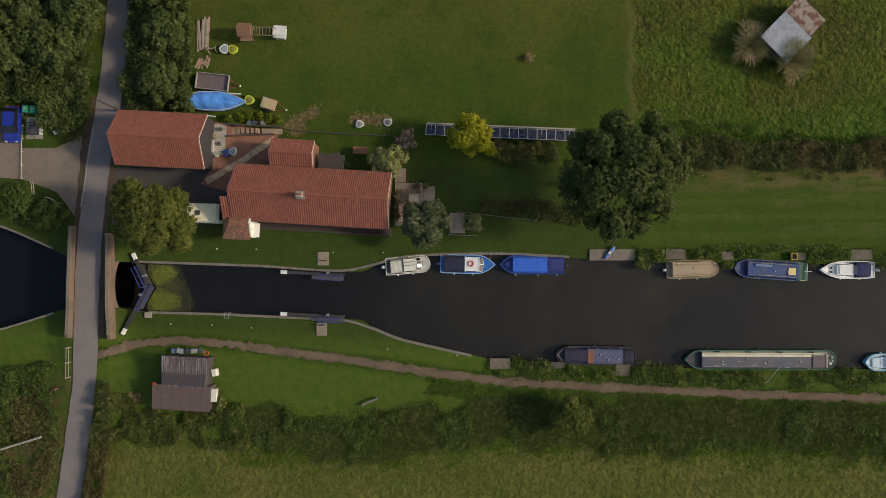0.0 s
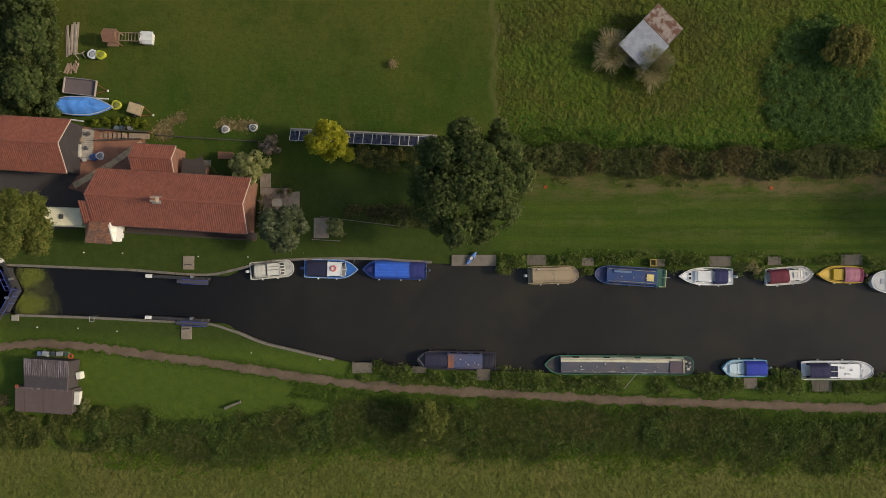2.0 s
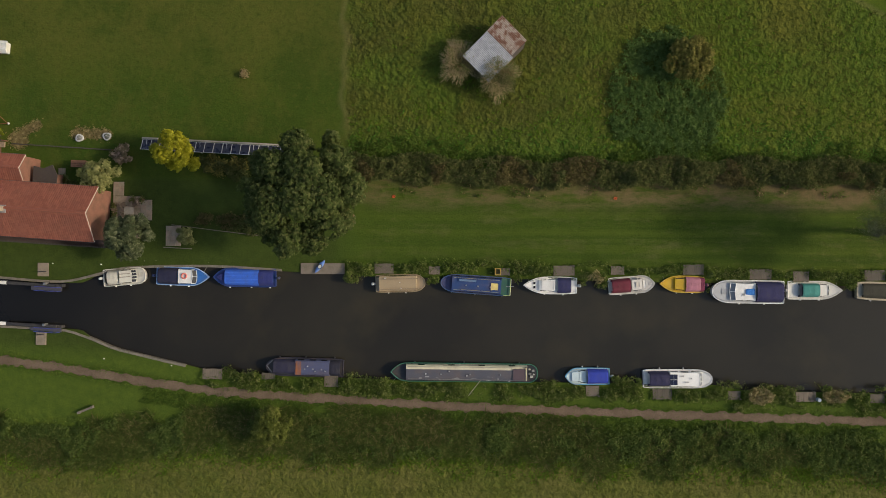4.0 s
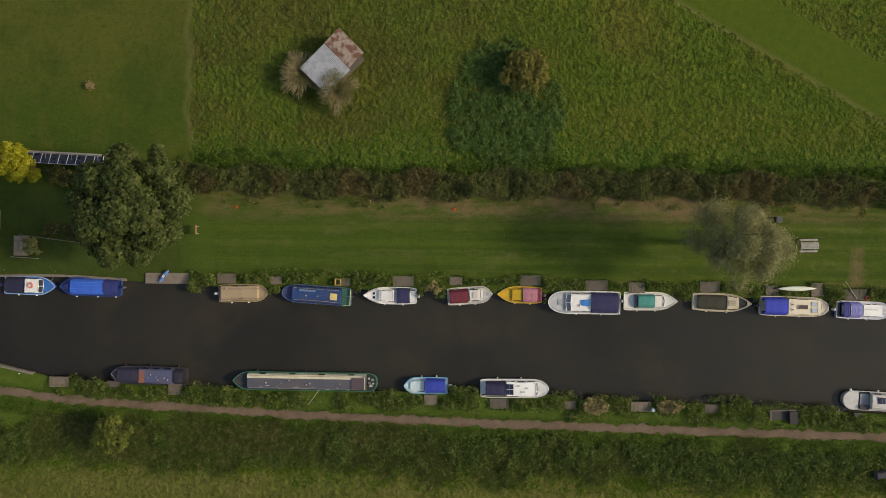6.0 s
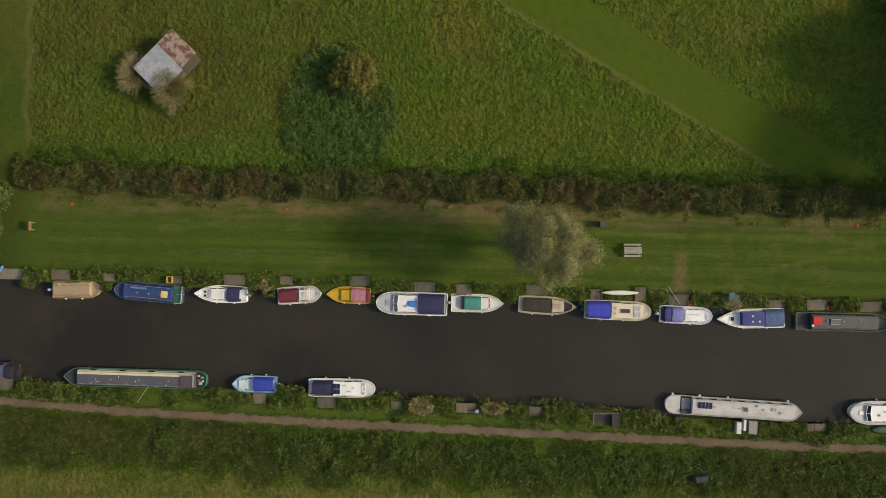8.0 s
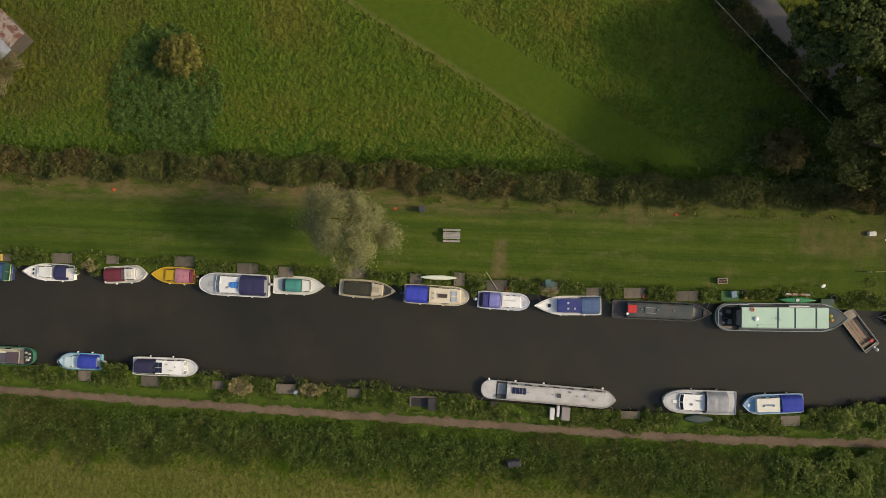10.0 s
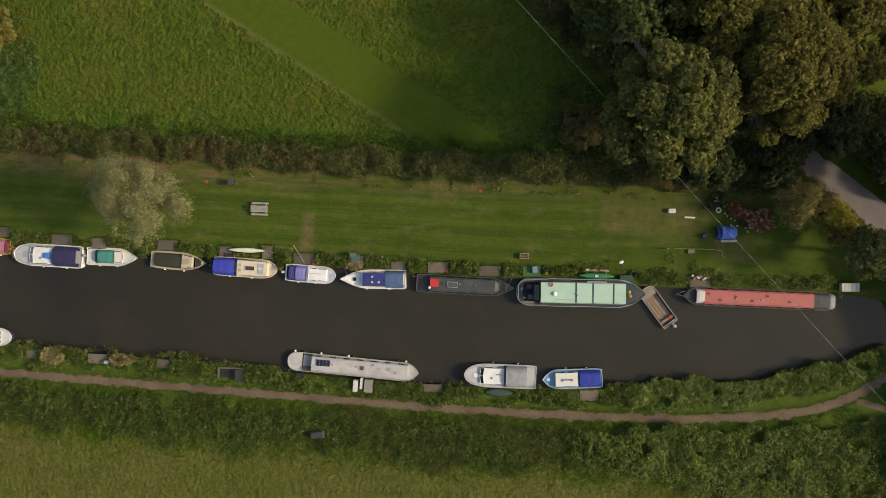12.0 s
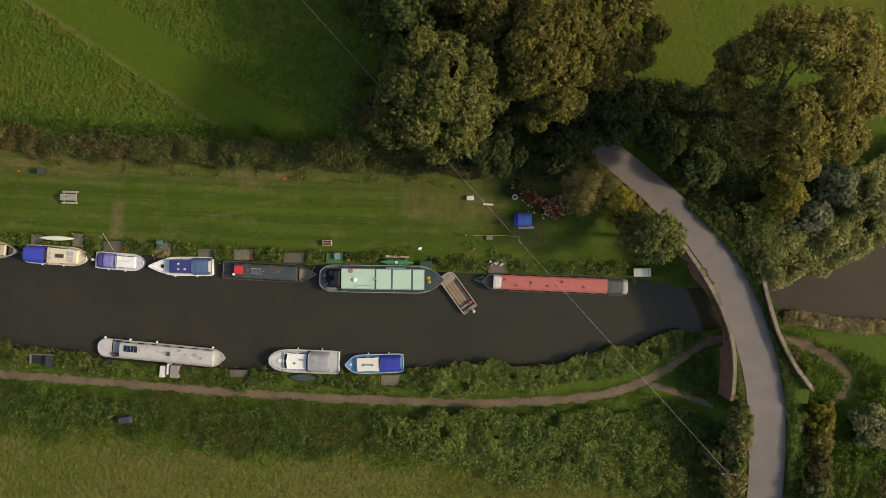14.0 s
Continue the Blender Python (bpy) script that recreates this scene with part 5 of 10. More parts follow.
cruiser("blue and white cabin cruiser with royal blue canvas", 127.46, -12.87, -175, 6.4, 2.05, hull=(0.08, 0.22, 0.50), deck=(0.12, 0.32, 0.55), gunwale=(0.45, 0.55, 0.66), top=(0.70, 0.67, 0.58), cover=(0.02, 0.04, 0.33), cover_at=(0.03, 0.38), roof=(0.40, 0.80), roof_k=0.78, shape=FULL, screen=False, step=False, side=1, hatches=((0.6, 0.0, 0.9, 0.08, (0.35, 0.3, 0.2)), (0.68, 0.05, 0.14, 0.14, (0.3, 0.2, 0.1)), (0.52, 0.05, 0.14, 0.14, (0.3, 0.2, 0.1)), (0.9, 0, 0.3, 0.3, WHITE)), rail=True)


def kayak(label, x, y, z, heading, L, beam, colour, seat=True):
    b = thing("kayak", label, "kayak", pose(x, y, z, 0, 0, heading))
    rows = []
    for i in range(17):
        u = i / 16
        h = beam / 2 * math.sin(math.pi * min(1, max(0, u))) ** 0.7 + 0.012
        rows.append([(u * L, -h, 0.16), (u * L, -h * 0.6, 0.02), (u * L, h * 0.6, 0.02), (u * L, h, 0.16), (u * L, h * 0.5, 0.24), (u * L, -h * 0.5, 0.24), (u * L, -h, 0.16)])
    part("hull", loft(bmesh.new(), rows), GEL(colour), b, smooth=True)
    if seat:
        part("cockpit_rim", ring(L * 0.5, 0, 0.25, 0.24, 0.03), RUBBER, b)
        part("seat", block(L * 0.5 - 0.2, L * 0.5 + 0.2, -0.15, 0.15, 0.2, 0.246), GEL((0.55, 0.58, 0.55)), b)
    return b


kayak("upturned dark green dinghy lying in the bank grass", 114.85, -15.15, 0.1, 1.1, 3.1, 0.95, (0.045, 0.065, 0.055), False)
kayak("white kayak laid across a mooring landing", 85.64, -1.07, 0.38, 0.8, 4.1, 0.52, (0.68, 0.70, 0.58), False)
kayak("green canoe resting on a low stand", 124.35, -1.86, 0.42, 1.1, 3.8, 0.62, (0.03, 0.21, 0.085))
kayak("small blue kayak on the quayside", 17.55, -1.1, 0.15, 52, 1.75, 0.5, (0.10, 0.20, 0.50))

# ---- landings, lock and quays ----
LANDINGS_NORTH = [(25.19, -0.6, 2.1, 1.1, 0.3), (30.77, -0.76, 1.25, 0.87, 0.5), (38.3, -0.86, 1.6, 0.8, 0.4), (45.0, -0.67, 2.3, 1.1, 0.5), (50.83, -0.6, 1.4, 0.93, 0.4), (59.05, -0.46, 2.25, 1.1, 0.3), (66.3, -0.94, 2.35, 1.1, 0.7), (70.65, -1.12, 1.67, 1.1, 0.7),
                  (78.53, -0.94, 2.2, 1.1, 0.8), (85.19, -1.27, 1.35, 1.1, 0.9), (89.97, -1.14, 1.2, 1.45, 0.9), (94.11, -1.66, 2.25, 1.15, 1), (104.68, -1.87, 1.7, 0.87, 3), (109.05, -1.83, 2.25, 1.1, 2.8), (114.73, -1.89, 2.36, 1.06, 2.9), (137.3, -1.88, 2.1, 1.2, 3)]
LANDINGS_SOUTH = [(6.16, -12.43, 2.2, 1.15, 0), (12.43, -12.6, 1.5, 0.7, 0.4), (19.43, -13.1, 1.5, 1.2, 0.4), (48.17, -13.82, 1.45, 1.15, 0.8), (55.74, -14.07, 2.1, 1.1, 0.8), (63.51, -14.08, 1.3, 0.9, 0.4), (71.17, -14.15, 2.15, 1.05, 1.3), (78.8, -14.25, 1.5, 0.95, 1.2), (109.14, -15.08, 2.0, 0.8, 3.1), (126.15, -14.84, 2.0, 1.1, 3.4)]
TIMBERS = [WOOD((0.128, 0.106, 0.080)), WOOD((0.160, 0.130, 0.100)), WOOD((0.100, 0.086, 0.066))]


def landing(x, y, w, d, a, tone, label, n=None):
    """A small wooden mooring stage: boards on two bearers and four posts."""
    t = thing("landing_stage", label, "jetty", pose(x, y, 0, 0, 0, a), group="mooring stages")
    n = n or max(4, int(w / 0.24))
    me = mesh_of("board", block(0.006, w / n - 0.006, -d / 2, d / 2, 0.15, 0.20))
    me.materials.append(tone)
    for i in range(n):
        o = part("board", me, tone, t)
        o.matrix_basis = pose(-w / 2 + w * i / n, RNG.normal() * 0.015, RNG.normal() * 0.004, 0, 0, RNG.normal() * 0.4)
    for s in (-1, 1):
        part("bearer", block(-w / 2, w / 2, s * d * 0.4 - 0.05, s * d * 0.4 + 0.05, 0.04, 0.15), tone, t)
        for e in (-1, 1):
            part("post", block(e * (w / 2 - 0.06) - 0.06, e * (w / 2 - 0.06) + 0.06, s * (d / 2 - 0.05) - 0.05, s * (d / 2 - 0.05) + 0.05, -0.9, 0.20 + 0.3 * (RNG.random() < 0.15)), tone, t)
    return t


for i, (x, y, w, d, a) in enumerate(LANDINGS_NORTH + LANDINGS_SOUTH):
    landing(x, y, w, d, a, TIMBERS[i % 3], "small weathered grey wooden mooring stage on the grassy bank")
ORANGE = GEL((0.55, 0.065, 0.025))
for x, y in ((95.3, -2.0), (110.2, -2.15)):
    single("lifebuoy", ring(x, y, 0.27, 0.20, 0.06), ORANGE, "orange lifebuoy lying on a mooring stage", "lifebuoy", smooth=True)
single("quay", block(15.9, 20.8, -1.25, -0.05, -0.6, 0.12, bevel=0.03), STONE((0.19, 0.16, 0.128)), "grey concrete quay slab at the water's edge", "quay", kind="structure")

# ---- plants ----
TABLE = np.random.default_rng(3).random((97, 97))


def patches(x, y, size, seed=0):
    """Smooth random values from 0 to 1 that vary over about that many metres."""
    u, v = np.asarray(x) / size + 13.7 * seed, np.asarray(y) / size + 7.3 * seed
    i, j = np.floor(u).astype(int), np.floor(v).astype(int)
    a, b = u - i, v - j
    a, b = a * a * (3 - 2 * a), b * b * (3 - 2 * b)
    t = lambda p, q: TABLE[p % 97, q % 97]
    return t(i, j) * (1 - a) * (1 - b) + t(i + 1, j) * a * (1 - b) + t(i, j + 1) * (1 - a) * b + t(i + 1, j + 1) * a * b


def strewn(n, x0, x1, low, high, keep=0.0, size=2.0, seed=0, free=(), rag=0.0):
    """Points over a strip between two edges y(x); keep thins it out in patches; free: places left bare."""
    x = x0 + (x1 - x0) * RNG.random(n)
    lo, hi = (low(x) if callable(low) else np.full(n, low)), (high(x) if callable(high) else np.full(n, high))
    y = lo + (hi - lo) * RNG.random(n)
    if rag:
        x, y = x + rag * (patches(x, y, 1.9, seed + 60) - 0.5), y + rag * (patches(x, y, 1.9, seed + 70) - 0.5)
    ok = patches(x, y, size, seed) > keep
    for cx, cy, w, d, *_ in free:
        ok &= (np.abs(x - cx) > w / 2 + 0.1) | (np.abs(y - cy) > d / 2 + 0.1)
    return np.c_[x[ok], y[ok], ground_z(x[ok], y[ok])]


def oval(n, cx, cy, rx, ry, seed=0):
    """Points over an uneven round patch."""
    x, y = cx + rx * 1.3 * (2 * RNG.random(n) - 1), cy + ry * 1.3 * (2 * RNG.random(n) - 1)
    ok = np.hypot((x - cx) / rx, (y - cy) / ry) + 0.9 * (patches(x, y, 0.8, seed) - 0.5) < 1.0
    return np.c_[x[ok], y[ok], ground_z(x[ok], y[ok])]


def bushy(name, label, category, p, height, leaf, material, lumps=1.3, seed=0, up=0.6, rough=0.45):
    """A thicket or hedge: leaf sprays over a lumpy surface, denser at the top."""
    big, small = patches(p[:, 0], p[:, 1], lumps, seed), patches(p[:, 0], p[:, 1], lumps * 0.4, seed + 5)
    h = height * (0.25 + 0.75 * (0.65 * big + 0.35 * small))
    q = p.copy()
    q[:, 2] += h * (1 - rough * RNG.random(len(p)) ** 2 + 0.10 * RNG.normal(size=len(p)))
    q = np.repeat(q, 4, axis=0)
    out = RNG.normal(size=q.shape) * np.array((1, 1, 0.8)) + np.array((0, 0, 0.35))
    out /= np.linalg.norm(out, axis=1)[:, None]
    q += out * leaf * (1.1 + 0.9 * RNG.random((len(q), 1))) * np.array((1.25, 1.25, 0.8))
    lie = lambda x, y: height * 0.75 * (0.65 * patches(x, y, lumps, seed) + 0.35 * patches(x, y, lumps * 0.4, seed + 5))
    e = 0.08
    slope = np.c_[lie(p[:, 0] - e, p[:, 1]) - lie(p[:, 0] + e, p[:, 1]), lie(p[:, 0], p[:, 1] - e) - lie(p[:, 0], p[:, 1] + e), np.zeros(len(p))] / (2 * e)
    slope = np.repeat(np.clip(slope, -1.6, 1.6), 4, axis=0)
    return single(name, leaf_mesh(name, q, leaf * 0.80, 0.8, facing=slope * 0.8 + out * 0.75, wild=0.22, fine=True), material, label, category, kind="stuff")


def bark(bm, base, tip, r0, r1, bend=0.3, n=5):
    a, b = Vector(base), Vector(tip)
    off = Vector((RNG.normal() * bend, RNG.normal() * bend, 0))
    pts = [a.lerp(b, i / n) + off * math.sin(math.pi * i / n) for i in range(n + 1)]
    tube(bm, pts, lambda t: r0 + (r1 - r0) * t, 6)


BARK = surface("bark", (0.10, 0.08, 0.06), 0.95, dirt=0.4, grain=8, relief=0.04)


def tree(label, x, y, rx, ry, height, material, leaves, leaf=0.16, clumps=40, low=0.25, name="tree", clump_r=0.28, gap=0.0, up=0.45, twigs=0, wob=1.0, fluff=1.0, cut=None):
    """A tree or shrub: trunk with limbs to the larger clumps, and a crown of clumps of leaf sprays."""
    z0 = float(ground_z(x, y))
    t = thing(name, label, "tree" if name == "tree" else "shrub", pose(x, y, z0))
    zc, rz = height * (low + 1) / 2, height * (1 - low) / 2
    cs = []
    golden = 2.39996
    for i in range(clumps):
        k = (i + 0.5) / clumps
        cz = 1 - 1.45 * k
        a = golden * i + RNG.normal() * 0.3
        s = math.sqrt(max(0.0, 1 - cz * cz)) * (0.45 + 0.5 * RNG.random())
        s *= 0.97 + wob * (0.10 * math.sin(2 * a + x) + 0.08 * math.sin(3 * a + 2 * y) + 0.04 * math.sin(7 * a))
        cs.append((rx * s * math.cos(a), ry * s * math.sin(a), zc + rz * cz * (0.55 + 0.4 * RNG.random())))
    cs = np.array(cs)
    size = (rx + ry) / 2
    if size > 2.3:
        # draw the clumps together into boughs, with dark clefts between them
        m = int(6 + size * 1.7)
        k = (np.arange(m) + 0.5) / m
        a = golden * np.arange(m) + x
        up_ = 1 - 1.15 * k
        arm = np.sqrt(np.maximum(0, 1 - up_ ** 2)) * (0.58 + 0.42 * RNG.random(m))
        boughs = np.c_[rx * arm * np.cos(a), ry * arm * np.sin(a), zc + rz * up_ * (0.72 + 0.2 * RNG.random(m))]
        near = np.argmin(((cs[:, None] - boughs[None]) ** 2 * np.array((1, 1, 0.5))).sum(-1), axis=1)
        cs = cs + (boughs[near] - cs) * 0.5
    r = clump_r * size * (0.7 + 0.6 * RNG.random(clumps))
    leaf = leaf * 0.68
    r[: clumps // 4] *= 1.25
    puffs = int(leaves * 0.30 * 14 / 10)
    which = RNG.integers(0, clumps, puffs)
    d = RNG.normal(size=(puffs, 3))
    d[:, 2] = np.abs(d[:, 2]) * 1.0 - 0.35
    d /= np.linalg.norm(d, axis=1)[:, None]
    p = cs[which] + d * (r[which] * (0.55 + 0.55 * RNG.random(puffs)))[:, None] * np.array((1, 1, 0.75))
    ball_r = min(0.25, 0.035 * size + 0.08) * fluff * (0.7 + 0.6 * RNG.random(puffs))
    p, d, ball_r = np.repeat(p, 10, axis=0), np.repeat(d, 10, axis=0), np.repeat(ball_r, 10)[:, None]
    out = RNG.normal(size=p.shape) + np.array((0, 0, 0.5))
    out /= np.linalg.norm(out, axis=1)[:, None]
    p += out * ball_r * (0.7 + 0.45 * RNG.random((len(p), 1))) * np.array((1, 1, 0.8))
    d = d * 0.8 + out * 0.65
    p[:, 2] = np.maximum(p[:, 2], 0.1)
    if gap:
        ok = patches(p[:, 0] + x, p[:, 1] + y, 1.3, 2) > gap
        p, d = p[ok], d[ok]
    if cut:
        # a thin side of the crown
        ok = np.hypot(p[:, 0] - cut[0], p[:, 1] - cut[1]) / cut[2] + 0.9 * (patches(p[:, 0], p[:, 1], 0.7, 8) - 0.5) > 0.25 + 0.75 * RNG.random(len(p))
        p, d = p[ok], d[ok]
    part("crown", leaf_mesh("crown", p, leaf, up, facing=d, wild=0.2, fine=True), material, t)
    bm = bmesh.new()
    tr = 0.018 * height + 0.04
    bark(bm, (0, 0, -0.2), (0, 0, zc), tr * 1.4, tr * 0.6, 0.1)
    for c in cs[:: max(1, clumps // (12 + twigs))]:
        bark(bm, (0, 0, zc * (0.45 + 0.4 * RNG.random())), tuple(c * np.array((0.9, 0.9, 1))), tr * 0.45, 0.02, 0.25)
    part("trunk", bm, BARK, t, "brown bark trunk with spreading limbs")
    return t


def twiggy(label, x, y, r, height, material, n=900, sprays=900):
    """A nearly bare bush: many thin arching stems from one root, with a few dry sprays at their tips."""
    z0 = float(ground_z(x, y))
    t = thing("shrub", label, "shrub", pose(x, y, z0))
    a = RNG.random(n) * 6.2832
    s = np.sqrt(RNG.random(n)) * r * (1 + 0.13 * np.sin(3 * a + x) + 0.10 * np.sin(7 * a))
    tip = np.c_[s * np.cos(a), s * np.sin(a), height * (1.05 - 0.6 * (s / r) ** 2) * (0.7 + 0.4 * RNG.random(n))]
    root = tip * np.array((0.12, 0.12, 0)) + np.c_[RNG.normal(size=(n, 2)) * 0.15, np.zeros(n)]
    mid = root * 0.4 + tip * 0.6 + np.array((0, 0, 0.35)) * height * 0.5 * RNG.random((n, 1))
    side = np.c_[-np.sin(a), np.cos(a), np.zeros(n)] * 0.02
    v = np.stack((root - side, root + side, mid + side, mid - side, mid - side, mid + side, tip + side * 0.5, tip - side * 0.5), 1).reshape(-1, 3)
    tagged(part("twig_mass", arrays("twig_mass", v, np.arange(8 * n).reshape(2 * n, 4)), BARE, t, "thin straw coloured stems"), kind="stuff")
    pick = RNG.integers(0, n, sprays)
    part("crown", leaf_mesh("crown", tip[pick] + RNG.normal(size=(sprays, 3)) * 0.12, 0.06, 0.8), material, t)
    return t


BARE = surface("dry_stems", (0.40, 0.31, 0.175), 0.9, dirt=0.3)
OAK = leafy("dark_green_leaves", (0.046, 0.072, 0.021), (0.096, 0.122, 0.037), (0.176, 0.188, 0.074))
MAPLE = leafy("yellow_green_leaves", (0.072, 0.098, 0.022), (0.150, 0.164, 0.040), (0.225, 0.200, 0.062))
GREY = leafy("grey_green_leaves", (0.060, 0.082, 0.038), (0.130, 0.150, 0.074), (0.240, 0.258, 0.148))
GOLD = leafy("golden_leaves", (0.205, 0.208, 0.014), (0.385, 0.370, 0.030), (0.520, 0.500, 0.070))
OLIVE = leafy("olive_leaves", (0.074, 0.098, 0.029), (0.155, 0.168, 0.055), (0.243, 0.245, 0.104))
RED_PALE = leafy("pale_pink_flowers", (0.40, 0.22, 0.14), (0.70, 0.50, 0.40), (0.85, 0.74, 0.64))
PINK = leafy("dusky_pink_flowers", (0.120, 0.105, 0.060), (0.320, 0.245, 0.180), (0.620, 0.470, 0.390))
RUST = leafy("autumn_brown_leaves", (0.096, 0.096, 0.026), (0.226, 0.196, 0.052), (0.390, 0.320, 0.092))
AMBER = leafy("amber_leaves", (0.062, 0.070, 0.019), (0.152, 0.138, 0.035), (0.318, 0.252, 0.062))
WILLOW = leafy("pale_willow_leaves", (0.140, 0.160, 0.056), (0.285, 0.285, 0.110), (0.420, 0.400, 0.180))
GREY_WILLOW = leafy("grey_willow_leaves", (0.090, 0.110, 0.062), (0.200, 0.215, 0.125), (0.340, 0.345, 0.230))
YELLOWING = leafy("yellowing_leaves", (0.13, 0.125, 0.020), (0.25, 0.225, 0.040), (0.34, 0.29, 0.06))
SILVER = leafy("silver_willow_leaves", (0.130, 0.142, 0.060), (0.258, 0.256, 0.124), (0.410, 0.392, 0.225))
THICKET_PALE = leafy("faded_olive_leaves", (0.110, 0.100, 0.034), (0.205, 0.178, 0.066), (0.340, 0.290, 0.130))
TWIGGY = leafy("grey_brown_leaves", (0.092, 0.076, 0.030), (0.195, 0.150, 0.056), (0.330, 0.250, 0.105))
YOLIVE = leafy("yellow_olive_leaves", (0.080, 0.106, 0.022), (0.148, 0.168, 0.040), (0.210, 0.218, 0.068))
THORN = leafy("dry_thorn_leaves", (0.120, 0.122, 0.030), (0.205, 0.190, 0.052), (0.300, 0.266, 0.090))
STRAWY = leafy("straw_twigs", (0.170, 0.135, 0.062), (0.300, 0.240, 0.110), (0.410, 0.335, 0.170))
HEDGE = leafy("hedge_leaves", (0.066, 0.082, 0.025), (0.104, 0.116, 0.038), (0.146, 0.142, 0.056))
HEDGE_RUST = leafy("hedge_autumn_leaves", (0.084, 0.076, 0.029), (0.126, 0.108, 0.043), (0.170, 0.142, 0.064))
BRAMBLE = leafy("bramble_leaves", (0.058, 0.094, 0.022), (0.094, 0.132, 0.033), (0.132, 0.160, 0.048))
BANK = leafy("bank_growth", (0.056, 0.088, 0.018), (0.116, 0.152, 0.036), (0.205, 0.212, 0.082))
WEEDS = leafy("bank_weeds", (0.048, 0.090, 0.013), (0.082, 0.132, 0.023), (0.128, 0.160, 0.040))
ROUGH_WEEDS = leafy("rough_olive_weeds", (0.066, 0.086, 0.020), (0.110, 0.126, 0.033), (0.165, 0.164, 0.060))
NETTLE = leafy("nettle_leaves", (0.064, 0.118, 0.028), (0.106, 0.168, 0.046), (0.142, 0.206, 0.066))
FIELD = leafy("meadow_grass", (0.066, 0.122, 0.011), (0.092, 0.148, 0.015), (0.122, 0.160, 0.024))
FIELD_LUSH = leafy("lush_grass", (0.046, 0.112, 0.014), (0.078, 0.150, 0.022), (0.115, 0.180, 0.036))
FIELD_BROWN = leafy("browning_grass", (0.064, 0.080, 0.013), (0.082, 0.094, 0.017), (0.104, 0.105, 0.027))
CROP = leafy("stubble_grass", (0.080, 0.100, 0.016), (0.108, 0.120, 0.026), (0.142, 0.138, 0.042))
RANK = leafy("rank_grass_blades", (0.058, 0.088, 0.018), (0.092, 0.122, 0.030), (0.132, 0.146, 0.046))
DRY_RANK = leafy("dead_stalks", (0.110, 0.098, 0.040), (0.175, 0.150, 0.066), (0.235, 0.200, 0.095))
RED_FLOWERS = leafy("red_flowers", (0.110, 0.052, 0.018), (0.320, 0.092, 0.036), (0.620, 0.400, 0.300))
DRY = leafy("dry_grass", (0.210, 0.175, 0.085), (0.330, 0.275, 0.140), (0.420, 0.360, 0.200))

nb, sb = (lambda x: along(NORTH_BANK, x)), (lambda x: along(SOUTH_BANK, x))
pathy = lambda x: along(PATH_LINE[:28], x)
stages = [(x, y, w + 0.3, d + 0.6) for x, y, w, d, a in LANDINGS_NORTH + LANDINGS_SOUTH] + [(18.4, -0.6, 5.2, 1.6), (99.9, -1.45, 2.0, 1.8), (119.4, -1.7, 2.2, 1.4), (126.4, -2, 3, 1), (129.4, -1.9, 1.8, 1.2), (152.8, -1.6, 2.2, 1.4), (86.5, -14.9, 3.0, 1.8), (101.3, -15.2, 2.6, 1.7), (116.3, -15.2, 3.4, 1.2)]

HULLS = []
for ob in bpy.data.objects:
    if ob.parent and ob.name.startswith("hull"):
        co = np.array([ob.parent.matrix_world @ v.co for v in ob.data.vertices])
        lo, hi = co.min(axis=0), co.max(axis=0)
        HULLS.append(((lo[0] + hi[0]) / 2, (lo[1] + hi[1]) / 2, hi[0] - lo[0] + 0.35, hi[1] - lo[1] + 0.25))
kept_clear = stages + HULLS
# hedges and thickets
hx = lambda x: 9.9 + 0.25 * np.sin(x * 0.11) - 0.011 * (x - 60)
p = strewn(26000, 20, 147, lambda x: hx(x) - 1.3 - 0.35 * np.sin(x * 0.9), lambda x: hx(x) + 1.5 + 0.4 * np.sin(x * 0.7), 0.05, 0.9, 1)
rust = patches(p[:, 0], p[:, 1], 4, 9) + 0.3 * (patches(p[:, 0], p[:, 1], 0.8, 9) - 0.5) > 0.70
bushy("hedge", "long untrimmed field hedge of dark green thorn", "hedge", p[~rust], 1.8, 0.12, HEDGE, 2.0, 1, rough=0.2)
bushy("hedge", "rusty brown autumn stretches of the field hedge", "hedge", p[rust], 1.7, 0.11, HEDGE_RUST, 1.6, 2, rough=0.2)
p = strewn(11000, 20, 147, lambda x: hx(x) + 0.8, lambda x: hx(x) + 3.2 + 0.9 * np.sin(x * 0.25), 0.2, 1.3, 4, rag=1.6)
p = p[RNG.random(len(p)) < np.clip((hx(p[:, 0]) + 4.2 - p[:, 1]) / 2.6, 0.1, 1)]
bushy("tall_weeds", "green nettles and tall weeds along the hedge", "weeds", p, 0.6, 0.10, WEEDS, 1.0, 4)
top_edge = lambda x: np.where(x < 25, np.interp(x, [-24, -11, -5, 2, 7, 25], [-17.4, -18.3, -17.6, -16.9, -16.5, -16.8]), pathy(x) - 1.35) - 0.3 * np.sin(x * 0.8)
low_side = lambda x: top_edge(x) - 4.6 + 0.5 * np.sin(x * 0.21) + 0.4 * np.sin(x * 0.63)
p = strewn(46000, -24, 131, lambda x: low_side(x) - 1.2, lambda x: top_edge(x) + 0.3, 0.08, 1.6, 6)
ragged = p[:, 1] + 1.8 * (patches(p[:, 0], p[:, 1], 2.3, 63) - 0.5)
p = p[RNG.random(len(p)) < np.clip((ragged - low_side(p[:, 0]) + 0.4) / 2.4, 0, 1) * np.clip((top_edge(p[:, 0]) + 0.1 - ragged) / 0.8, 0.1, 1)]
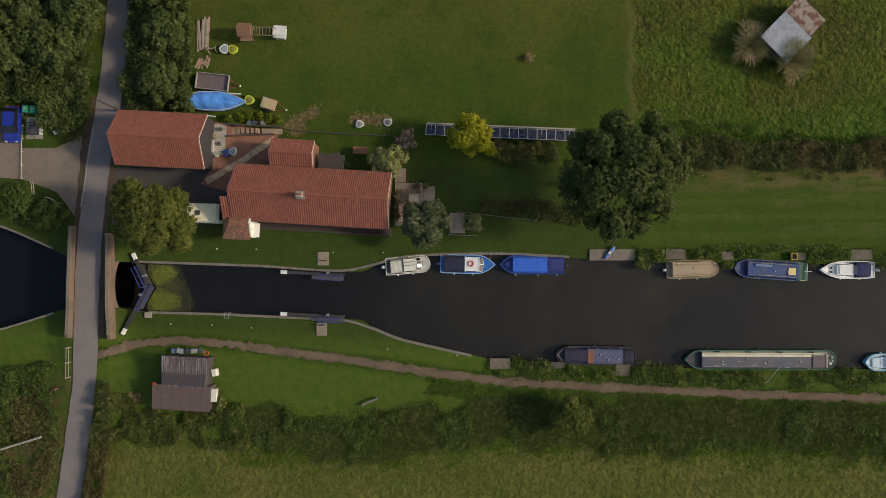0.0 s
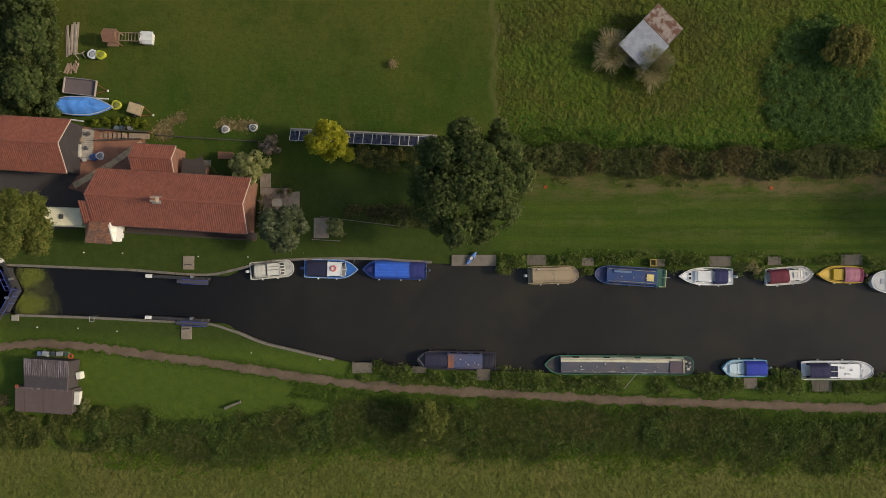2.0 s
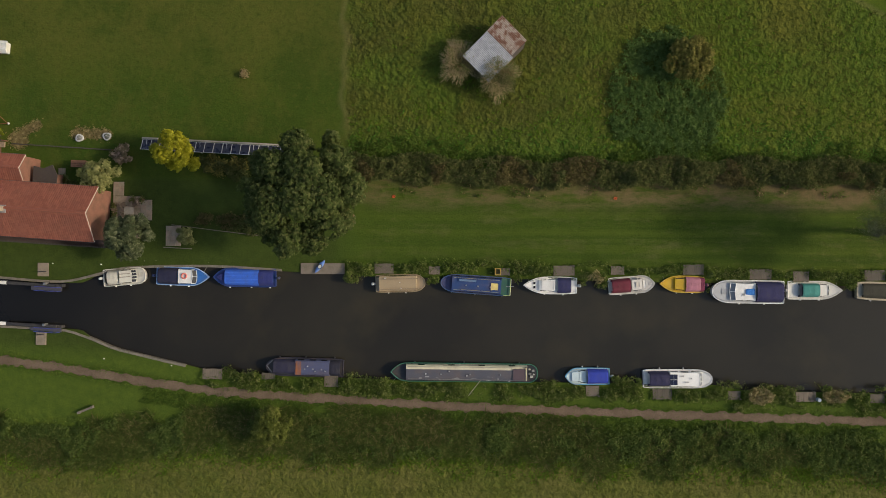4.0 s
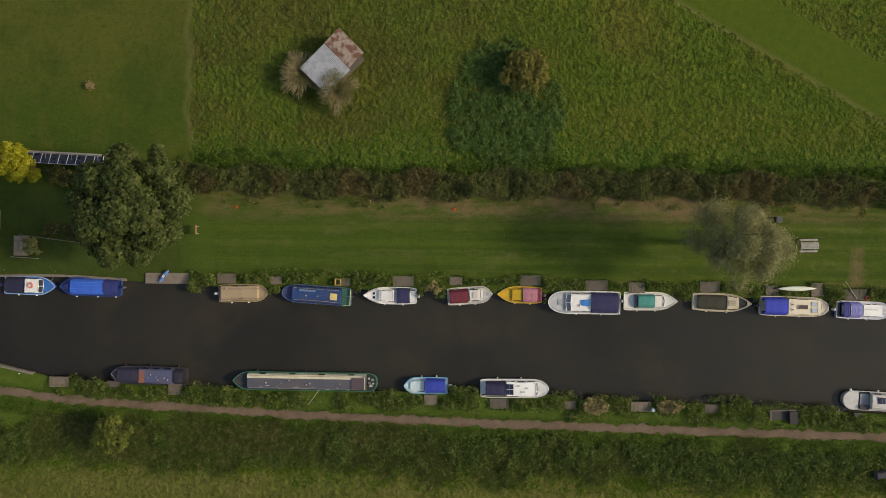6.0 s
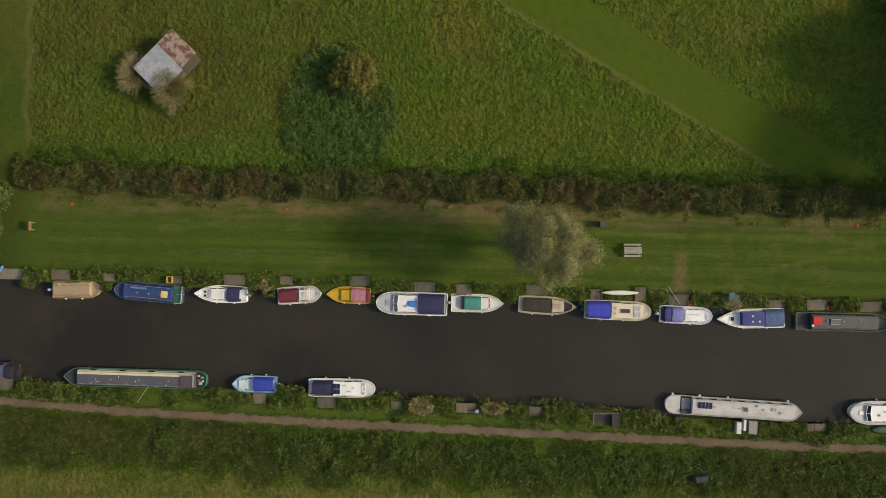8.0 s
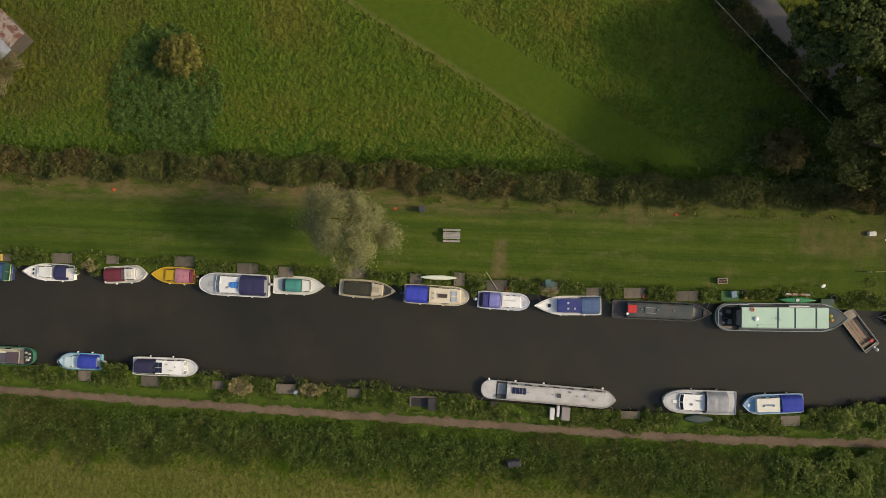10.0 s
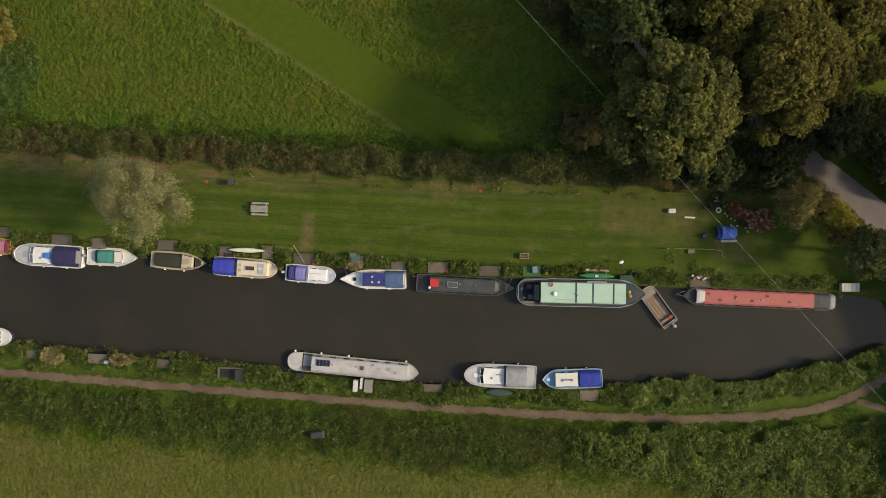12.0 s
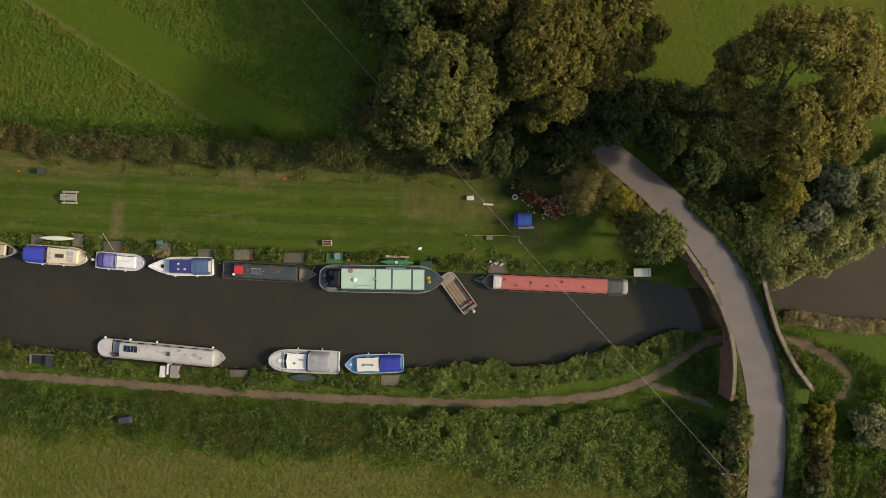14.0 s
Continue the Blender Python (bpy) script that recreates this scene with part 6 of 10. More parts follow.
open_ = patches(p[:, 0], p[:, 1], 3.4, 61) + 0.5 * (patches(p[:, 0], p[:, 1], 1.1, 62) - 0.5) + np.interp(p[:, 0], [-24, 50, 66, 80], [0.0, 0.22, 0.0, -0.16])
rank = open_ >= 0.54
bushy("bramble_thicket", "dense green bramble thicket beside the towpath", "bushes", p[~rank], 0.75, 0.115, BRAMBLE, 1.9, 6, rough=0.15)
bushy("rough_growth", "lower olive growth of rough weeds among the brambles", "weeds", p[rank & (RNG.random(len(p)) < 0.45)], 0.45, 0.10, ROUGH_WEEDS, 1.5, 6, rough=0.2)
q = p[rank]
single("rank_grass", tufts("rank_grass", q, 0.6, 0.9, 0.055, blades=5), RANK, "long leaning olive grass among the brambles", "grass", kind="stuff")
q = q[(patches(q[:, 0], q[:, 1], 0.9, 64) > 0.72) & (RNG.random(len(q)) < 0.5)]
single("dry_grass", tufts("dry_grass", q, 0.8, 1.0, 0.045, blades=3), DRY_RANK, "dead straw coloured stalks lying in the rough grass", "grass", kind="stuff")
low_edge = lambda x: np.interp(x, [124, 132, 140, 152, 163], [-21.5, -24.0, -25.5, -25.5, -23.5]) - 0.6 * np.sin(x * 0.5)
p = strewn(19000, 124, 163, low_edge, lambda x: np.interp(x, [124, 135, 144, 150, 154, 163], [-18.3, -18, -17.3, -16.4, -15.6, -17.2]), 0.12, 2.0, 7, rag=2.0)
p = p[RNG.random(len(p)) < np.clip((p[:, 1] - low_edge(p[:, 0]) + 0.6) / 2.6, 0.05, 1) * np.clip((p[:, 0] - 124) / 10, 0.1, 1)]
p = p[from_line(BRANCH, p[:, 0], p[:, 1]) > 1.0]
# past this ragged edge darker leaves put the road bank's shade into colour
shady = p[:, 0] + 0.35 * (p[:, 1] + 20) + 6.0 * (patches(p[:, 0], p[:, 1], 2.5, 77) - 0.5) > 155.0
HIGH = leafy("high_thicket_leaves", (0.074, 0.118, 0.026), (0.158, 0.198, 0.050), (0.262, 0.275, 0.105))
# leaf tones darkened to carry the great trees' shade in the colour
SHADED_LEAVES = leafy("shade_dark_leaves", (0.022, 0.038, 0.014), (0.055, 0.070, 0.026), (0.105, 0.108, 0.046))
FIELD_OAK = leafy("fading_oak_leaves", (0.060, 0.074, 0.021), (0.142, 0.150, 0.042), (0.280, 0.256, 0.088))
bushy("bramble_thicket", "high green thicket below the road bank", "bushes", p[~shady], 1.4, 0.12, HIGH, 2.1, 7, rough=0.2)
# the painted shade goes on further south
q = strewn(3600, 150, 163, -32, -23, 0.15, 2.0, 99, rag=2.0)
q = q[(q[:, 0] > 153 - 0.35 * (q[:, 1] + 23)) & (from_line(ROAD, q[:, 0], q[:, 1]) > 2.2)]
bushy("bramble_thicket", "low brambles darkened in colour for the road bank's shade", "bushes", np.concatenate((p[shady], q)), 1.0, 0.12, BRAMBLE, 1.6, 7)
p = strewn(9000, -23, 165, lambda x: pathy(x) - 2.4, lambda x: pathy(x) - 0.7, 0.25, 1.2, 8)
p = p[(p[:, 0] > -2) & (from_line(ROAD, p[:, 0], p[:, 1]) > 5.4) & (from_line(BRANCH, p[:, 0], p[:, 1]) > 0.8)]
bushy("path_verge", "lush weeds on the verge of the towpath", "weeds", p, 0.3, 0.075, WEEDS, 1.0, 8)
p = strewn(15000, 6, 131, lambda x: sb(x) - 1.7, lambda x: sb(x) + 0.5, 0.26, 1.2, 10, kept_clear, rag=1.2)
bushy("bank_weeds", "lush green weeds on the towpath bank of the canal", "weeds", p, 0.9, 0.105, BANK, 1.0, 10)
p = strewn(9500, 130, 157.5, lambda x: sb(x) - np.interp(x, [130, 150, 157.5], [2.6, 2.2, 1.4]), lambda x: sb(x) + 0.55, 0.16, 1.2, 11, kept_clear, rag=1.2)
bushy("bank_weeds", "tall reeds and weeds on the bend of the bank", "weeds", p, 1.0, 0.11, HIGH, 1.3, 11, rough=0.3)
p = strewn(21000, 20.8, 152, lambda x: nb(x) - 0.5, lambda x: nb(x) + 1.75, 0.24, 1.1, 12, kept_clear, rag=1.3)
p = p[RNG.random(len(p)) < np.clip((nb(p[:, 0]) + 2.0 - p[:, 1]) / 1.2, 0.1, 1) * np.interp(p[:, 0], [128, 138, 147, 150], [1, 0.4, 0.4, 1])]
bushy("bank_weeds", "rough weeds fringing the mooring bank", "weeds", p, 0.9, 0.105, BANK, 0.9, 12)
p = oval(900, 66.2, float(sb(66.2)) - 0.4, 1.5, 0.75, 13)
bushy("dry_grass", "dry straw coloured grass clump on the bank", "weeds", p, 1.3, 0.10, DRY, 0.8, 13)
p = oval(700, 74.2, float(sb(74.2)) - 0.4, 1.3, 0.65, 14)
bushy("dry_grass", "dry straw coloured grass clump on the bank", "weeds", p, 1.2, 0.09, DRY, 0.8, 14)
for x0, n in ((47.7, 220), (99.0, 160)):
    p = oval(n, x0 + 0.8, float(nb(x0)) + 0.5, 0.9, 0.7, int(x0))
    bushy("dry_grass", "brown dead stems among the bank weeds", "weeds", p, 1.2, 0.09, DRY, 0.7, 15)
p = np.concatenate((strewn(3200, 6, 157, lambda x: sb(x) - 1.7, lambda x: sb(x) + 0.6, 0.35, 0.9, 16, kept_clear, rag=1.0), strewn(2200, 20.8, 152, lambda x: nb(x) - 0.4, lambda x: nb(x) + 1.3, 0.45, 0.9, 17, kept_clear, rag=1.2)))
bushy("weed_tips", "pale green tips and seed heads over the bank weeds", "weeds", p, 1.0, 0.085, OLIVE, 0.7, 16)
p = strewn(2200, 40, 131, lambda x: top_edge(x) - 4.2, lambda x: top_edge(x) - 0.8, 0.45, 1.3, 18)
bushy("bramble_shoots", "paler shoots over the bramble thicket", "bushes", p, 1.2, 0.10, BANK, 1.9, 6)
# grass growing up round and over the landward edges of the mooring stages
q = []
for i, (lx, ly, lw, ld, la) in enumerate(LANDINGS_NORTH + LANDINGS_SOUTH):
    side = 1 if i < len(LANDINGS_NORTH) else -1
    m = 26
    u = (RNG.random(m) - 0.5) * (lw + 0.3)
    q.append(np.c_[lx + u, ly + side * (ld / 2 + 0.05 - np.abs(RNG.normal(size=m)) * 0.10), np.full(m, 0.12)])
    u = np.where(RNG.random(30) < 0.5, -1, 1) * (lw / 2 + RNG.normal(size=30) * 0.07)
    q.append(np.c_[lx + u, ly + side * ld * (RNG.random(30) - 0.3) * 0.7, np.full(30, 0.12)])
single("stage_grass", tufts("stage_grass", np.concatenate(q), 0.22, 0.8, 0.05), WEEDS, "grass growing over the edges of the mooring stages", "grass", kind="stuff")
# nettle bed round the lone bush
p = strewn(24000, 47.5, 64, 10.2, 28)
d = (np.abs((p[:, 0] - 56.0 + 0.12 * (p[:, 1] - 18)) / 6.3) ** 2.8 + np.abs((p[:, 1] - 18.5) / 7.9) ** 2.8) ** (1 / 2.8) + 0.5 * (patches(p[:, 0], p[:, 1], 3.0, 3) - 0.5) + 0.2 * (patches(p[:, 0], p[:, 1], 0.9, 5) - 0.5)
p = p[RNG.random(len(p)) < np.clip((1.06 - d) / 0.22, 0, 1) * np.where(patches(p[:, 0], p[:, 1], 0.6, 90) > 0.33, 1, 0.2)]
bushy("nettle_bed", "dark green bed of nettles in the meadow", "weeds", p, 0.5, 0.105, NETTLE, 0.5, 3)
# grass of the rough meadow and of the crop field
def off_mown(q):
    s = q[:, 0] * 0.51 + q[:, 1] * 0.86
    return q[((s < 64.3) | (s > 69.7) | (q[:, 0] < 61)) & (from_line(ROAD, q[:, 0], q[:, 1]) > 2.4)]


p = off_mown(strewn(9000, 21.2, 128, lambda x: hx(x) + 1.6, 38.0, 0.06, 0.8, 20))
p = p[RNG.random(len(p)) < np.clip((38 - p[:, 1]) / 6, 0, 1)]
brown = RNG.random(len(p)) < np.clip(0.15 + np.interp(p[:, 0], [40, 76, 100], [0.70, 0.26, 0.0]) + 0.07 * (p[:, 1] - 20) - 1.2 * np.clip((hx(p[:, 0]) + 7 - p[:, 1]) / 5, 0, 1) + 1.3 * (patches(p[:, 0], p[:, 1], 4.5, 22) - 0.5), 0.03, 0.92)
single("meadow_grass", tufts("meadow_grass", p[brown], 0.15, 0.9, 0.085), FIELD_BROWN, "yellowing patches of the rough meadow", "grass", kind="stuff")
p = p[~brown]
lush = RNG.random(len(p)) < np.clip((6.2 - (p[:, 1] - hx(p[:, 0]))) / 4.5 + 0.9 * (patches(p[:, 0], p[:, 1], 3.2, 26) - 0.5), 0.04, 0.95)
single("meadow_grass", tufts("meadow_grass", p[lush], 0.24, 0.9, 0.09, blades=4), FIELD_LUSH, "lush dark green grass along the hedge", "grass", kind="stuff")
p = p[~lush]
single("meadow_grass", tufts("meadow_grass", p, 0.17, 0.9, 0.085, blades=4), FIELD, "rough uncut meadow grass in green and straw", "grass", kind="stuff")
p = strewn(11000, -37, 131, -34.0, lambda x: top_edge(x) - 2.7, 0.1, 0.7, 21)
p = p[RNG.random(len(p)) < np.clip((p[:, 1] + 36) / 4, 0, 1)]
single("field_grass", tufts("field_grass", p, 0.12, 0.9, 0.06), CROP, "yellowish rough grass of the southern field", "grass", kind="stuff")
p = strewn(5000, 131, 158, -36, -24)
single("field_grass", tufts("field_grass", p, 0.12, 0.9, 0.06), CROP, "yellowish rough grass of the southern field", "grass", kind="stuff")
p = strewn(4200, 157.3, 161.5, -14.5, -8.0)
p = p[(from_line(PATH_LINE, p[:, 0], p[:, 1]) > 0.6) & (from_line(ROAD, p[:, 0], p[:, 1]) > 3.9)]
# bramble tones put the bridge's shadow into the grass colour
single("verge_grass", tufts("verge_grass", p, 0.18, 0.7, 0.05), BRAMBLE, "short grass darkened in colour for the bridge wall's shade", "grass", kind="stuff")
q = smooth_line(PATH_LINE, 0.5)
q = np.repeat(q, 20, axis=0) + RNG.normal(size=(len(q) * 20, 2)) * np.array((0.3, 0.05))
sgn = np.where(RNG.random(len(q)) < 0.5, -1, 1)
q[:, 1] += sgn * (0.36 + np.abs(RNG.normal(size=len(q))) * 0.28)
single("path_grass", tufts("path_grass", np.c_[q, ground_z(q[:, 0], q[:, 1])], 0.13, 0.8, 0.035), WEEDS, "grass overhanging the edges of the towpath", "grass", kind="stuff")
# beyond the brick bridge
p = strewn(9000, 166.5, 184, lambda x: np.interp(x, [166, 172, 184], [-26, -27, -30]), lambda x: np.interp(x, [166.5, 172, 176, 184], [-8.5, -7.5, -9.0, -12]), 0.15, 1.8, 30, rag=2.0)
p = p[(from_line(ROAD, p[:, 0], p[:, 1]) > 3.0) & (from_line(PATH_LINE, p[:, 0], p[:, 1]) > 0.65)]
red = patches(p[:, 0], p[:, 1], 3.5, 31) > 0.66
bushy("scrub", "green scrub beyond the bridge parapet", "bushes", p[~red], 1.5, 0.13, WEEDS, 2.0, 30)
bushy("scrub", "rusty scrub beside the road", "bushes", p[red], 1.6, 0.13, HEDGE_RUST, 2.0, 31)
q = smooth_line(ROAD, 0.25)
q = q[(q[:, 1] < 6) & (q[:, 1] > -26)]
q = np.repeat(q, 40, axis=0)
t = np.gradient(q, axis=0)
east = np.repeat(q[(q[:, 1] < 9.5) & (q[:, 1] > -11)], 2, axis=0)
east = np.c_[east[:, 0] + 2.2 + 2.2 * RNG.random(len(east)), east[:, 1] + 0.6 + RNG.normal(size=len(east)) * 0.3]
east = east[(east[:, 0] < np.interp(east[:, 1], [-11, -6.7, -3.2, 1.4, 4.0, 9.5], [167.6, 165.6, 164.7, 164.3, 164.0, 163.0])) & (from_line(ROAD, east[:, 0], east[:, 1]) > 2.2)]
bushy("scrub", "dark brambles between road and parapet", "bushes", np.c_[east, road_height(east[:, 0], east[:, 1])], 1.1, 0.11, HEDGE, 1.2, 91)
west = q[(q[:, 1] < -1) & (q[:, 1] > -15.5)][::3]
west = np.c_[west[:, 0] - 2.05 - 0.7 * RNG.random(len(west)), west[:, 1] + RNG.normal(size=len(west)) * 0.2]
bushy("verge_weeds", "yellow-green weeds between road and parapet", "weeds", np.c_[west, road_height(west[:, 0], west[:, 1]) + 0.03], 0.3, 0.08, OLIVE, 0.8, 39)
q = np.c_[q[:, 0] + 2.0 + np.abs(RNG.normal(size=len(q))) * 0.5, q[:, 1] + RNG.normal(size=len(q)) * 0.2]
q = np.c_[q, road_height(q[:, 0], q[:, 1])]
bushy("verge_weeds", "dark weeds along the road verge", "weeds", q, 0.8, 0.09, BRAMBLE, 1.1, 38)
p = strewn(2200, 168, 184, lambda x: sb(x) - 0.9, lambda x: sb(x) + 0.5)
bushy("dry_grass", "pale brown reeds at the water's edge", "weeds", p, 1.0, 0.11, DRY, 0.8, 32)
p = strewn(9500, 165.5, 184, lambda x: nb(x) - 0.6, lambda x: nb(x) + 8.5, 0.15, 2.2, 33, rag=1.6)
p = p[from_line(ROAD, p[:, 0], p[:, 1]) > 3.2]
bushy("scrub", "pale green willow scrub over the water", "bushes", p, 3.0, 0.15, WILLOW, 2.0, 33)
p = strewn(1800, 166.3, 178, lambda x: nb(x) - 1.0, lambda x: nb(x) + 0.9, 0.2, 1.2, 49, rag=1.0)
bushy("dry_grass", "dead brown reeds hanging over the water", "weeds", p, 1.0, 0.11, STRAWY, 0.8, 49)
# scrub whose dark leaf colour holds the shade under the trees
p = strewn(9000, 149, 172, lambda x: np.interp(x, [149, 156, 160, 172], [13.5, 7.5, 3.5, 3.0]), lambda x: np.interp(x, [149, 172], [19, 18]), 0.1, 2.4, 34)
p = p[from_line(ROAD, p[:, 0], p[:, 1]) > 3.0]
bushy("scrub", "shaded dark green scrub under the trees", "bushes", p, 3.0, 0.15, SHADED_LEAVES, 2.6, 34)
q = smooth_line(ROAD, 0.1)
q = q[(q[:, 1] > 16.5) & (q[:, 1] < 36)]
q = np.repeat(q, 18, axis=0)
off = 1.5 + 3.6 * RNG.random(len(q)) ** 1.3
q = np.c_[q[:, 0] - 0.68 * off, q[:, 1] - 0.73 * off]
q = q[(patches(q[:, 0], q[:, 1], 1.8, 110) > 0.16) & (RNG.random(len(q)) < np.clip((5.4 - off[: len(q)]) / 1.5, 0.15, 1))]
q = np.c_[q, ground_z(q[:, 0], q[:, 1])]
brown = patches(q[:, 0], q[:, 1], 2.6, 111) > 0.62
bushy("scrub", "dark scrub between meadow and shaded road", "bushes", q[~brown], 2.4, 0.13, SHADED_LEAVES, 1.9, 110)
bushy("scrub", "brown bracken between meadow and shaded road", "bushes", q[brown], 1.9, 0.12, HEDGE_RUST, 1.7, 111)
p = strewn(5200, 120, 147, lambda x: hx(x) + 0.5, lambda x: hx(x) + 9, 0.25, 2.2, 35, rag=2.5)
bushy("scrub", "dark undergrowth beneath the great trees", "bushes", p, 1.6, 0.14, OAK, 2.2, 35)
p = np.concatenate((oval(500, 138.7, 6.6, 1.2, 1.0, 36), oval(360, 141.9, 4.9, 0.9, 0.7, 40)))
bushy("flower_bed", "dark green leafy bed by the shelter", "flowers", p, 0.6, 0.085, SHADED_LEAVES, 0.9, 36)
p = oval(620, 140.9, 5.9, 1.0, 0.75, 36)
bushy("flower_bed", "orange-red flowering bed by the shelter", "flowers", p, 0.7, 0.085, RED_FLOWERS, 0.9, 36)
p = oval(900, 143.4, 5.2, 1.3, 1.25, 37)
bushy("flower_bed", "pink speckled flowering bed", "flowers", p, 0.7, 0.08, RED_FLOWERS, 0.9, 37)
p = np.concatenate((oval(210, 143.3, 5.1, 1.4, 1.3, 38), oval(26, 138.7, 6.8, 1.0, 0.8, 39)))
bushy("flower_heads", "pale pink flower heads over the bed", "flowers", p, 1.0, 0.075, RED_PALE, 0.9, 37)
# west of the lane and beside it
p = strewn(15000, -54, -38.2, 12.0, 34, 0.08, 2.2, 40)
p = p[(from_line(LANE, p[:, 0], p[:, 1]) > 2.0) & ~((p[:, 1] < 16.4) & (p[:, 0] < -44.2)) & ~((p[:, 1] < 13.5 + (p[:, 0] + 44) * 0.4))]
bushy("wood_edge", "dark green woodland edge beside the lane", "bushes", p, 3.2, 0.16, OAK, 3.0, 40)
p = strewn(9000, -34.8, -27.9, 15.2, 34, 0.12, 2.2, 41, rag=1.4)
p = p[from_line(LANE, p[:, 0], p[:, 1]) > 1.9]
bushy("wood_edge", "tall dark green hedge between lane and garden", "bushes", p, 2.8, 0.15, OAK, 2.4, 41)
p = strewn(5200, -39.6, -36.2, -34, -14.8, 0.1, 1.5, 42, rag=1.0)
p = p[p[:, 0] < np.interp(p[:, 1], [-34, -23, -20, -14.6], [-38.0, -37.4, -35.8, -36.2]) + 0.6]
p = p[from_line(LANE, p[:, 0], p[:, 1]) > 1.75]
twigs_ = p[:, 1] < -20.8 + 0.8 * np.sin(p[:, 0] * 3)
bushy("hedge", "dark hedge along the lane south of the lock", "hedge", p[~twigs_], 1.6, 0.12, HEDGE, 1.6, 42)
bushy("hedge", "greyish brown twiggy hedge along the lane", "hedge", p[twigs_], 1.3, 0.11, HEDGE_RUST, 1.2, 43)
p = strewn(5200, -36, -22, lambda x: np.interp(x, [-36, -30, -22], [-21, -20.5, -22]), lambda x: np.interp(x, [-36, -31, -22], [-14.5, -17.5, -17.6]), 0.40, 1.7, 43, rag=2.0)
bushy("rough_growth", "rough weeds and brambles behind the lock shed", "bushes", p, 0.8, 0.12, ROUGH_WEEDS, 1.6, 43, rough=0.2)
p = strewn(6500, -56, -42.5, -34, -12.8, 0.3, 2.2, 44, rag=2.0)
p = p[from_line(LANE, p[:, 0], p[:, 1]) > 2.1]
red = patches(p[:, 0], p[:, 1], 4, 45) > 0.55
bushy("scrub", "low green scrub west of the lane", "bushes", p[~red], 1.2, 0.13, BRAMBLE, 1.8, 44)
bushy("scrub", "dead brown bracken west of the lane", "bushes", p[red], 0.8, 0.12, HEDGE_RUST, 1.6, 45)
# garden edge shrubs
p = strewn(1500, 5.0, 12.0, 9.6, 11.6, 0.35, 1.2, 46, rag=1.5)
bushy("shrub_border", "mixed shrubs along the garden fence", "bushes", p, 1.2, 0.10, HEDGE, 1.2, 46)
p = strewn(1100, 4.0, 13.0, 3.2, 4.8, 0.4, 1.3, 47, rag=1.5)
bushy("shrub_border", "brownish low plants in the garden bed", "bushes", p, 0.7, 0.09, HEDGE_RUST, 1.0, 47)

# single trees and shrubs
tree("rounded yellow-green maple beside the lock bridge", -29.6, 3.1, 4.3, 4.1, 9.8, MAPLE, 20000, 0.13, 90, clump_r=0.24)
tree("small grey-green tree on the garden terrace", -2.0, 2.75, 2.75, 2.5, 5.7, GREY, 5000, 0.13, 40, clump_r=0.26)
tree("golden yellow ornamental tree by the solar panels", 3.05, 11.75, 2.35, 2.2, 6.0, GOLD, 3600, 0.13, 30, clump_r=0.27)
tree("small round green shrub in the garden", 3.3, 2.9, 1.0, 1.1, 1.7, WILLOW, 1400, 0.09, 16, 0.05, "shrub")
tree("pale olive feathery shrub behind the house", -6.0, 9.3, 1.95, 1.8, 4.1, WILLOW, 3200, 0.12, 30, 0.05, "shrub")
tree("dusky pink flowering shrub", -3.9, 11.9, 1.15, 1.3, 1.9, PINK, 1700, 0.085, 20, 0.05, "shrub")
tree("great dark green spreading oak on the mooring lawn", 17.7, 6.9, 7.1, 6.5, 12.6, OAK, 24000, 0.17, 130, clump_r=0.16, gap=0.08)
tree("lone olive thorn bush in the nettles", 58.25, 22.4, 2.45, 2.4, 2.9, THORN, 3600, 0.12, 30, 0.1, "shrub")
tree("silvery grey willow on the mooring lawn", 78.8, 3.6, 5.0, 4.5, 14.0, SILVER, 12500, 0.092, 150, low=0.10, clump_r=0.19, gap=0.08, twigs=4, wob=2.4, fluff=2.3, cut=(-1.7, -3.4, 2.9))
twiggy("straw coloured bare bush against the tin shed", 33.5, 22.1, 2.6, 2.3, OLIVE, 900, 1900)
twiggy("straw coloured bare bush before the tin shed", 37.5, 20.4, 2.5, 2.8, OLIVE, 900, 2600)
tree("rounded yellow-olive bush in the thicket", 13.5, -17.5, 2.1, 2.4, 4.4, YOLIVE, 3600, 0.11, 28, 0.05, "shrub")
tree("tall green field tree at the meadow corner", 130.6, 14.4, 6.9, 6.6, 17.4, FIELD_OAK, 27000, 0.17, 135, clump_r=0.17, gap=0.10)
tree("tall amber and green autumn tree over the road", 140.6, 19.4, 6.4, 7.4, 16.2, AMBER, 24000, 0.17, 130, clump_r=0.17, gap=0.12)
# dark leaf colour stands for the shadow of the taller crowns
tree("autumn tree behind the flower beds, shade put into its leaves", 135.4, 10.2, 3.6, 3.0, 8.2, SHADED_LEAVES, 8000, 0.18, 50, clump_r=0.23, gap=0.1)
tree("tall autumn tree behind the great trees", 146.5, 22.0, 5.4, 6.0, 13.0, AMBER, 9000, 0.2, 50, clump_r=0.22, gap=0.1)
tree("dark green tree at the back of the field corner", 127.5, 24.5, 6.0, 6.0, 13.0, OAK, 9000, 0.2, 50, clump_r=0.22, gap=0.1)
tree("dark tree between the great trees", 136.4, 15.6, 3.8, 4.0, 9.5, SHADED_LEAVES, 6000, 0.16, 40, clump_r=0.25)
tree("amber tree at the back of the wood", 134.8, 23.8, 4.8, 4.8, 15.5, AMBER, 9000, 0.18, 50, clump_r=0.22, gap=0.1)
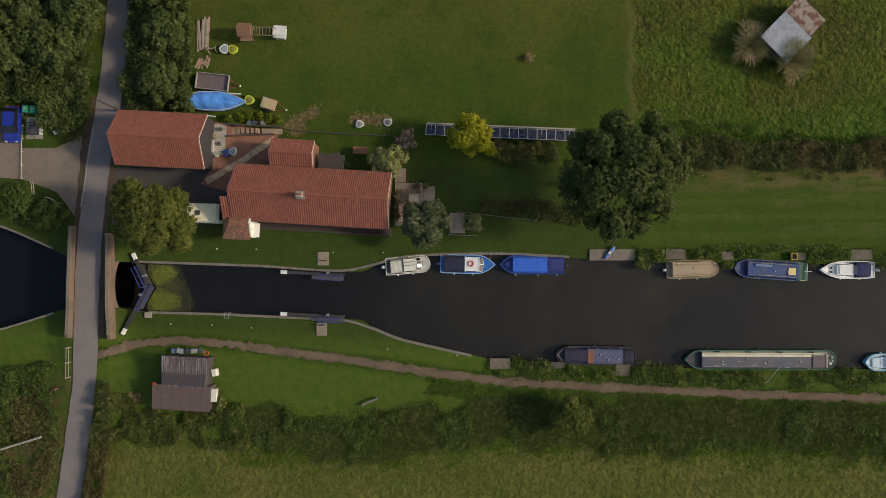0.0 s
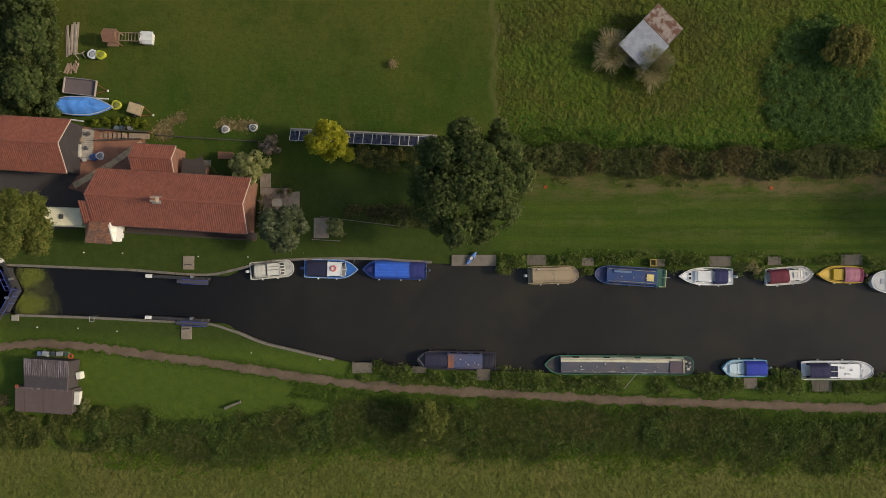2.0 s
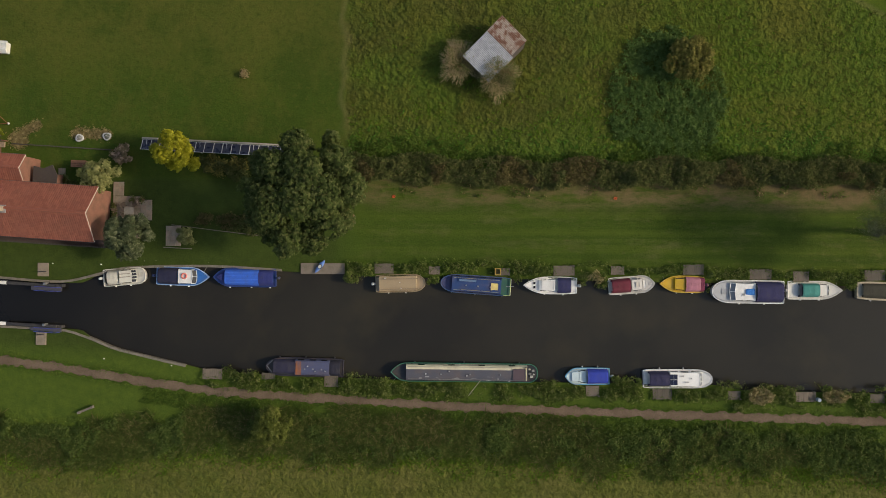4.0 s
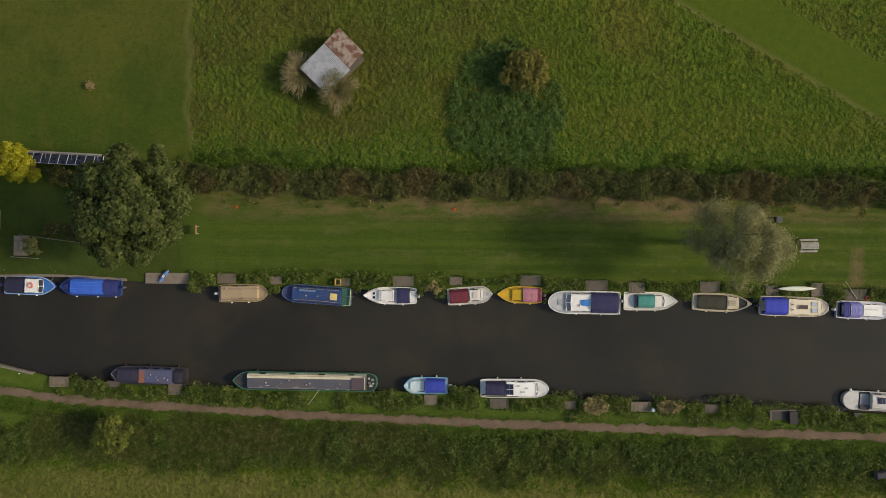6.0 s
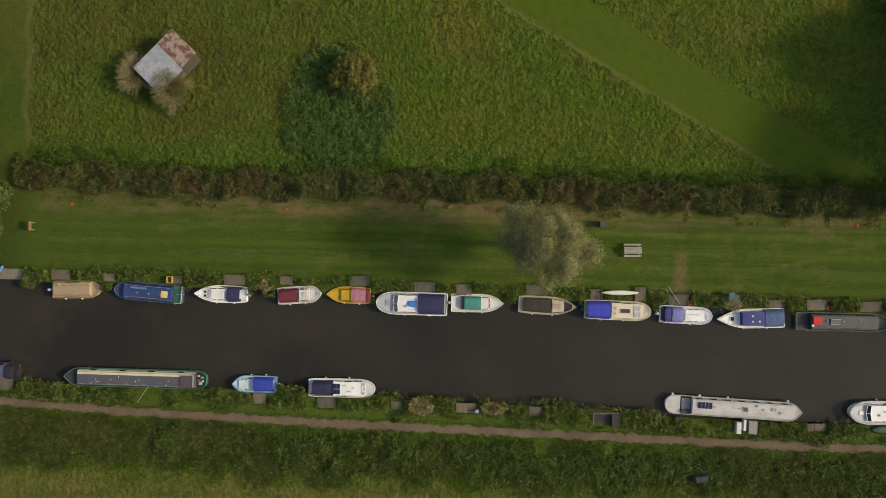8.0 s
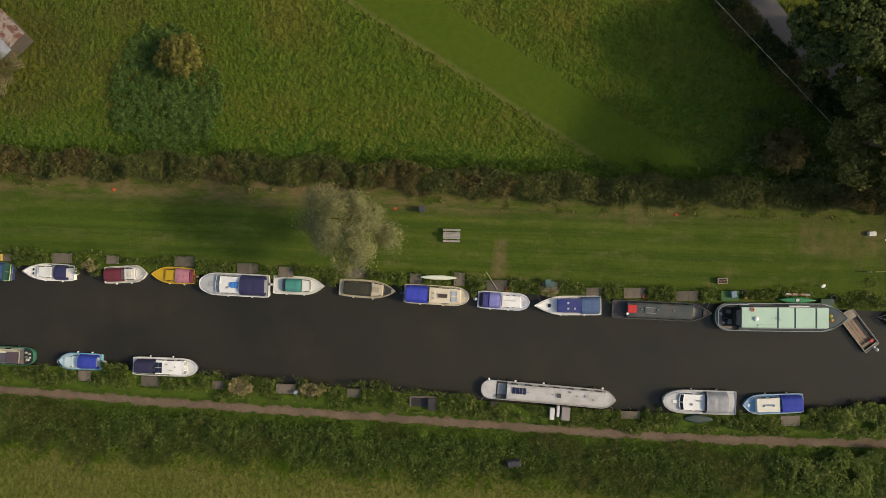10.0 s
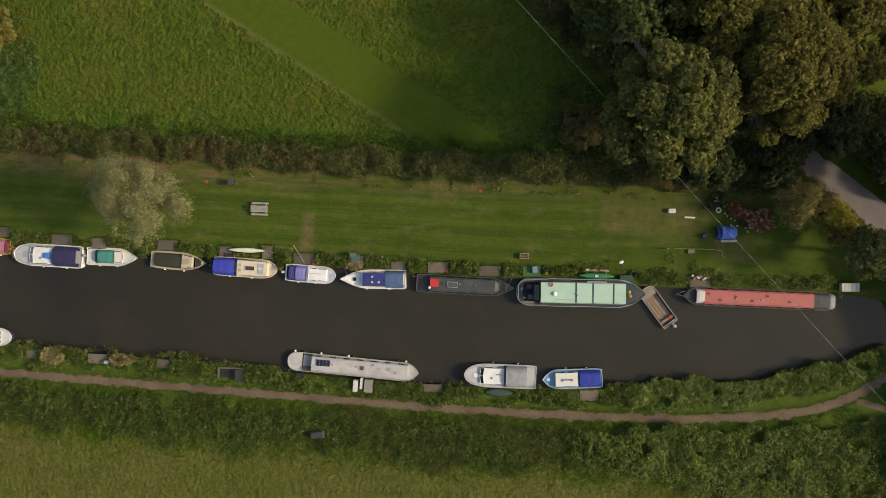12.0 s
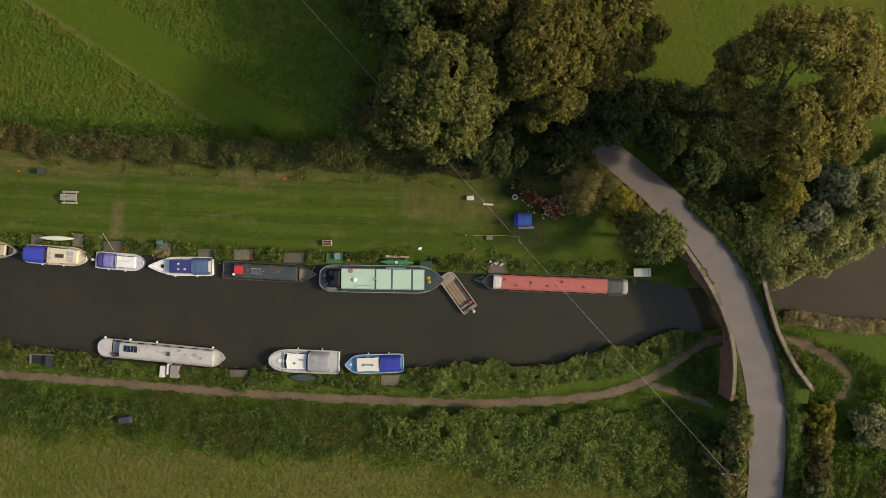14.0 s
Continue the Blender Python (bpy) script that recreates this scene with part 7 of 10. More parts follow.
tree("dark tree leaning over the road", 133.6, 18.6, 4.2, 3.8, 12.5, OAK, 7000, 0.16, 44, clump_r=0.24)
tree("dark green tree overhanging the road", 148.2, 14.6, 3.8, 3.4, 7.5, SHADED_LEAVES, 6000, 0.17, 40, clump_r=0.25)
tree("dark tree leaning over the road", 143.2, 11.2, 3.3, 3.2, 6.0, SHADED_LEAVES, 5200, 0.16, 36, clump_r=0.25)
tree("dark tree leaning over the road", 146.4, 16.8, 3.8, 3.6, 7.5, SHADED_LEAVES, 6000, 0.16, 40, clump_r=0.25)
tree("dark tree beside the road, shade put into its leaves", 153.2, 12.6, 3.0, 3.0, 5.5, SHADED_LEAVES, 4200, 0.16, 34, clump_r=0.25)
tree("dark green bush in the road corner", 157.8, 9.6, 2.6, 2.4, 4.0, OAK, 3600, 0.15, 30, 0.1, "shrub")
tree("great brown-olive autumn tree beyond the road", 162.8, 15.2, 8.1, 8.3, 21.5, RUST, 30000, 0.17, 150, clump_r=0.15, gap=0.08)
tree("rusty brown bush at the road's edge", 146.2, 7.0, 3.1, 2.6, 5.6, THICKET_PALE, 4600, 0.11, 44, 0.1, "shrub", gap=0.16, fluff=1.8)
tree("yellowing bush at the road's edge", 149.4, 5.6, 2.1, 2.0, 4.4, YELLOWING, 3400, 0.12, 30, 0.1, "shrub", gap=0.1, fluff=1.5)
tree("rusty bush between road and bank", 150.6, 4.4, 2.0, 1.8, 3.2, TWIGGY, 2600, 0.12, 26, 0.1, "shrub")
tree("dark tree beside the shaded road", 128.9, 29.6, 3.4, 3.4, 8.5, SHADED_LEAVES, 4800, 0.16, 36, clump_r=0.25)
tree("dark tree over the shaded road", 133.2, 25.4, 4.2, 3.8, 9.5, OAK, 6500, 0.18, 44, clump_r=0.24)
tree("olive bush at the end of the parapet", 152.4, 2.1, 3.4, 2.6, 8.8, OLIVE, 5800, 0.13, 40, 0.1, "shrub", gap=0.1)
tree("rusty dark shrub under the trees", 123.8, 14.0, 2.6, 2.2, 3.0, HEDGE_RUST, 3200, 0.13, 30, 0.1, "shrub")
for y, m in ((-16.6, OLIVE), (-18.6, THICKET_PALE), (-20.8, OLIVE), (-23.0, THICKET_PALE), (-25.4, OLIVE), (-28.0, OLIVE)):
    tree("olive green bush on the road bank", 162.8 - 0.02 * (y + 20), y, 1.6, 1.6, 2.8, m, 2400, 0.12, 26, 0.05, "shrub")
tree("yellowing willow over the water", 166.0, 7.1, 2.2, 2.2, 6.4, YELLOWING, 3800, 0.13, 34, 0.1, "shrub")
tree("light green bush at the parapet end", 164.2, 4.6, 1.6, 1.7, 3.6, WEEDS, 2000, 0.12, 24, 0.1, "shrub")
tree("olive green bush round the power pole", 160.6, -20.3, 1.4, 1.4, 3.4, HEDGE, 1500, 0.12, 20, 0.05, "shrub")
tree("pale green willow bush over the water", 175.6, 7.2, 2.8, 2.4, 4.4, WILLOW, 3600, 0.13, 30, 0.1, "shrub")
tree("grey-green willow bush over the water", 169.6, 5.0, 2.0, 1.9, 3.8, GREY_WILLOW, 2600, 0.12, 28, 0.1, "shrub")
tree("grey-green willow bush over the water", 171.8, 8.5, 2.2, 2.2, 4.4, GREY_WILLOW, 3000, 0.13, 28, 0.1, "shrub")
tree("golden bush behind the far parapet", 172.0, -15.7, 1.5, 1.9, 2.6, YELLOWING, 1800, 0.12, 22, 0.05, "shrub")
for y, m in ((-18.3, RUST), (-20.9, HEDGE_RUST), (-23.3, OLIVE), (-25.8, HEDGE_RUST)):
    tree("rusty bush beyond the road", 171.7, y, 1.5, 1.6, 2.8, m, 2000, 0.12, 22, 0.05, "shrub")
tree("silvery bush beyond the road", 176.6, -16.4, 2.0, 2.4, 3.2, SILVER, 3500, 0.12, 30, 0.05, "shrub")
n = 1900
y = -1.6 + 7.8 * RNG.random(n)
p = np.c_[np.interp(y, [-1.6, 1.4, 4.0, 6.2], [164.95, 164.6, 164.3, 163.9]) + RNG.normal(size=n) * np.interp(y, [-1.6, 2, 6], [0.35, 0.8, 1.0]), y, np.zeros(n)]
p[:, 2] = road_height(p[:, 0], p[:, 1]) + 0.75
bushy("ivy", "leafy ivy and elder over the end of the parapet", "climber", p, 0.9, 0.12, OLIVE, 0.9, 48)
for x, y, r in ((-46.9, 5.4, 2.3), (-43.1, 3.9, 1.75)):
    tree("rounded green bush beside the lane", x, y, r * 1.1, r * 0.9, 2.4, BRAMBLE, 2600, 0.11, 28, 0.05, "shrub")
for i, (x, y, r, h) in enumerate(((-42.0, 22.4, 3.2, 4.6), (-39.4, 25.5, 3.0, 4.8), (-47.5, 25.0, 4.4, 5.6), (-48.4, 21.4, 3.0, 4.6), (-30.2, 23.8, 2.6, 4.0), (-30.8, 18.4, 2.3, 3.8), (-30.5, 28.5, 3.0, 4.4))):
    tree("dark green tree of the lane-side wood", x, y, r, r, h, OAK, 5200, 0.18, 40, clump_r=0.26)
# small plants in the garden
twiggy("straw coloured sapling on the house lawn", 9.4, 21.0, 0.5, 0.6, STRAWY, 160, 200)
p = oval(900, 9.3, 4.6, 2.6, 0.9, 80)
bushy("shrub_border", "bare brown earth and dying plants in the bed", "bushes", p, 0.5, 0.085, HEDGE_RUST, 0.8, 80)
p = np.concatenate((oval(700, 6.6, 10.6, 1.3, 1.2, 81), oval(500, 9.4, 10.9, 1.5, 0.8, 82)))
bushy("shrub_border", "tangled brown-green shrubs below the solar panels", "bushes", p, 1.3, 0.10, RUST, 0.9, 81)
p = np.concatenate((oval(260, -11.0, 9.2, 0.6, 0.6, 83), oval(200, -9.9, 8.6, 0.7, 0.3, 84)))
bushy("shrub_border", "pale plants beside the lean-to", "bushes", p, 0.7, 0.08, OLIVE, 0.6, 83)
p = strewn(2600, 22, 140, lambda x: hx(x) - 2.6, lambda x: hx(x) - 1.2, 0.62, 0.9, 85)
green = RNG.random(len(p)) < 0.85
bushy("edge_weeds", "tufts of weeds at the foot of the hedge", "weeds", p[green], 0.4, 0.085, WEEDS, 0.8, 85)
bushy("edge_weeds", "dry stalks at the foot of the hedge", "weeds", p[~green], 0.4, 0.085, STRAWY, 0.8, 86)
p = np.concatenate((oval(1700, -42.0, 14.6, 2.9, 1.7, 87), oval(700, -39.9, 15.6, 1.4, 1.8, 88)))
p = p[(from_line(LANE, p[:, 0], p[:, 1]) > 1.6) & (p[:, 1] > 11.9 + (p[:, 0] + 43) * 0.66) & (p[:, 0] > -43.5)]
bushy("bramble_thicket", "dark brambles spilling to the yard's edge", "bushes", p, 1.8, 0.12, OAK, 1.4, 87)
p = oval(500, -41.6, 12.9, 2.3, 0.7, 89)
bushy("dead_leaves", "brown fallen leaves along the edge of the yard", "leaves", p[p[:, 1] < 12.6 + (p[:, 0] + 42) * 0.66], 0.12, 0.08, HEDGE_RUST, 0.8, 89)
tree("small green bush beside the lock shed", -24.5, -16.6, 0.8, 0.9, 1.3, OLIVE, 900, 0.09, 14, 0.05, "shrub")
p = oval(240, -33.8, -16.2, 0.7, 0.6, 92)
bushy("brush_pile", "pile of cut orange-brown brushwood", "brushwood", p, 0.4, 0.10, STRAWY, 0.5, 92)
p = np.concatenate((oval(900, 10.6, 4.0, 2.6, 0.8, 93), oval(700, 13.5, 3.6, 1.6, 1.0, 94)))
bushy("shrub_border", "dark shrubs in the bed below the oak", "bushes", p, 0.9, 0.10, HEDGE, 0.9, 93)
p = np.concatenate((oval(90, 134.3, 0.3, 0.8, 0.7, 95), oval(420, 133.6, -1.3, 1.6, 0.6, 96), oval(200, 136.9, -0.6, 0.5, 1.4, 97), oval(420, 138.4, -0.9, 1.2, 0.6, 98)))
bushy("bank_weeds", "flowering weeds and potted plants by the moored boats", "weeds", p, 0.35, 0.08, HIGH, 0.6, 95)
trail = np.repeat(np.concatenate([smooth_line(l, 0.2) for l in ([(-17.6, 13.2), (-16.3, 14.4), (-15.2, 15.1), (-13.2, 15.6)], [(-17.2, 12.9), (-15.6, 13.3), (-14.8, 14.0)], [(-10.6, 14.2), (-8.2, 14.6), (-5.2, 14.1)])]), 30, axis=0)
trail = trail + RNG.normal(size=trail.shape) * 0.3
single("dry_grass", tufts("dry_grass", np.c_[trail, ground_z(trail[:, 0], trail[:, 1])], 0.09, 0.8, 0.05), STRAWY, "trodden straw coloured grass above the garden steps", "grass", kind="stuff")
p = strewn(9000, -24, 150, lambda x: top_edge(x) - 6.4, lambda x: top_edge(x) - 3.2, 0.15, 1.6, 100, rag=1.5)
p = p[RNG.random(len(p)) < np.clip((p[:, 1] - top_edge(p[:, 0]) + 6.8) / 2.6, 0, 1)]
single("field_edge_grass", tufts("field_edge_grass", p, 0.3, 0.7, 0.06), FIELD, "longer green grass along the edge of the field", "grass", kind="stuff")

# ---- houses, barns and sheds ----
PANTILE = Nodes("clay_pantiles")
_r = PANTILE.add("ShaderNodeNewGeometry").outputs["Random Per Island"]
_c = PANTILE.mix(PANTILE.map(_r, 0, 1), (0.200, 0.058, 0.036), (0.262, 0.086, 0.052))
_c = PANTILE.mix(PANTILE.map(PANTILE.noise(0.7, 4), 0.45, 0.75, 0, 0.40), _c, (0.145, 0.058, 0.038))
PANTILE = PANTILE.finish(_c, 0.8)
RED_WALL, RENDER_W = STONE((0.22, 0.10, 0.07)), STONE((0.62, 0.60, 0.55))
PLAIN_TILE = surface("plain_tiles", (0.24, 0.10, 0.055), 0.85, dirt=0.5, grain=5, relief=0.03, stain=(0.12, 0.11, 0.09))


OLD_TILE = Nodes("patched_plain_tiles")
_r = OLD_TILE.add("ShaderNodeNewGeometry").outputs["Random Per Island"]
_c = OLD_TILE.mix(OLD_TILE.map(_r, 0, 1), (0.15, 0.065, 0.04), (0.32, 0.14, 0.075))
_c = OLD_TILE.mix(OLD_TILE.map(OLD_TILE.noise(1.2, 4), 0.4, 0.62, 0, 0.8), _c, (0.10, 0.075, 0.06))
OLD_TILE = OLD_TILE.finish(_c, 0.85)


def tiled_slope(parent, x0, x1, ye, ze, yr, zr, skew0=0.0, skew1=0.0, cols=None, courses=None, rib=0.05, clay=None):
    """One slope of pantiles: every tile a curved piece of its own, in lapped courses."""
    cols = cols or max(3, int(abs(x1 - x0) / 0.235))
    run = math.hypot(yr - ye, zr - ze)
    courses = courses or max(3, int(run / 0.34))
    verts, faces = [], []
    nx = np.array((0, -(zr - ze), yr - ye)) / run
    if nx[2] < 0:
        nx = -nx
    for j in range(courses):
        t0, t1 = j / courses, (j + 1.12) / courses
        for i in range(cols):
            base = len(verts)
            for t, lift in ((t0, 0.055), (min(1.0, t1), 0.012)):
                for s, h in ((0.0, 0.0), (0.3, rib), (0.58, rib * 0.95), (1.0, 0.0)):
                    a0, a1 = x0 + skew0 * t, x1 + skew1 * t
                    x = a0 + (a1 - a0) * (i + s * 1.04) / cols
                    p = np.array((x, ye + (yr - ye) * t, ze + (zr - ze) * t)) + nx * (lift + h)
                    verts.append(p)
            for k in range(3):
                faces.append((base + k, base + k + 1, base + 5 + k, base + 4 + k))
    me = arrays("roof_tiles", np.array(verts), np.array(faces))
    ob = part("roof_tiles", me, clay or PANTILE, parent)
    tagged(ob, "red clay pantiles in lapped courses", kind="stuff")
    bm = bmesh.new()
    for k in (0.0, -0.12):
        loft(bm, [[(x0, ye, ze + k), (x1, ye, ze + k)], [(x0 + skew0, yr, zr + k), (x1 + skew1, yr, zr + k)]], caps=False)
    part("roof_boarding", bm, WOOD((0.12, 0.09, 0.07)), parent)


def ridge(parent, x0, x1, y, z):
    me = mesh_of("ridge_tile", loft(bmesh.new(), [[(xx, -0.16, -0.05), (xx, -0.10, 0.07), (xx, 0, 0.11), (xx, 0.10, 0.07), (xx, 0.16, -0.05)] for xx in (0.0, 0.43)]))
    me.materials.append(PANTILE)
    n = int((x1 - x0) / 0.42)
    for i in range(n):
        o = part("ridge_tile", me, PANTILE, parent)
        o.matrix_basis = pose(x0 + (x1 - x0) * i / n, y + RNG.normal() * 0.008, z + 0.05 + RNG.normal() * 0.006)


def gabled(name, label, category, x, y, a, hl, hw, ze, zr, wall, over=0.25, eave=0.2, openings=()):
    """A house with gables at its two ends under two slopes of pantiles."""
    h = thing(name, label, category, pose(x, y, 0, 0, 0, a))
    w = hw - eave
    pr = [(-w, -0.3), (-w, ze), (0, zr - 0.10), (w, ze), (w, -0.3)]
    for s in (-1, 1):
        rows = [[(s * (hl - over), py, pz) for py, pz in pr], [(s * (hl - over - 0.3), py, pz) for py, pz in pr]]
        part("gable_wall", loft(bmesh.new(), rows), wall, h)
        part("side_wall", block(-hl + over + 0.3, hl - over - 0.3, s * w - (0.3 if s > 0 else 0), s * w + (0.3 if s < 0 else 0), -0.3, ze), wall, h)
        part("verge_board", rod((s * hl, -hw, ze - 0.05), (s * hl, 0, zr + 0.02), (s * hl, hw, ze - 0.05), r=0.055, sides=4), GEL((0.5, 0.44, 0.38)), h)
        part("gutter", rod((-hl, s * (hw + 0.05), ze - 0.03), (hl, s * (hw + 0.05), ze - 0.03), r=0.05), GEL((0.06, 0.05, 0.05)), h)
        tiled_slope(h, -hl, hl, s * hw, ze, 0.0, zr)
    ridge(h, -hl, hl, 0, zr)
    for ox, side, width, z0, z1 in openings:
        yy = side * w
        win = part("window", block(ox - width / 2, ox + width / 2, yy - 0.04, yy + 0.04, z0, z1), GEL(WHITE), h)
        part("pane", block(ox - width / 2 + 0.07, ox + width / 2 - 0.07, yy - 0.05, yy + 0.05, z0 + 0.07, z1 - 0.07), GLASS, win)
    return h


house = gabled("house", "long red pantiled lock cottage with a small chimney", "house", -13.8, 5.55, -3.6, 8.3, 2.95, 3.45, 5.7, RED_WALL, openings=((-4.5, -1, 1.2, 1.0, 2.2), (-1.5, -1, 1.2, 1.0, 2.2), (2.0, -1, 1.0, 0.1, 2.1), (5.5, -1, 1.2, 1.0, 2.2), (4.5, 1, 1.0, 1.0, 2.2)))
c = part("chimney", block(-1.0, -0.35, -0.42, 0.15, 5.0, 6.6, bevel=0.02), STONE((0.33, 0.27, 0.21)), house, "stone chimney stack with capped pots")
for dx in (-0.82, -0.52):
    bm = bmesh.new()
    bmesh.ops.create_cone(bm, cap_ends=True, segments=12, radius1=0.12, radius2=0.09, depth=0.3, matrix=Matrix.Translation((dx, -0.13, 6.72)))
    part("chimney_pot", bm, PLAIN_TILE, c)
part("flashing", block(-1.12, -0.22, -0.55, 0.28, 5.55, 5.72), surface("lead", (0.22, 0.22, 0.23), 0.6), c)
tiled_slope(house, -9.3, -8.25, -2.95, 3.4, -0.65, 5.05)
part("low_gable_wall", block(-9.1, -8.1, -2.7, -0.7, -0.3, 3.4), RED_WALL, house)
annexe = gabled("annexe", "small red pantiled rear annexe joined to the cottage", "house", -15.95, 10.1, -3.6, 2.3, 1.5, 3.1, 4.1, RED_WALL, over=0.15, eave=0.12)
part("valley_flashing", block(-2.3, 2.3, -1.68, -1.5, 3.05, 3.2), surface("lead", (0.22, 0.22, 0.23), 0.6), annexe, "grey lead valley flashing")

porch = thing("porch", "old hipped porch with patched orange tiles and white gable", "porch", pose(-21.75, 3.0, 0, 0, 0, -3.6))
part("wall", block(-1.3, 1.3, -1.2, 1.2, -0.3, 2.8), RENDER_W, porch)
tiled_slope(porch, -1.65, 1.35, -1.95, 2.75, 0.0, 3.9, 1.0, 0.0, cols=14, courses=12, rib=0.012, clay=OLD_TILE)
tiled_slope(porch, -1.65, 1.35, 1.95, 2.75, 0.0, 3.9, 1.0, 0.0, cols=14, courses=12, rib=0.012, clay=OLD_TILE)
part("hip", loft(bmesh.new(), [[(-1.65, -1.95, 2.76), (-1.65, 1.95, 2.76)], [(-0.65, -0.02, 3.92), (-0.65, 0.02, 3.92)]], caps=False), OLD_TILE, porch, "patched hip end")
part("ridge_bar", rod((-0.7, 0, 3.94), (1.35, 0, 3.94), r=0.09, sides=8), OLD_TILE, porch)
part("white_gable", loft(bmesh.new(), [[(1.36, -1.65, 1.2), (1.36, -1.65, 2.8), (1.36, 0, 3.9), (1.36, 1.65, 2.8), (1.36, 1.65, 1.2)], [(1.52, -1.65, 1.2), (1.52, -1.65, 2.8), (1.52, 0, 3.9), (1.52, 1.65, 2.8), (1.52, 1.65, 1.2)]]), GEL((0.8, 0.78, 0.72)), porch, "white boarded gable")
part("white_canopy", block(1.5, 2.15, -1.6, -0.1, 2.2, 2.3), GEL((0.76, 0.74, 0.68)), porch, "flat white door canopy")

gabled("barn", "red pantiled barn with a dark boarded gable", "barn", -30.1, 11.75, -3.3, 4.85, 2.9, 3.0, 5.1, WOOD((0.032, 0.026, 0.030)), over=0.15)

TARRED = surface("bitumen_felt", (0.094, 0.064, 0.057), 0.9, dirt=0.5, grain=4, stain=(0.13, 0.11, 0.10))


def sheet_roof(parent, x0, x1, y0, z0, y1, z1, material, ribs=0.11, name="roof", label=""):
    """Corrugated sheets, laid down the slope."""
    n = max(8, int(abs(x1 - x0) / ribs) * 2)
    rows = []
    for y, z in ((y0, z0), (y1, z1)):
        rows.append([(x0 + (x1 - x0) * i / n, y, z + (ribs * 0.2 if i % 2 else 0.0)) for i in range(n + 1)])
    bm = loft(bmesh.new(), rows, caps=False)
    bmesh.ops.solidify(bm, geom=bm.faces[:], thickness=0.012)
    return part(name, bm, material, parent, label)


def rust_material(name, a, b, bias):
    g = Nodes(name)
    g1 = g.noise(1.3, 5, 0.65, stretch=(4.5, 0.35, 1) if "zinc" in name else None)
    c = g.mix(g.map(g1, bias - 0.06, bias + 0.06), a, b)
    c = g.mix(g.map(g.noise(9, 4, stretch=(1, 1, 1)), 0.35, 0.7, 0, 0.5), c, shade(a, 0.6))
    return g.finish(c, 0.75, 0.1)


shed = thing("lock_shed", "tarred shed with a streaked metal roof and felt lean-to", "shed", pose(-27.7, -13.1, 0, 0, 0, -3.2))
part("body", block(-2.35, 2.35, -1.5, 1.5, -0.1, 2.3), WOOD((0.05, 0.04, 0.045)), shed)
sheet_roof(shed, -2.5, 2.45, -1.75, 2.05, 1.62, 2.55, rust_material("streaked_zinc", (0.082, 0.060, 0.062), (0.215, 0.185, 0.185), 0.54), 0.2, "roof", "dark metal roof with pale streaks")
part("lean_to", block(-3.3, 2.75, -4.1, -1.5, -0.1, 1.75), WOOD((0.06, 0.05, 0.05)), shed)
for i in range(6):
    part("felt_strip", loft(bmesh.new(), [[(-3.45 + 1.05 * i, -4.25, 1.72), (-2.42 + 1.05 * i, -4.25, 1.72), (-2.42 + 1.05 * i, -1.55, 2.02), (-3.45 + 1.05 * i, -1.55, 2.02)], [(-3.45 + 1.05 * i, -4.25, 1.78), (-2.42 + 1.05 * i, -4.25, 1.78), (-2.42 + 1.05 * i, -1.55, 2.08), (-3.45 + 1.05 * i, -1.55, 2.08)]]), TARRED, shed)
part("white_board", block(2.78, 3.35, -3.2, -1.8, 0.9, 1.5), GEL((0.66, 0.64, 0.58)), shed, "white board fixed to the lean-to")
single("water_tank", block(2.75, 3.3, -0.5, 0.3, 0, 0.9, bevel=0.06), GEL((0.68, 0.67, 0.6)), "white plastic tank beside the lock shed", "tank", pose(-28.0, -13.75, 0, 0, 0, 8))
for dx, dy, c, r in ((1.9, 1.8, (0.42, 0.06, 0.025), 0.24), (-3.3, -1.3, (0.35, 0.06, 0.03), 0.13)):
    single("lifebuoy", ring(-27.7 + dx, -13.1 + dy, 0.95 if dx > 0 else 2.2, r, 0.07), GEL(c), "orange lifebuoy hung at the lock shed", "lifebuoy", smooth=True)
for i, (dx, w, c) in enumerate(((-1.9, 0.5, (0.12, 0.16, 0.28)), (-1.2, 0.7, (0.3, 0.33, 0.36)), (-0.35, 0.6, (0.06, 0.07, 0.08)), (0.4, 0.7, (0.28, 0.29, 0.3)), (1.1, 0.45, (0.1, 0.15, 0.1)))):
    single("crate", block(-w / 2, w / 2, -0.25, 0.25, 0, 0.5 + 0.1 * (i % 2), bevel=0.03), GEL(c), "storage crate against the lock shed wall", "crate", pose(-27.7 + dx, -11.1, 0, 0, 0, RNG.normal() * 8))

tin = thing("tin_shed", "old tin shed with half galvanised half rusted roof", "shed", pose(37.2, 23.2, 0, 0, 0, 45.5))
part("body", block(-2.7, 2.75, -1.85, 1.75, -0.1, 1.9), WOOD((0.07, 0.06, 0.05)), tin)
sheet_roof(tin, -3.0, 0.75, -2.05, 1.95, 1.95, 2.25, rust_material("galvanised_sheet", (0.27, 0.29, 0.32), (0.35, 0.37, 0.40), 0.5), 0.17, "roof", "pale galvanised corrugated sheets")
sheet_roof(tin, 0.78, 3.1, -1.8, 1.98, 1.98, 2.28, rust_material("rusted_sheet", (0.150, 0.066, 0.040), (0.34, 0.29, 0.25), 0.50), 0.17, "rusty_roof", "rust streaked corrugated sheets")

# ---- the lock ----
BLUE_PAINT, LOCK_STONE = STEEL((0.03, 0.055, 0.28)), STONE((0.185, 0.165, 0.135))
TAR = WOOD((0.03, 0.03, 0.034))


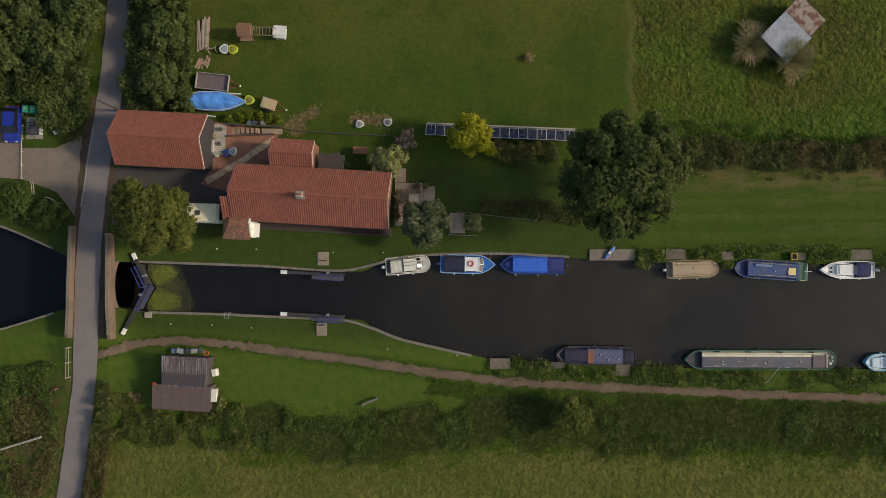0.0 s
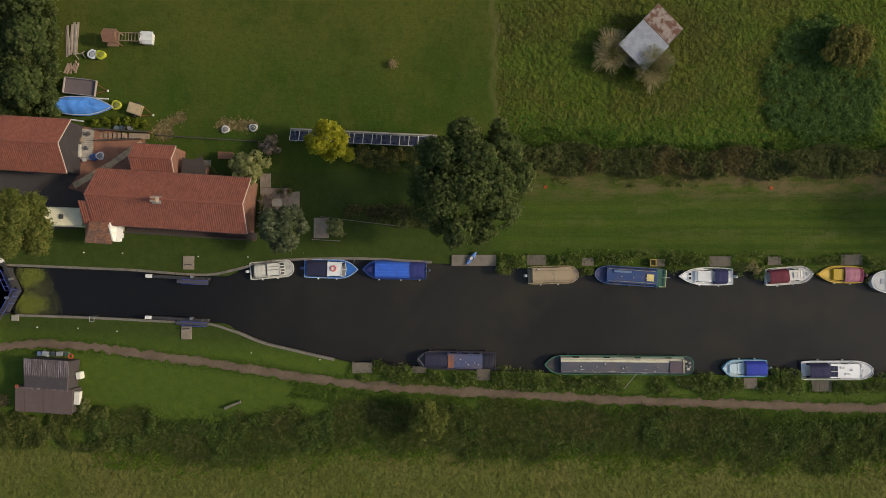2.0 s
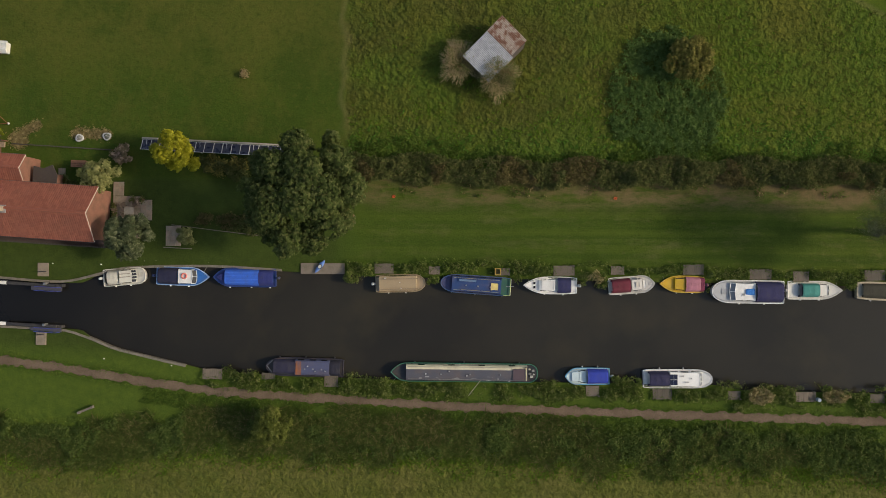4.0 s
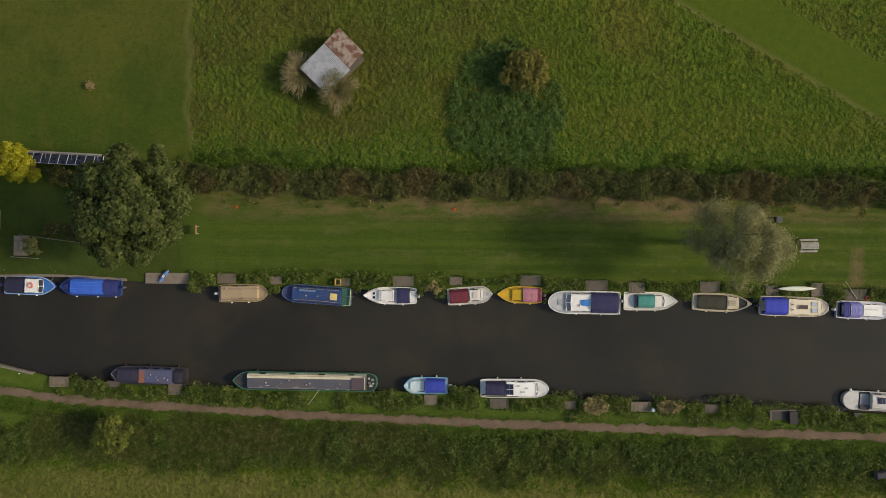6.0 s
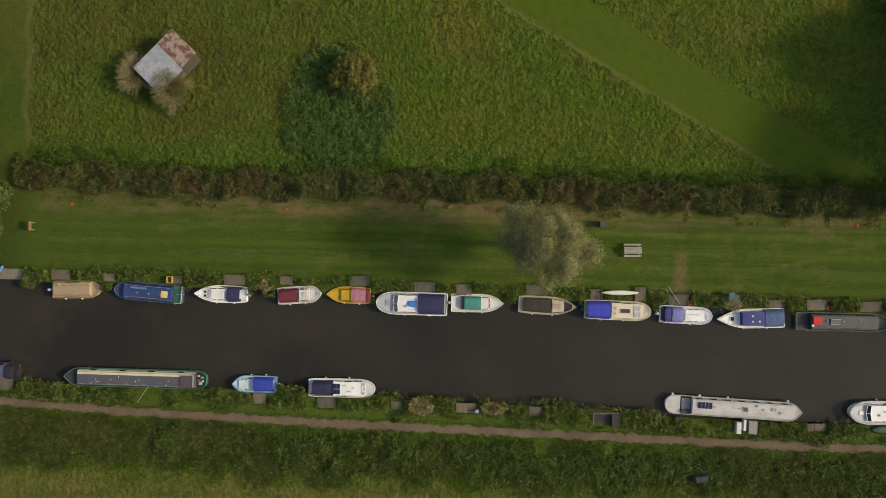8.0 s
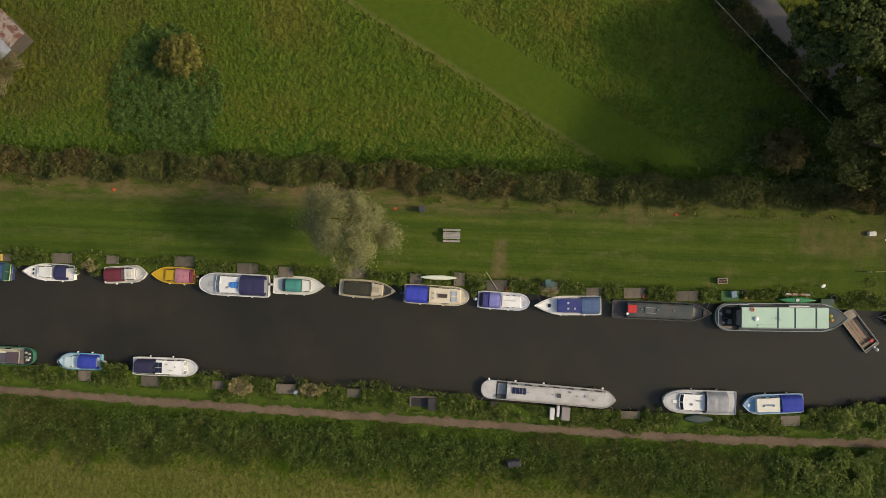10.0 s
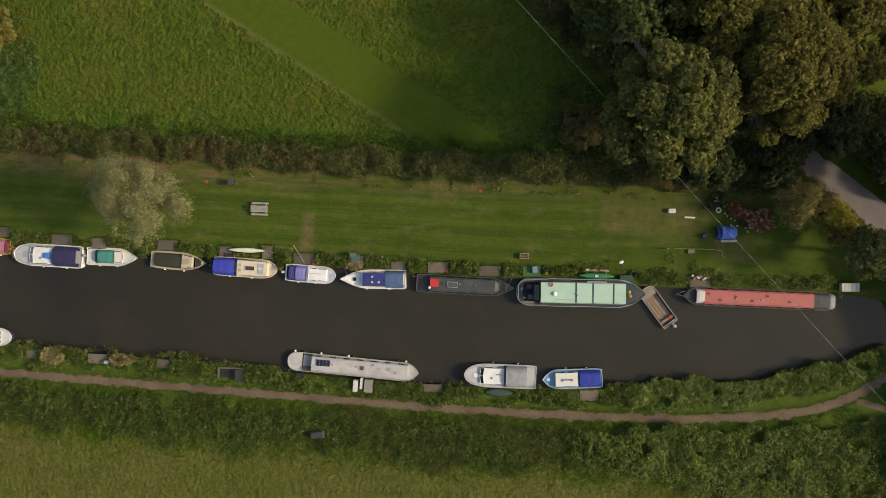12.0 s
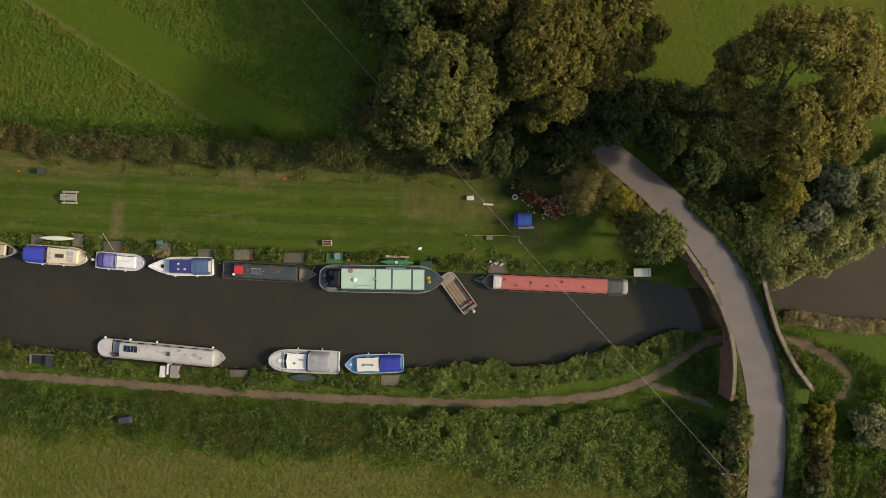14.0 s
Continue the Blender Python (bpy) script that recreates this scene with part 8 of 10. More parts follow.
def edging(name, label, line, width, top=0.10, inward=1, length=1.1, material=LOCK_STONE):
    """Stone copings along the water's edge, one block after another."""
    t = thing(name, label, "lock wall", kind="structure")
    q = smooth_line(line, 0.2)
    s = np.r_[0, np.cumsum(np.hypot(*np.diff(q, axis=0).T))]
    me = mesh_of("coping_stone", block(-length / 2 + 0.012, length / 2 - 0.012, 0, width, -0.5, top, bevel=0.02))
    me.materials.append(material)
    for d in np.arange(length / 2, s[-1] - length / 2, length):
        p = [np.interp(d, s, q[:, k]) for k in (0, 1)]
        p2 = [np.interp(d + 0.3, s, q[:, k]) for k in (0, 1)]
        a = math.degrees(math.atan2(p2[1] - p[1], p2[0] - p[0]))
        o = part("coping_stone", me, material, t)
        o.matrix_basis = pose(p[0], p[1], RNG.normal() * 0.01, 0, 0, a + (0 if inward > 0 else 180) + RNG.normal() * 0.5)
    return t


edging("lock_wall_north", "worn stone coping along the lock and landing", [(-35.2, -1.4), (-30.3, -1.55), (-17.7, -2.02), (-14.9, -2.4), (-9, -2.53), (-7.7, -1.9), (-6.5, -1.12), (-1.5, -0.68), (6.5, -0.57), (15.7, -1.12)], 0.27)
edging("lock_wall_south", "worn stone coping along the lock and towpath side", [(-33.4, -6.75), (-24, -7.0), (-17.7, -7.31), (-9, -7.67), (-7.9, -8.3), (-6.8, -9.27), (-1.5, -10.47), (3.4, -11.57), (4.6, -11.8)], 0.26, inward=-1)

edging("pool_wall_north", "thin pale stone edge of the pool below the bridge", [(-60, 5.0), (-49.4, 2.72), (-42, -0.58)], 0.22, top=0.08)
edging("pool_wall_south", "thin pale stone edge of the pool below the bridge", [(-60, -11.0), (-49.3, -8.78), (-42.3, -6.58)], 0.22, top=0.08, inward=-1)


def gate(label, x, y, a, length, beam_from, beam_to, rails=True, rail_from=0.3, tail=0.0):
    """A lock gate leaf with footboard, handrails and its long balance beam."""
    g = thing("lock_gate", label, "lock gate", pose(x, y, 0, 0, 0, a))
    part("leaf", block(0, length, -0.16, 0.16, -2.6, 0.25, bevel=0.02), TAR, g, "tarred timber gate leaf")
    part("footboard", block(0.2, length, -0.62, -0.2, 0.2, 0.27), WOOD((0.06, 0.06, 0.085)), g)
    part("top_beam", block(beam_from, beam_to, -0.17, 0.17, 0.25, 0.58, bevel=0.03), TAR, g, "black balance beam")
    for yy in (-0.6, -0.15):
        if rails:
            r = part("handrail", rod((rail_from * length, yy, 0.3), (rail_from * length, yy, 1.25), (length - 0.1, yy, 1.25), (length - 0.1, yy, 0.3), r=0.035), BLUE_PAINT, g, "blue painted handrail")
    for k in (0.45, 0.75):
        part("rail_post", rod((length * k, -0.6, 0.25), (length * k, -0.6, 1.25), r=0.03), BLUE_PAINT, g)
    part("paddle_gear", block(length * 0.55 - 0.1, length * 0.55 + 0.1, 0.05, 0.3, 0.25, 1.0), METAL, g)
    part("beam_end", block(min(beam_from, beam_to) if tail else length - 0.5, (min(beam_from, beam_to) + 0.75) if tail else length - 0.1, -0.185, 0.185, 0.24, 0.60, bevel=0.02), GEL((0.75, 0.74, 0.70)), g, "white painted beam end")
    return g


gate("closed southern lock gate leaf with blue rails", -33.8, -6.45, 62, 2.95, -3.2, 2.5, rail_from=0.0, tail=1)
gate("closed northern lock gate leaf with blue rails", -33.6, -1.65, -64, 2.6, -1.4, 2.3, rail_from=0.05, tail=1)
for lab, x, y, a, s in (("open northern lock gate folded into its recess", -14.6, -2.62, -3, 1), ("open southern lock gate folded into its recess", -14.6, -7.18, -3, -1)):
    g = gate(lab, x, y, a, 3.7, -3.2, 3.2, tail=1)
for x, y, w, d in ((-13.2, -1.0, 1.25, 1.5), (-13.35, -8.75, 1.15, 1.4)):
    single("concrete_pad", block(-w / 2, w / 2, -d / 2, d / 2, -0.1, 0.10, bevel=0.02), STONE((0.26, 0.21, 0.16)), "square concrete pad beside the lock gate", "pad", pose(x, y, 0))
    single("winding_post", rod((-0.3, 0.1, 0.1), (-0.3, 0.1, 0.6), (0.35, 0.15, 0.6), (0.35, 0.15, 0.1), r=0.045), TAR, "small black winding post on its pad", "post", pose(x, y - 0.35 * (1 if y > -3 else -1), 0))
single("lock_ladder", rod((0, 0, -1.2), (0, 0, 0.5), (0, -0.55, 0.55), (0.5, -0.55, 0.5), (0.5, 0, 0.5), (0.5, 0, -1.2), r=0.04), METAL, "grey metal lock ladder with curved hoops", "ladder", pose(-24.0, -6.95, 0))
single("concrete_step", block(-0.4, 0.4, -0.3, 0.3, 0, 0.16, bevel=0.02), STONE((0.33, 0.30, 0.25)), "pale concrete step by the gate", "step", pose(-32.6, -7.2, 0))
for x, y in ((-30.1, -8.2), (-25.5, -8.3), (-21.1, -8.6), (-25.0, 0.1), (-20.6, 0.05), (-12.1, -0.3), (-6.1, -10.9), (-6.6, -0.35), (1.5, -11.6)):
    m = single("mooring_stone", rod((0, 0, -0.05), (0, 0, 0.2), r=0.05, sides=8), GEL((0.75, 0.75, 0.72)), "small white mooring marker in the grass", "bollard", pose(x, y, 0), group="white lockside markers")
g = Nodes("duckweed")
DUCK = g.finish(g.mix(g.noise(3, 3), (0.110, 0.140, 0.012), (0.200, 0.215, 0.022)), 0.7)
p = strewn(30000, -32.9, -23.5, lambda x: sb(x) + 0.1, lambda x: nb(x) - 0.2)
p[:, 2] = WATER + 0.012
ragged = 0.5 * (patches(p[:, 0], p[:, 1], 0.9, 6) - 0.5)
lobe = np.minimum(np.hypot((p[:, 0] + 31.2) / 1.5, (p[:, 1] + 2.5) / 1.4), np.hypot((p[:, 0] + 31.4) / 1.7, (p[:, 1] + 5.6) / 1.5)) + 1.6 * ragged
clear_of_gate = p[:, 0] > -31.9 - np.abs(p[:, 1] + 4.2) * 0.6
dense = clear_of_gate & (RNG.random(len(p)) < np.clip((1.25 - lobe) / 0.7, 0, 1))
scum = clear_of_gate & ~dense & (RNG.random(len(p)) < 0.8 * np.clip((-28.2 - 0.35 * (p[:, 1] + 4.4) + 2.0 * ragged - p[:, 0]) / 2.0, 0, 1))
g = Nodes("water_scum")
SCUM = g.finish(g.mix(g.noise(3, 3), (0.050, 0.056, 0.014), (0.085, 0.088, 0.024)), 0.7)
single("water_scum", leaf_mesh("water_scum", p[scum], 0.06, up=30), SCUM, "thin brownish scum trailing over the lock water", "weeds", kind="stuff")
p = p[dense]
single("duckweed", leaf_mesh("duckweed", p, 0.075, up=30), DUCK, "yellow-green duckweed floating against the lock gate", "weeds", kind="stuff")

# ---- lane side ----
single("kerb", ribbon("kerb", [(-38.75, 14.9), (-39.2, 12), (-39.65, 8.5), (-39.95, 5.5), (-40.15, 3.5)], 0.1, 0.17, lane_height, cells=2), STONE((0.36, 0.33, 0.28)), "thin pale stone edging between lane and yard", "kerb", kind="structure")


def fence(label, points, height, rails=2, tone=WOOD((0.30, 0.27, 0.22)), every=1.4):
    f = thing("fence", label, "fence", kind="structure")
    q = smooth_line(points, every) if len(points) > 2 else np.linspace(points[0], points[1], max(2, int(math.dist(*points) / every) + 1))
    zs = ground_z(q[:, 0], q[:, 1])
    for (x, y), z in zip(q, zs):
        part("post", block(x - 0.05, x + 0.05, y - 0.05, y + 0.05, z - 0.2, z + height), tone, f)
    for k in range(rails):
        h = height * (k + 1) / rails - 0.08
        for (a, b, za, zb) in zip(q, q[1:], zs, zs[1:]):
            part("rail", rod((a[0], a[1], za + h), (b[0], b[1], zb + h), r=0.04, sides=4), tone, f)
    return f


fence("weathered post and rail fence by the bush", [(-44.3, 5.6), (-44.2, 6.7), (-43.0, 6.0), (-41.7, 4.8), (-41.1, 3.3)], 0.9)
fence("pale post and rail fence beyond the bridge parapet", [(-41.0, -10.7), (-41.2, -14.0)], 1.0, 2, WOOD((0.26, 0.23, 0.18)))
fence("low white rail at the edge of the yard", [(-46.9, 15.4), (-46.95, 8.0)], 0.35, 1, WOOD((0.45, 0.42, 0.36)))
fence("garden post and wire fence along the bed", [(0.7, 4.2), (9.0, 3.2), (12.4, 2.85)], 0.5, 1, WOOD((0.16, 0.13, 0.10)))
fence("low garden fence before the terrace", [(0.6, 1.6), (3.6, 1.45)], 0.4, 1, WOOD((0.20, 0.18, 0.15)))
single("old_gate", rod((-45.5, 7.6, 0.9), (-45.3, 6.2, 0.9), (-45.3, 6.2, 0.5), (-45.5, 7.6, 0.5), r=0.05, closed=True), WOOD((0.35, 0.32, 0.28)), "small wooden gate between the bushes", "gate", pose(0, 0, 0))


def car(x, y, a, colour, label):
    c = thing("car", label, "car", pose(x, y, 0.05, 0, 0, a))
    prof = [(-2.0, 0.80, 0.62), (-1.9, 0.86, 0.85), (-1.2, 0.88, 0.92), (0.9, 0.88, 0.95), (1.6, 0.86, 0.90), (1.95, 0.78, 0.72), (2.02, 0.70, 0.5)]
    rows = [[(px_, -w, 0.28), (px_, -w, h * 0.75), (px_, -w * 0.92, h), (px_, w * 0.92, h), (px_, w, h * 0.75), (px_, w, 0.28)] for px_, w, h in prof]
    part("body", loft(bmesh.new(), rows), surface("car_paint", colour, 0.25, dirt=0.1, grain=2, relief=0.001), c)
    prof = [(-1.75, 0.72, 0.93), (-1.2, 0.66, 1.42), (-0.2, 0.67, 1.47), (0.45, 0.66, 1.40), (1.05, 0.74, 0.95)]
    rows = [[(px_, -w - 0.1, 0.88), (px_, -w, h), (px_, w, h), (px_, w + 0.1, 0.88)] for px_, w, h in prof]
    cab_ = part("greenhouse", loft(bmesh.new(), rows), GLASS, c, "dark glass round the cabin")
    rows = [[(px_, -0.62, z), (px_, 0.62, z), (px_, 0.62, z + 0.03), (px_, -0.62, z + 0.03)] for px_, z in ((-1.25, 1.42), (-0.2, 1.475), (0.35, 1.42))]
    part("roof", loft(bmesh.new(), rows), surface("car_paint", colour, 0.25, dirt=0.1, grain=2, relief=0.001), cab_)
    for px_ in (-1.25, 1.25):
        for s in (-1, 1):
            bm = bmesh.new()
            bmesh.ops.create_cone(bm, cap_ends=True, segments=18, radius1=0.31, radius2=0.31, depth=0.2, matrix=pose(px_, s * 0.8, 0.3, 90))
            wheel = part("wheel", bm, RUBBER, c)
            bm = bmesh.new()
            bmesh.ops.create_cone(bm, cap_ends=True, segments=14, radius1=0.19, radius2=0.19, depth=0.22, matrix=pose(px_, s * 0.81, 0.3, 90))
            part("rim", bm, METAL, wheel)
    for s in (-1, 1):
        part("headlight", block(1.78, 2.0, s * 0.58 - 0.13, s * 0.58 + 0.13, 0.62, 0.76, bevel=0.02), GEL((0.7, 0.72, 0.75)), c)
        part("tail_light", block(-2.02, -1.92, s * 0.62 - 0.1, s * 0.62 + 0.1, 0.6, 0.82), GEL((0.4, 0.02, 0.02)), c)
        part("door_mirror", block(0.62, 0.8, s * 0.98 - 0.1, s * 0.98 + 0.1, 0.92, 1.06, bevel=0.02), GEL((0.03, 0.04, 0.15)), c)
    return c


car(-47.75, 13.95, -91, (0.015, 0.03, 0.26), "bright blue hatchback car parked on the gravel")
car(-50.6, 13.9, -90, (0.02, 0.02, 0.022), "dark car parked beside the blue one")
for i, x in enumerate((-46.15, -45.3, -44.45)):
    b = thing("wheelie_bin", "green plastic wheelie bin by the yard", "bin", pose(x, 15.6 - 0.05 * i, 0, 0, 0, RNG.normal() * 4), group="green bins")
    part("body", block(-0.29, 0.29, -0.36, 0.36, 0.05, 1.0, inset=-0.04, bevel=0.02), GEL((0.02, 0.20, 0.10)), b)
    part("lid", block(-0.33, 0.33, -0.42, 0.40, 1.0, 1.08, bevel=0.03), GEL((0.035, 0.27, 0.15)), b)
    part("lid_label", block(-0.14, 0.14, -0.05, 0.18, 1.082, 1.09), GEL((0.35, 0.42, 0.38)), b)
for i in range(2):
    for j in range(4):
        single("paving_slab", block(-0.45, 0.45, -0.28, 0.28, 0, 0.06, bevel=0.01), STONE((0.27, 0.245, 0.21)), "square concrete paving slab in the yard corner", "slab", pose(-46.1 + 0.98 * i, 14.6 - 0.64 * j, 0.02, 0, 0, RNG.normal()), group="yard slabs")
single("bench_seat", block(-0.35, 0.35, -0.55, 0.55, 0.1, 0.62, bevel=0.04), CANVAS((0.05, 0.045, 0.055)), "dark covered crate on the yard slabs", "crate", pose(-45.6, 13.4, 0))
for k in range(3):
    single("plant_pot", rod((0, 0, 0.0), (0, 0, 0.35), r=lambda t: 0.13 + 0.05 * t, sides=10), GEL((0.6, 0.58, 0.55)), "white plant pot beside the crate", "pot", pose(-44.75, 13.8 - 0.42 * k, 0.05))
single("signboard", block(-0.35, 0.35, -0.2, 0.2, 0, 0.06), GEL((0.6, 0.58, 0.52)), "pale board lying on the bank", "board", pose(-42.9, 13.1, 0.35, 0, 20, 25))


def pole(label, x, y, h, arm=True):
    t = thing("utility_pole", label, "pole", pose(x, y, float(ground_z(x, y))))
    part("shaft", rod((0, 0, -0.3), (0, 0, h), r=lambda s: 0.13 - 0.04 * s, sides=8), WOOD((0.06, 0.05, 0.04)), t)
    if arm:
        part("cross_arm", block(-0.7, 0.7, -0.06, 0.06, h - 0.35, h - 0.22), WOOD((0.16, 0.13, 0.10)), t)
        for s in (-0.6, 0.6):
            part("insulator", ball(s, 0, h - 0.15, 0.06), GEL((0.4, 0.35, 0.3)), t)
    return t


pole("wooden utility pole at the corner of the barn", -35.9, 15.5, 5.2, False)
pole("wooden power pole in the hedge by the road", 159.6, -19.9, 10.6)
A, B = Vector((159.6, -19.9, 10.55)), Vector((60.0, 81.0, 12.0))
single("power_line", rod(*[A.lerp(B, i / 40) - Vector((0, 0, 1.2 * math.sin(math.pi * i / 40))) for i in range(41)], r=0.012, sides=5), surface("dull_wire", (0.36, 0.36, 0.34), 0.6, 0.2), "thin overhead power line crossing the canal", "cable")

# ---- house garden ----
deck_ = thing("garden_deck", "bleached wooden decking beside the barn", "decking", pose(-25.0, 12.2, 0, 0, 0, -3.5), kind="structure")
me = mesh_of("board", block(-0.95, 0.95, 0.01, 0.20, 0.25, 0.30))
for i in range(16):
    o = part("board", me, WOOD((0.40, 0.36, 0.30)), deck_)
    o.matrix_basis = pose(RNG.normal() * 0.02, -1.75 + 0.215 * i, RNG.normal() * 0.004)
part("frame", block(-0.95, 0.95, -1.75, 1.7, -0.1, 0.245), WOOD((0.16, 0.13, 0.10)), deck_)
single("garden_bench", block(-0.7, 0.7, -0.35, 0.35, 0.1, 0.6, bevel=0.03), WOOD((0.42, 0.40, 0.35)), "pale wooden bench on the decking", "bench", pose(-25.6, 11.4, 0.2, 0, 0, 88))
single("drum", rod((0, 0, 0), (0, 0, 0.6), r=0.3, sides=14), GEL((0.55, 0.55, 0.52)), "pale round drum by the barn gable", "drum", pose(-25.9, 9.7, 0.05))
BR = STONE((0.20, 0.085, 0.055))
for lab, pts, h, w in (("low brick retaining wall above the yard", [(-24.0, 13.85), (-21, 13.7), (-17.5, 13.45)], 0.6, 0.11), ("brick wall beside the garden steps", [(-24.0, 12.55), (-21.5, 12.65), (-18.6, 12.75)], 0.4, 0.1), ("dark edging wall along the lawn", [(-17.0, 13.15), (-11, 12.8), (-5.2, 12.45)], 0.14, 0.06), ("low garden wall before the cottage", [(-20.4, 2.35), (-13, 1.95), (-5.8, 1.5)], 0.5, 0.1)):
    a, b = pts[0], pts[-1]
    L = math.dist(a, b)
    wl_ = thing("garden_wall", lab, "wall", pose(a[0], a[1], 0, 0, 0, math.degrees(math.atan2(b[1] - a[1], b[0] - a[0]))), kind="structure")
    part("wall_body", block(0, L, -w / 2, w / 2, -0.1, h), BR, wl_)
    me = mesh_of("coping_brick", block(0.01, 0.43, -w / 2 - 0.03, w / 2 + 0.03, h, h + 0.06, bevel=0.01))
    me.materials.append(STONE((0.23, 0.16, 0.12)) if w > 0.12 else STONE((0.06, 0.05, 0.045)))
    for i in range(int(L / 0.44)):
        part("coping_brick", me, None, wl_).matrix_basis = pose(0.44 * i, RNG.normal() * 0.006, 0)
steps_ = thing("garden_steps", "flight of brick steps up to the lawn", "steps", pose(-23.4, 13.15, 0, 0, 0, -1), kind="structure")
for i in range(6):
    part("step", block(0.55 * i, 0.55 * i + 0.36, -0.28, 0.28, -0.1, 0.10 + 0.09 * i, bevel=0.015), STONE((0.31, 0.22, 0.15)), steps_)
part("landing", block(3.35, 5.6, -0.3, 0.3, -0.1, 0.2, bevel=0.02), STONE((0.33, 0.25, 0.18)), steps_, "worn stone slab at the stair head")
ramp = thing("slab_path", "curved path of pale stone slabs up to the garden", "path", kind="structure")
q = smooth_line([(-26.9, 7.2), (-25.0, 8.15), (-22.8, 9.5), (-20.9, 10.65), (-19.6, 11.5), (-18.9, 12.4), (-17.6, 12.9)], 0.1)
s = np.r_[0, np.cumsum(np.hypot(*np.diff(q, axis=0).T))]
for i, d in enumerate(np.arange(0.4, s[-1] - 0.3, 0.82)):
    x, y, x2, y2 = np.interp(d, s, q[:, 0]), np.interp(d, s, q[:, 1]), np.interp(d + 0.3, s, q[:, 0]), np.interp(d + 0.3, s, q[:, 1])
    o = part("slab", block(-0.39, 0.39, -0.34, 0.34, 0, 0.08, bevel=0.015), STONE((0.56, 0.415, 0.25)), ramp)
    o.matrix_basis = pose(x, y, 0.05 + RNG.normal() * 0.008, 0, 0, math.degrees(math.atan2(y2 - y, x2 - x)) + RNG.normal() * 2)
for lab, x0, x1, y0, y1, nx, ny in (("sandstone paved terrace at the cottage gable", -5.3, -2.2, 2.6, 7.3, 4, 7), ("small paved terrace by the garden shrub", 0.7, 2.4, 1.75, 4.0, 3, 4), ("paved corner behind the cottage", -5.3, -4.1, 7.34, 8.9, 2, 3), ("paved bay beside the terrace", -2.18, -0.9, 4.6, 6.9, 2, 4), ("paved strip behind the annexe", -11.6, -10.8, 8.6, 10.4, 2, 3)):
    t = thing("terrace", lab, "terrace", kind="structure")
    for i in range(nx):
        for j in range(ny):
            dx, dy = (x1 - x0) / nx, (y1 - y0) / ny
            o = part("paving_stone", block(0.006, dx - 0.006, 0.006, dy - 0.006, 0, 0.09 + 0.01 * RNG.random(), bevel=0.012), STONE((0.300 + 0.018 * ((i + j) % 3), 0.250, 0.185)), t)
            o.matrix_basis = pose(x0 + dx * i, y0 + dy * j, 0.03)
pt = thing("patio_table", "stone garden table on the terrace", "table", pose(-3.2, 5.6, 0.12))
part("tabletop", block(-0.55, 0.55, -0.4, 0.4, 0.60, 0.68, bevel=0.02), STONE((0.36, 0.32, 0.26)), pt)
part("pedestal", block(-0.2, 0.2, -0.2, 0.2, 0, 0.60), STONE((0.3, 0.26, 0.2)), pt)
single("felt_roof", slab(bmesh.new(), [(-1.35, -1.2), (1.3, -1.2), (1.35, 0.1), (0.75, 1.2), (-0.2, 0.75), (-1.35, 0.95)], 1.9, 2.02), surface("dark_felt", (0.05, 0.038, 0.034), 0.9), "flat dark felt roof of a lean-to", "roof", pose(-12.0, 9.45, 0, 2, 0, -4))
single("lean_to", block(-1.2, 1.2, -1.1, 0.15, -0.1, 1.89), RED_WALL, "low brick lean-to behind the cottage", "lean-to", pose(-12.0, 9.45, 0, 0, 0, -4))
pt = thing("garden_table", "brown wooden garden table on the lawn", "table", pose(-9.0, 10.85, 0, 0, 0, -2))
for i in range(4):
    part("plank", block(-0.85, 0.85, -0.4 + 0.2 * i, -0.22 + 0.2 * i, 0.68, 0.74), WOOD((0.24, 0.11, 0.06)), pt)
for sx in (-0.7, 0.7):
    for sy in (-0.3, 0.3):
        part("leg", block(sx - 0.05, sx + 0.05, sy - 0.05, sy + 0.05, 0, 0.68), WOOD((0.2, 0.1, 0.06)), pt)


def sack(label, x, y, r, h, colour, fill):
    b = thing("builders_bag", label, "bag", pose(x, y, 0, 0, 0, RNG.random() * 90), group="builders' bags")
    rows = []
    for k in range(13):
        a = 6.2832 * k / 12
        rr = r * (1 + 0.10 * math.sin(3 * a + x) + 0.06 * math.cos(2 * a))
        rows.append([(rr * 0.85 * math.cos(a), rr * 0.85 * math.sin(a), 0), (rr * math.cos(a), rr * math.sin(a), h * 0.5), (rr * 0.95 * math.cos(a), rr * 0.95 * math.sin(a), h), (rr * 0.66 * math.cos(a), rr * 0.66 * math.sin(a), h * 0.85)])
    part("sack", loft(bmesh.new(), rows, caps=False), CANVAS(colour), b, smooth=True)
    part("filling", ball(0, 0, h * 0.55, r * 0.8, 1, 1, 0.4), CANVAS(fill), b, smooth=True)
    part("loop", rod((-r * 0.6, -0.05, h), (0, 0.1, h + 0.06), (r * 0.5, -0.1, h), r=0.03), CANVAS(shade(colour, 0.6)), b)


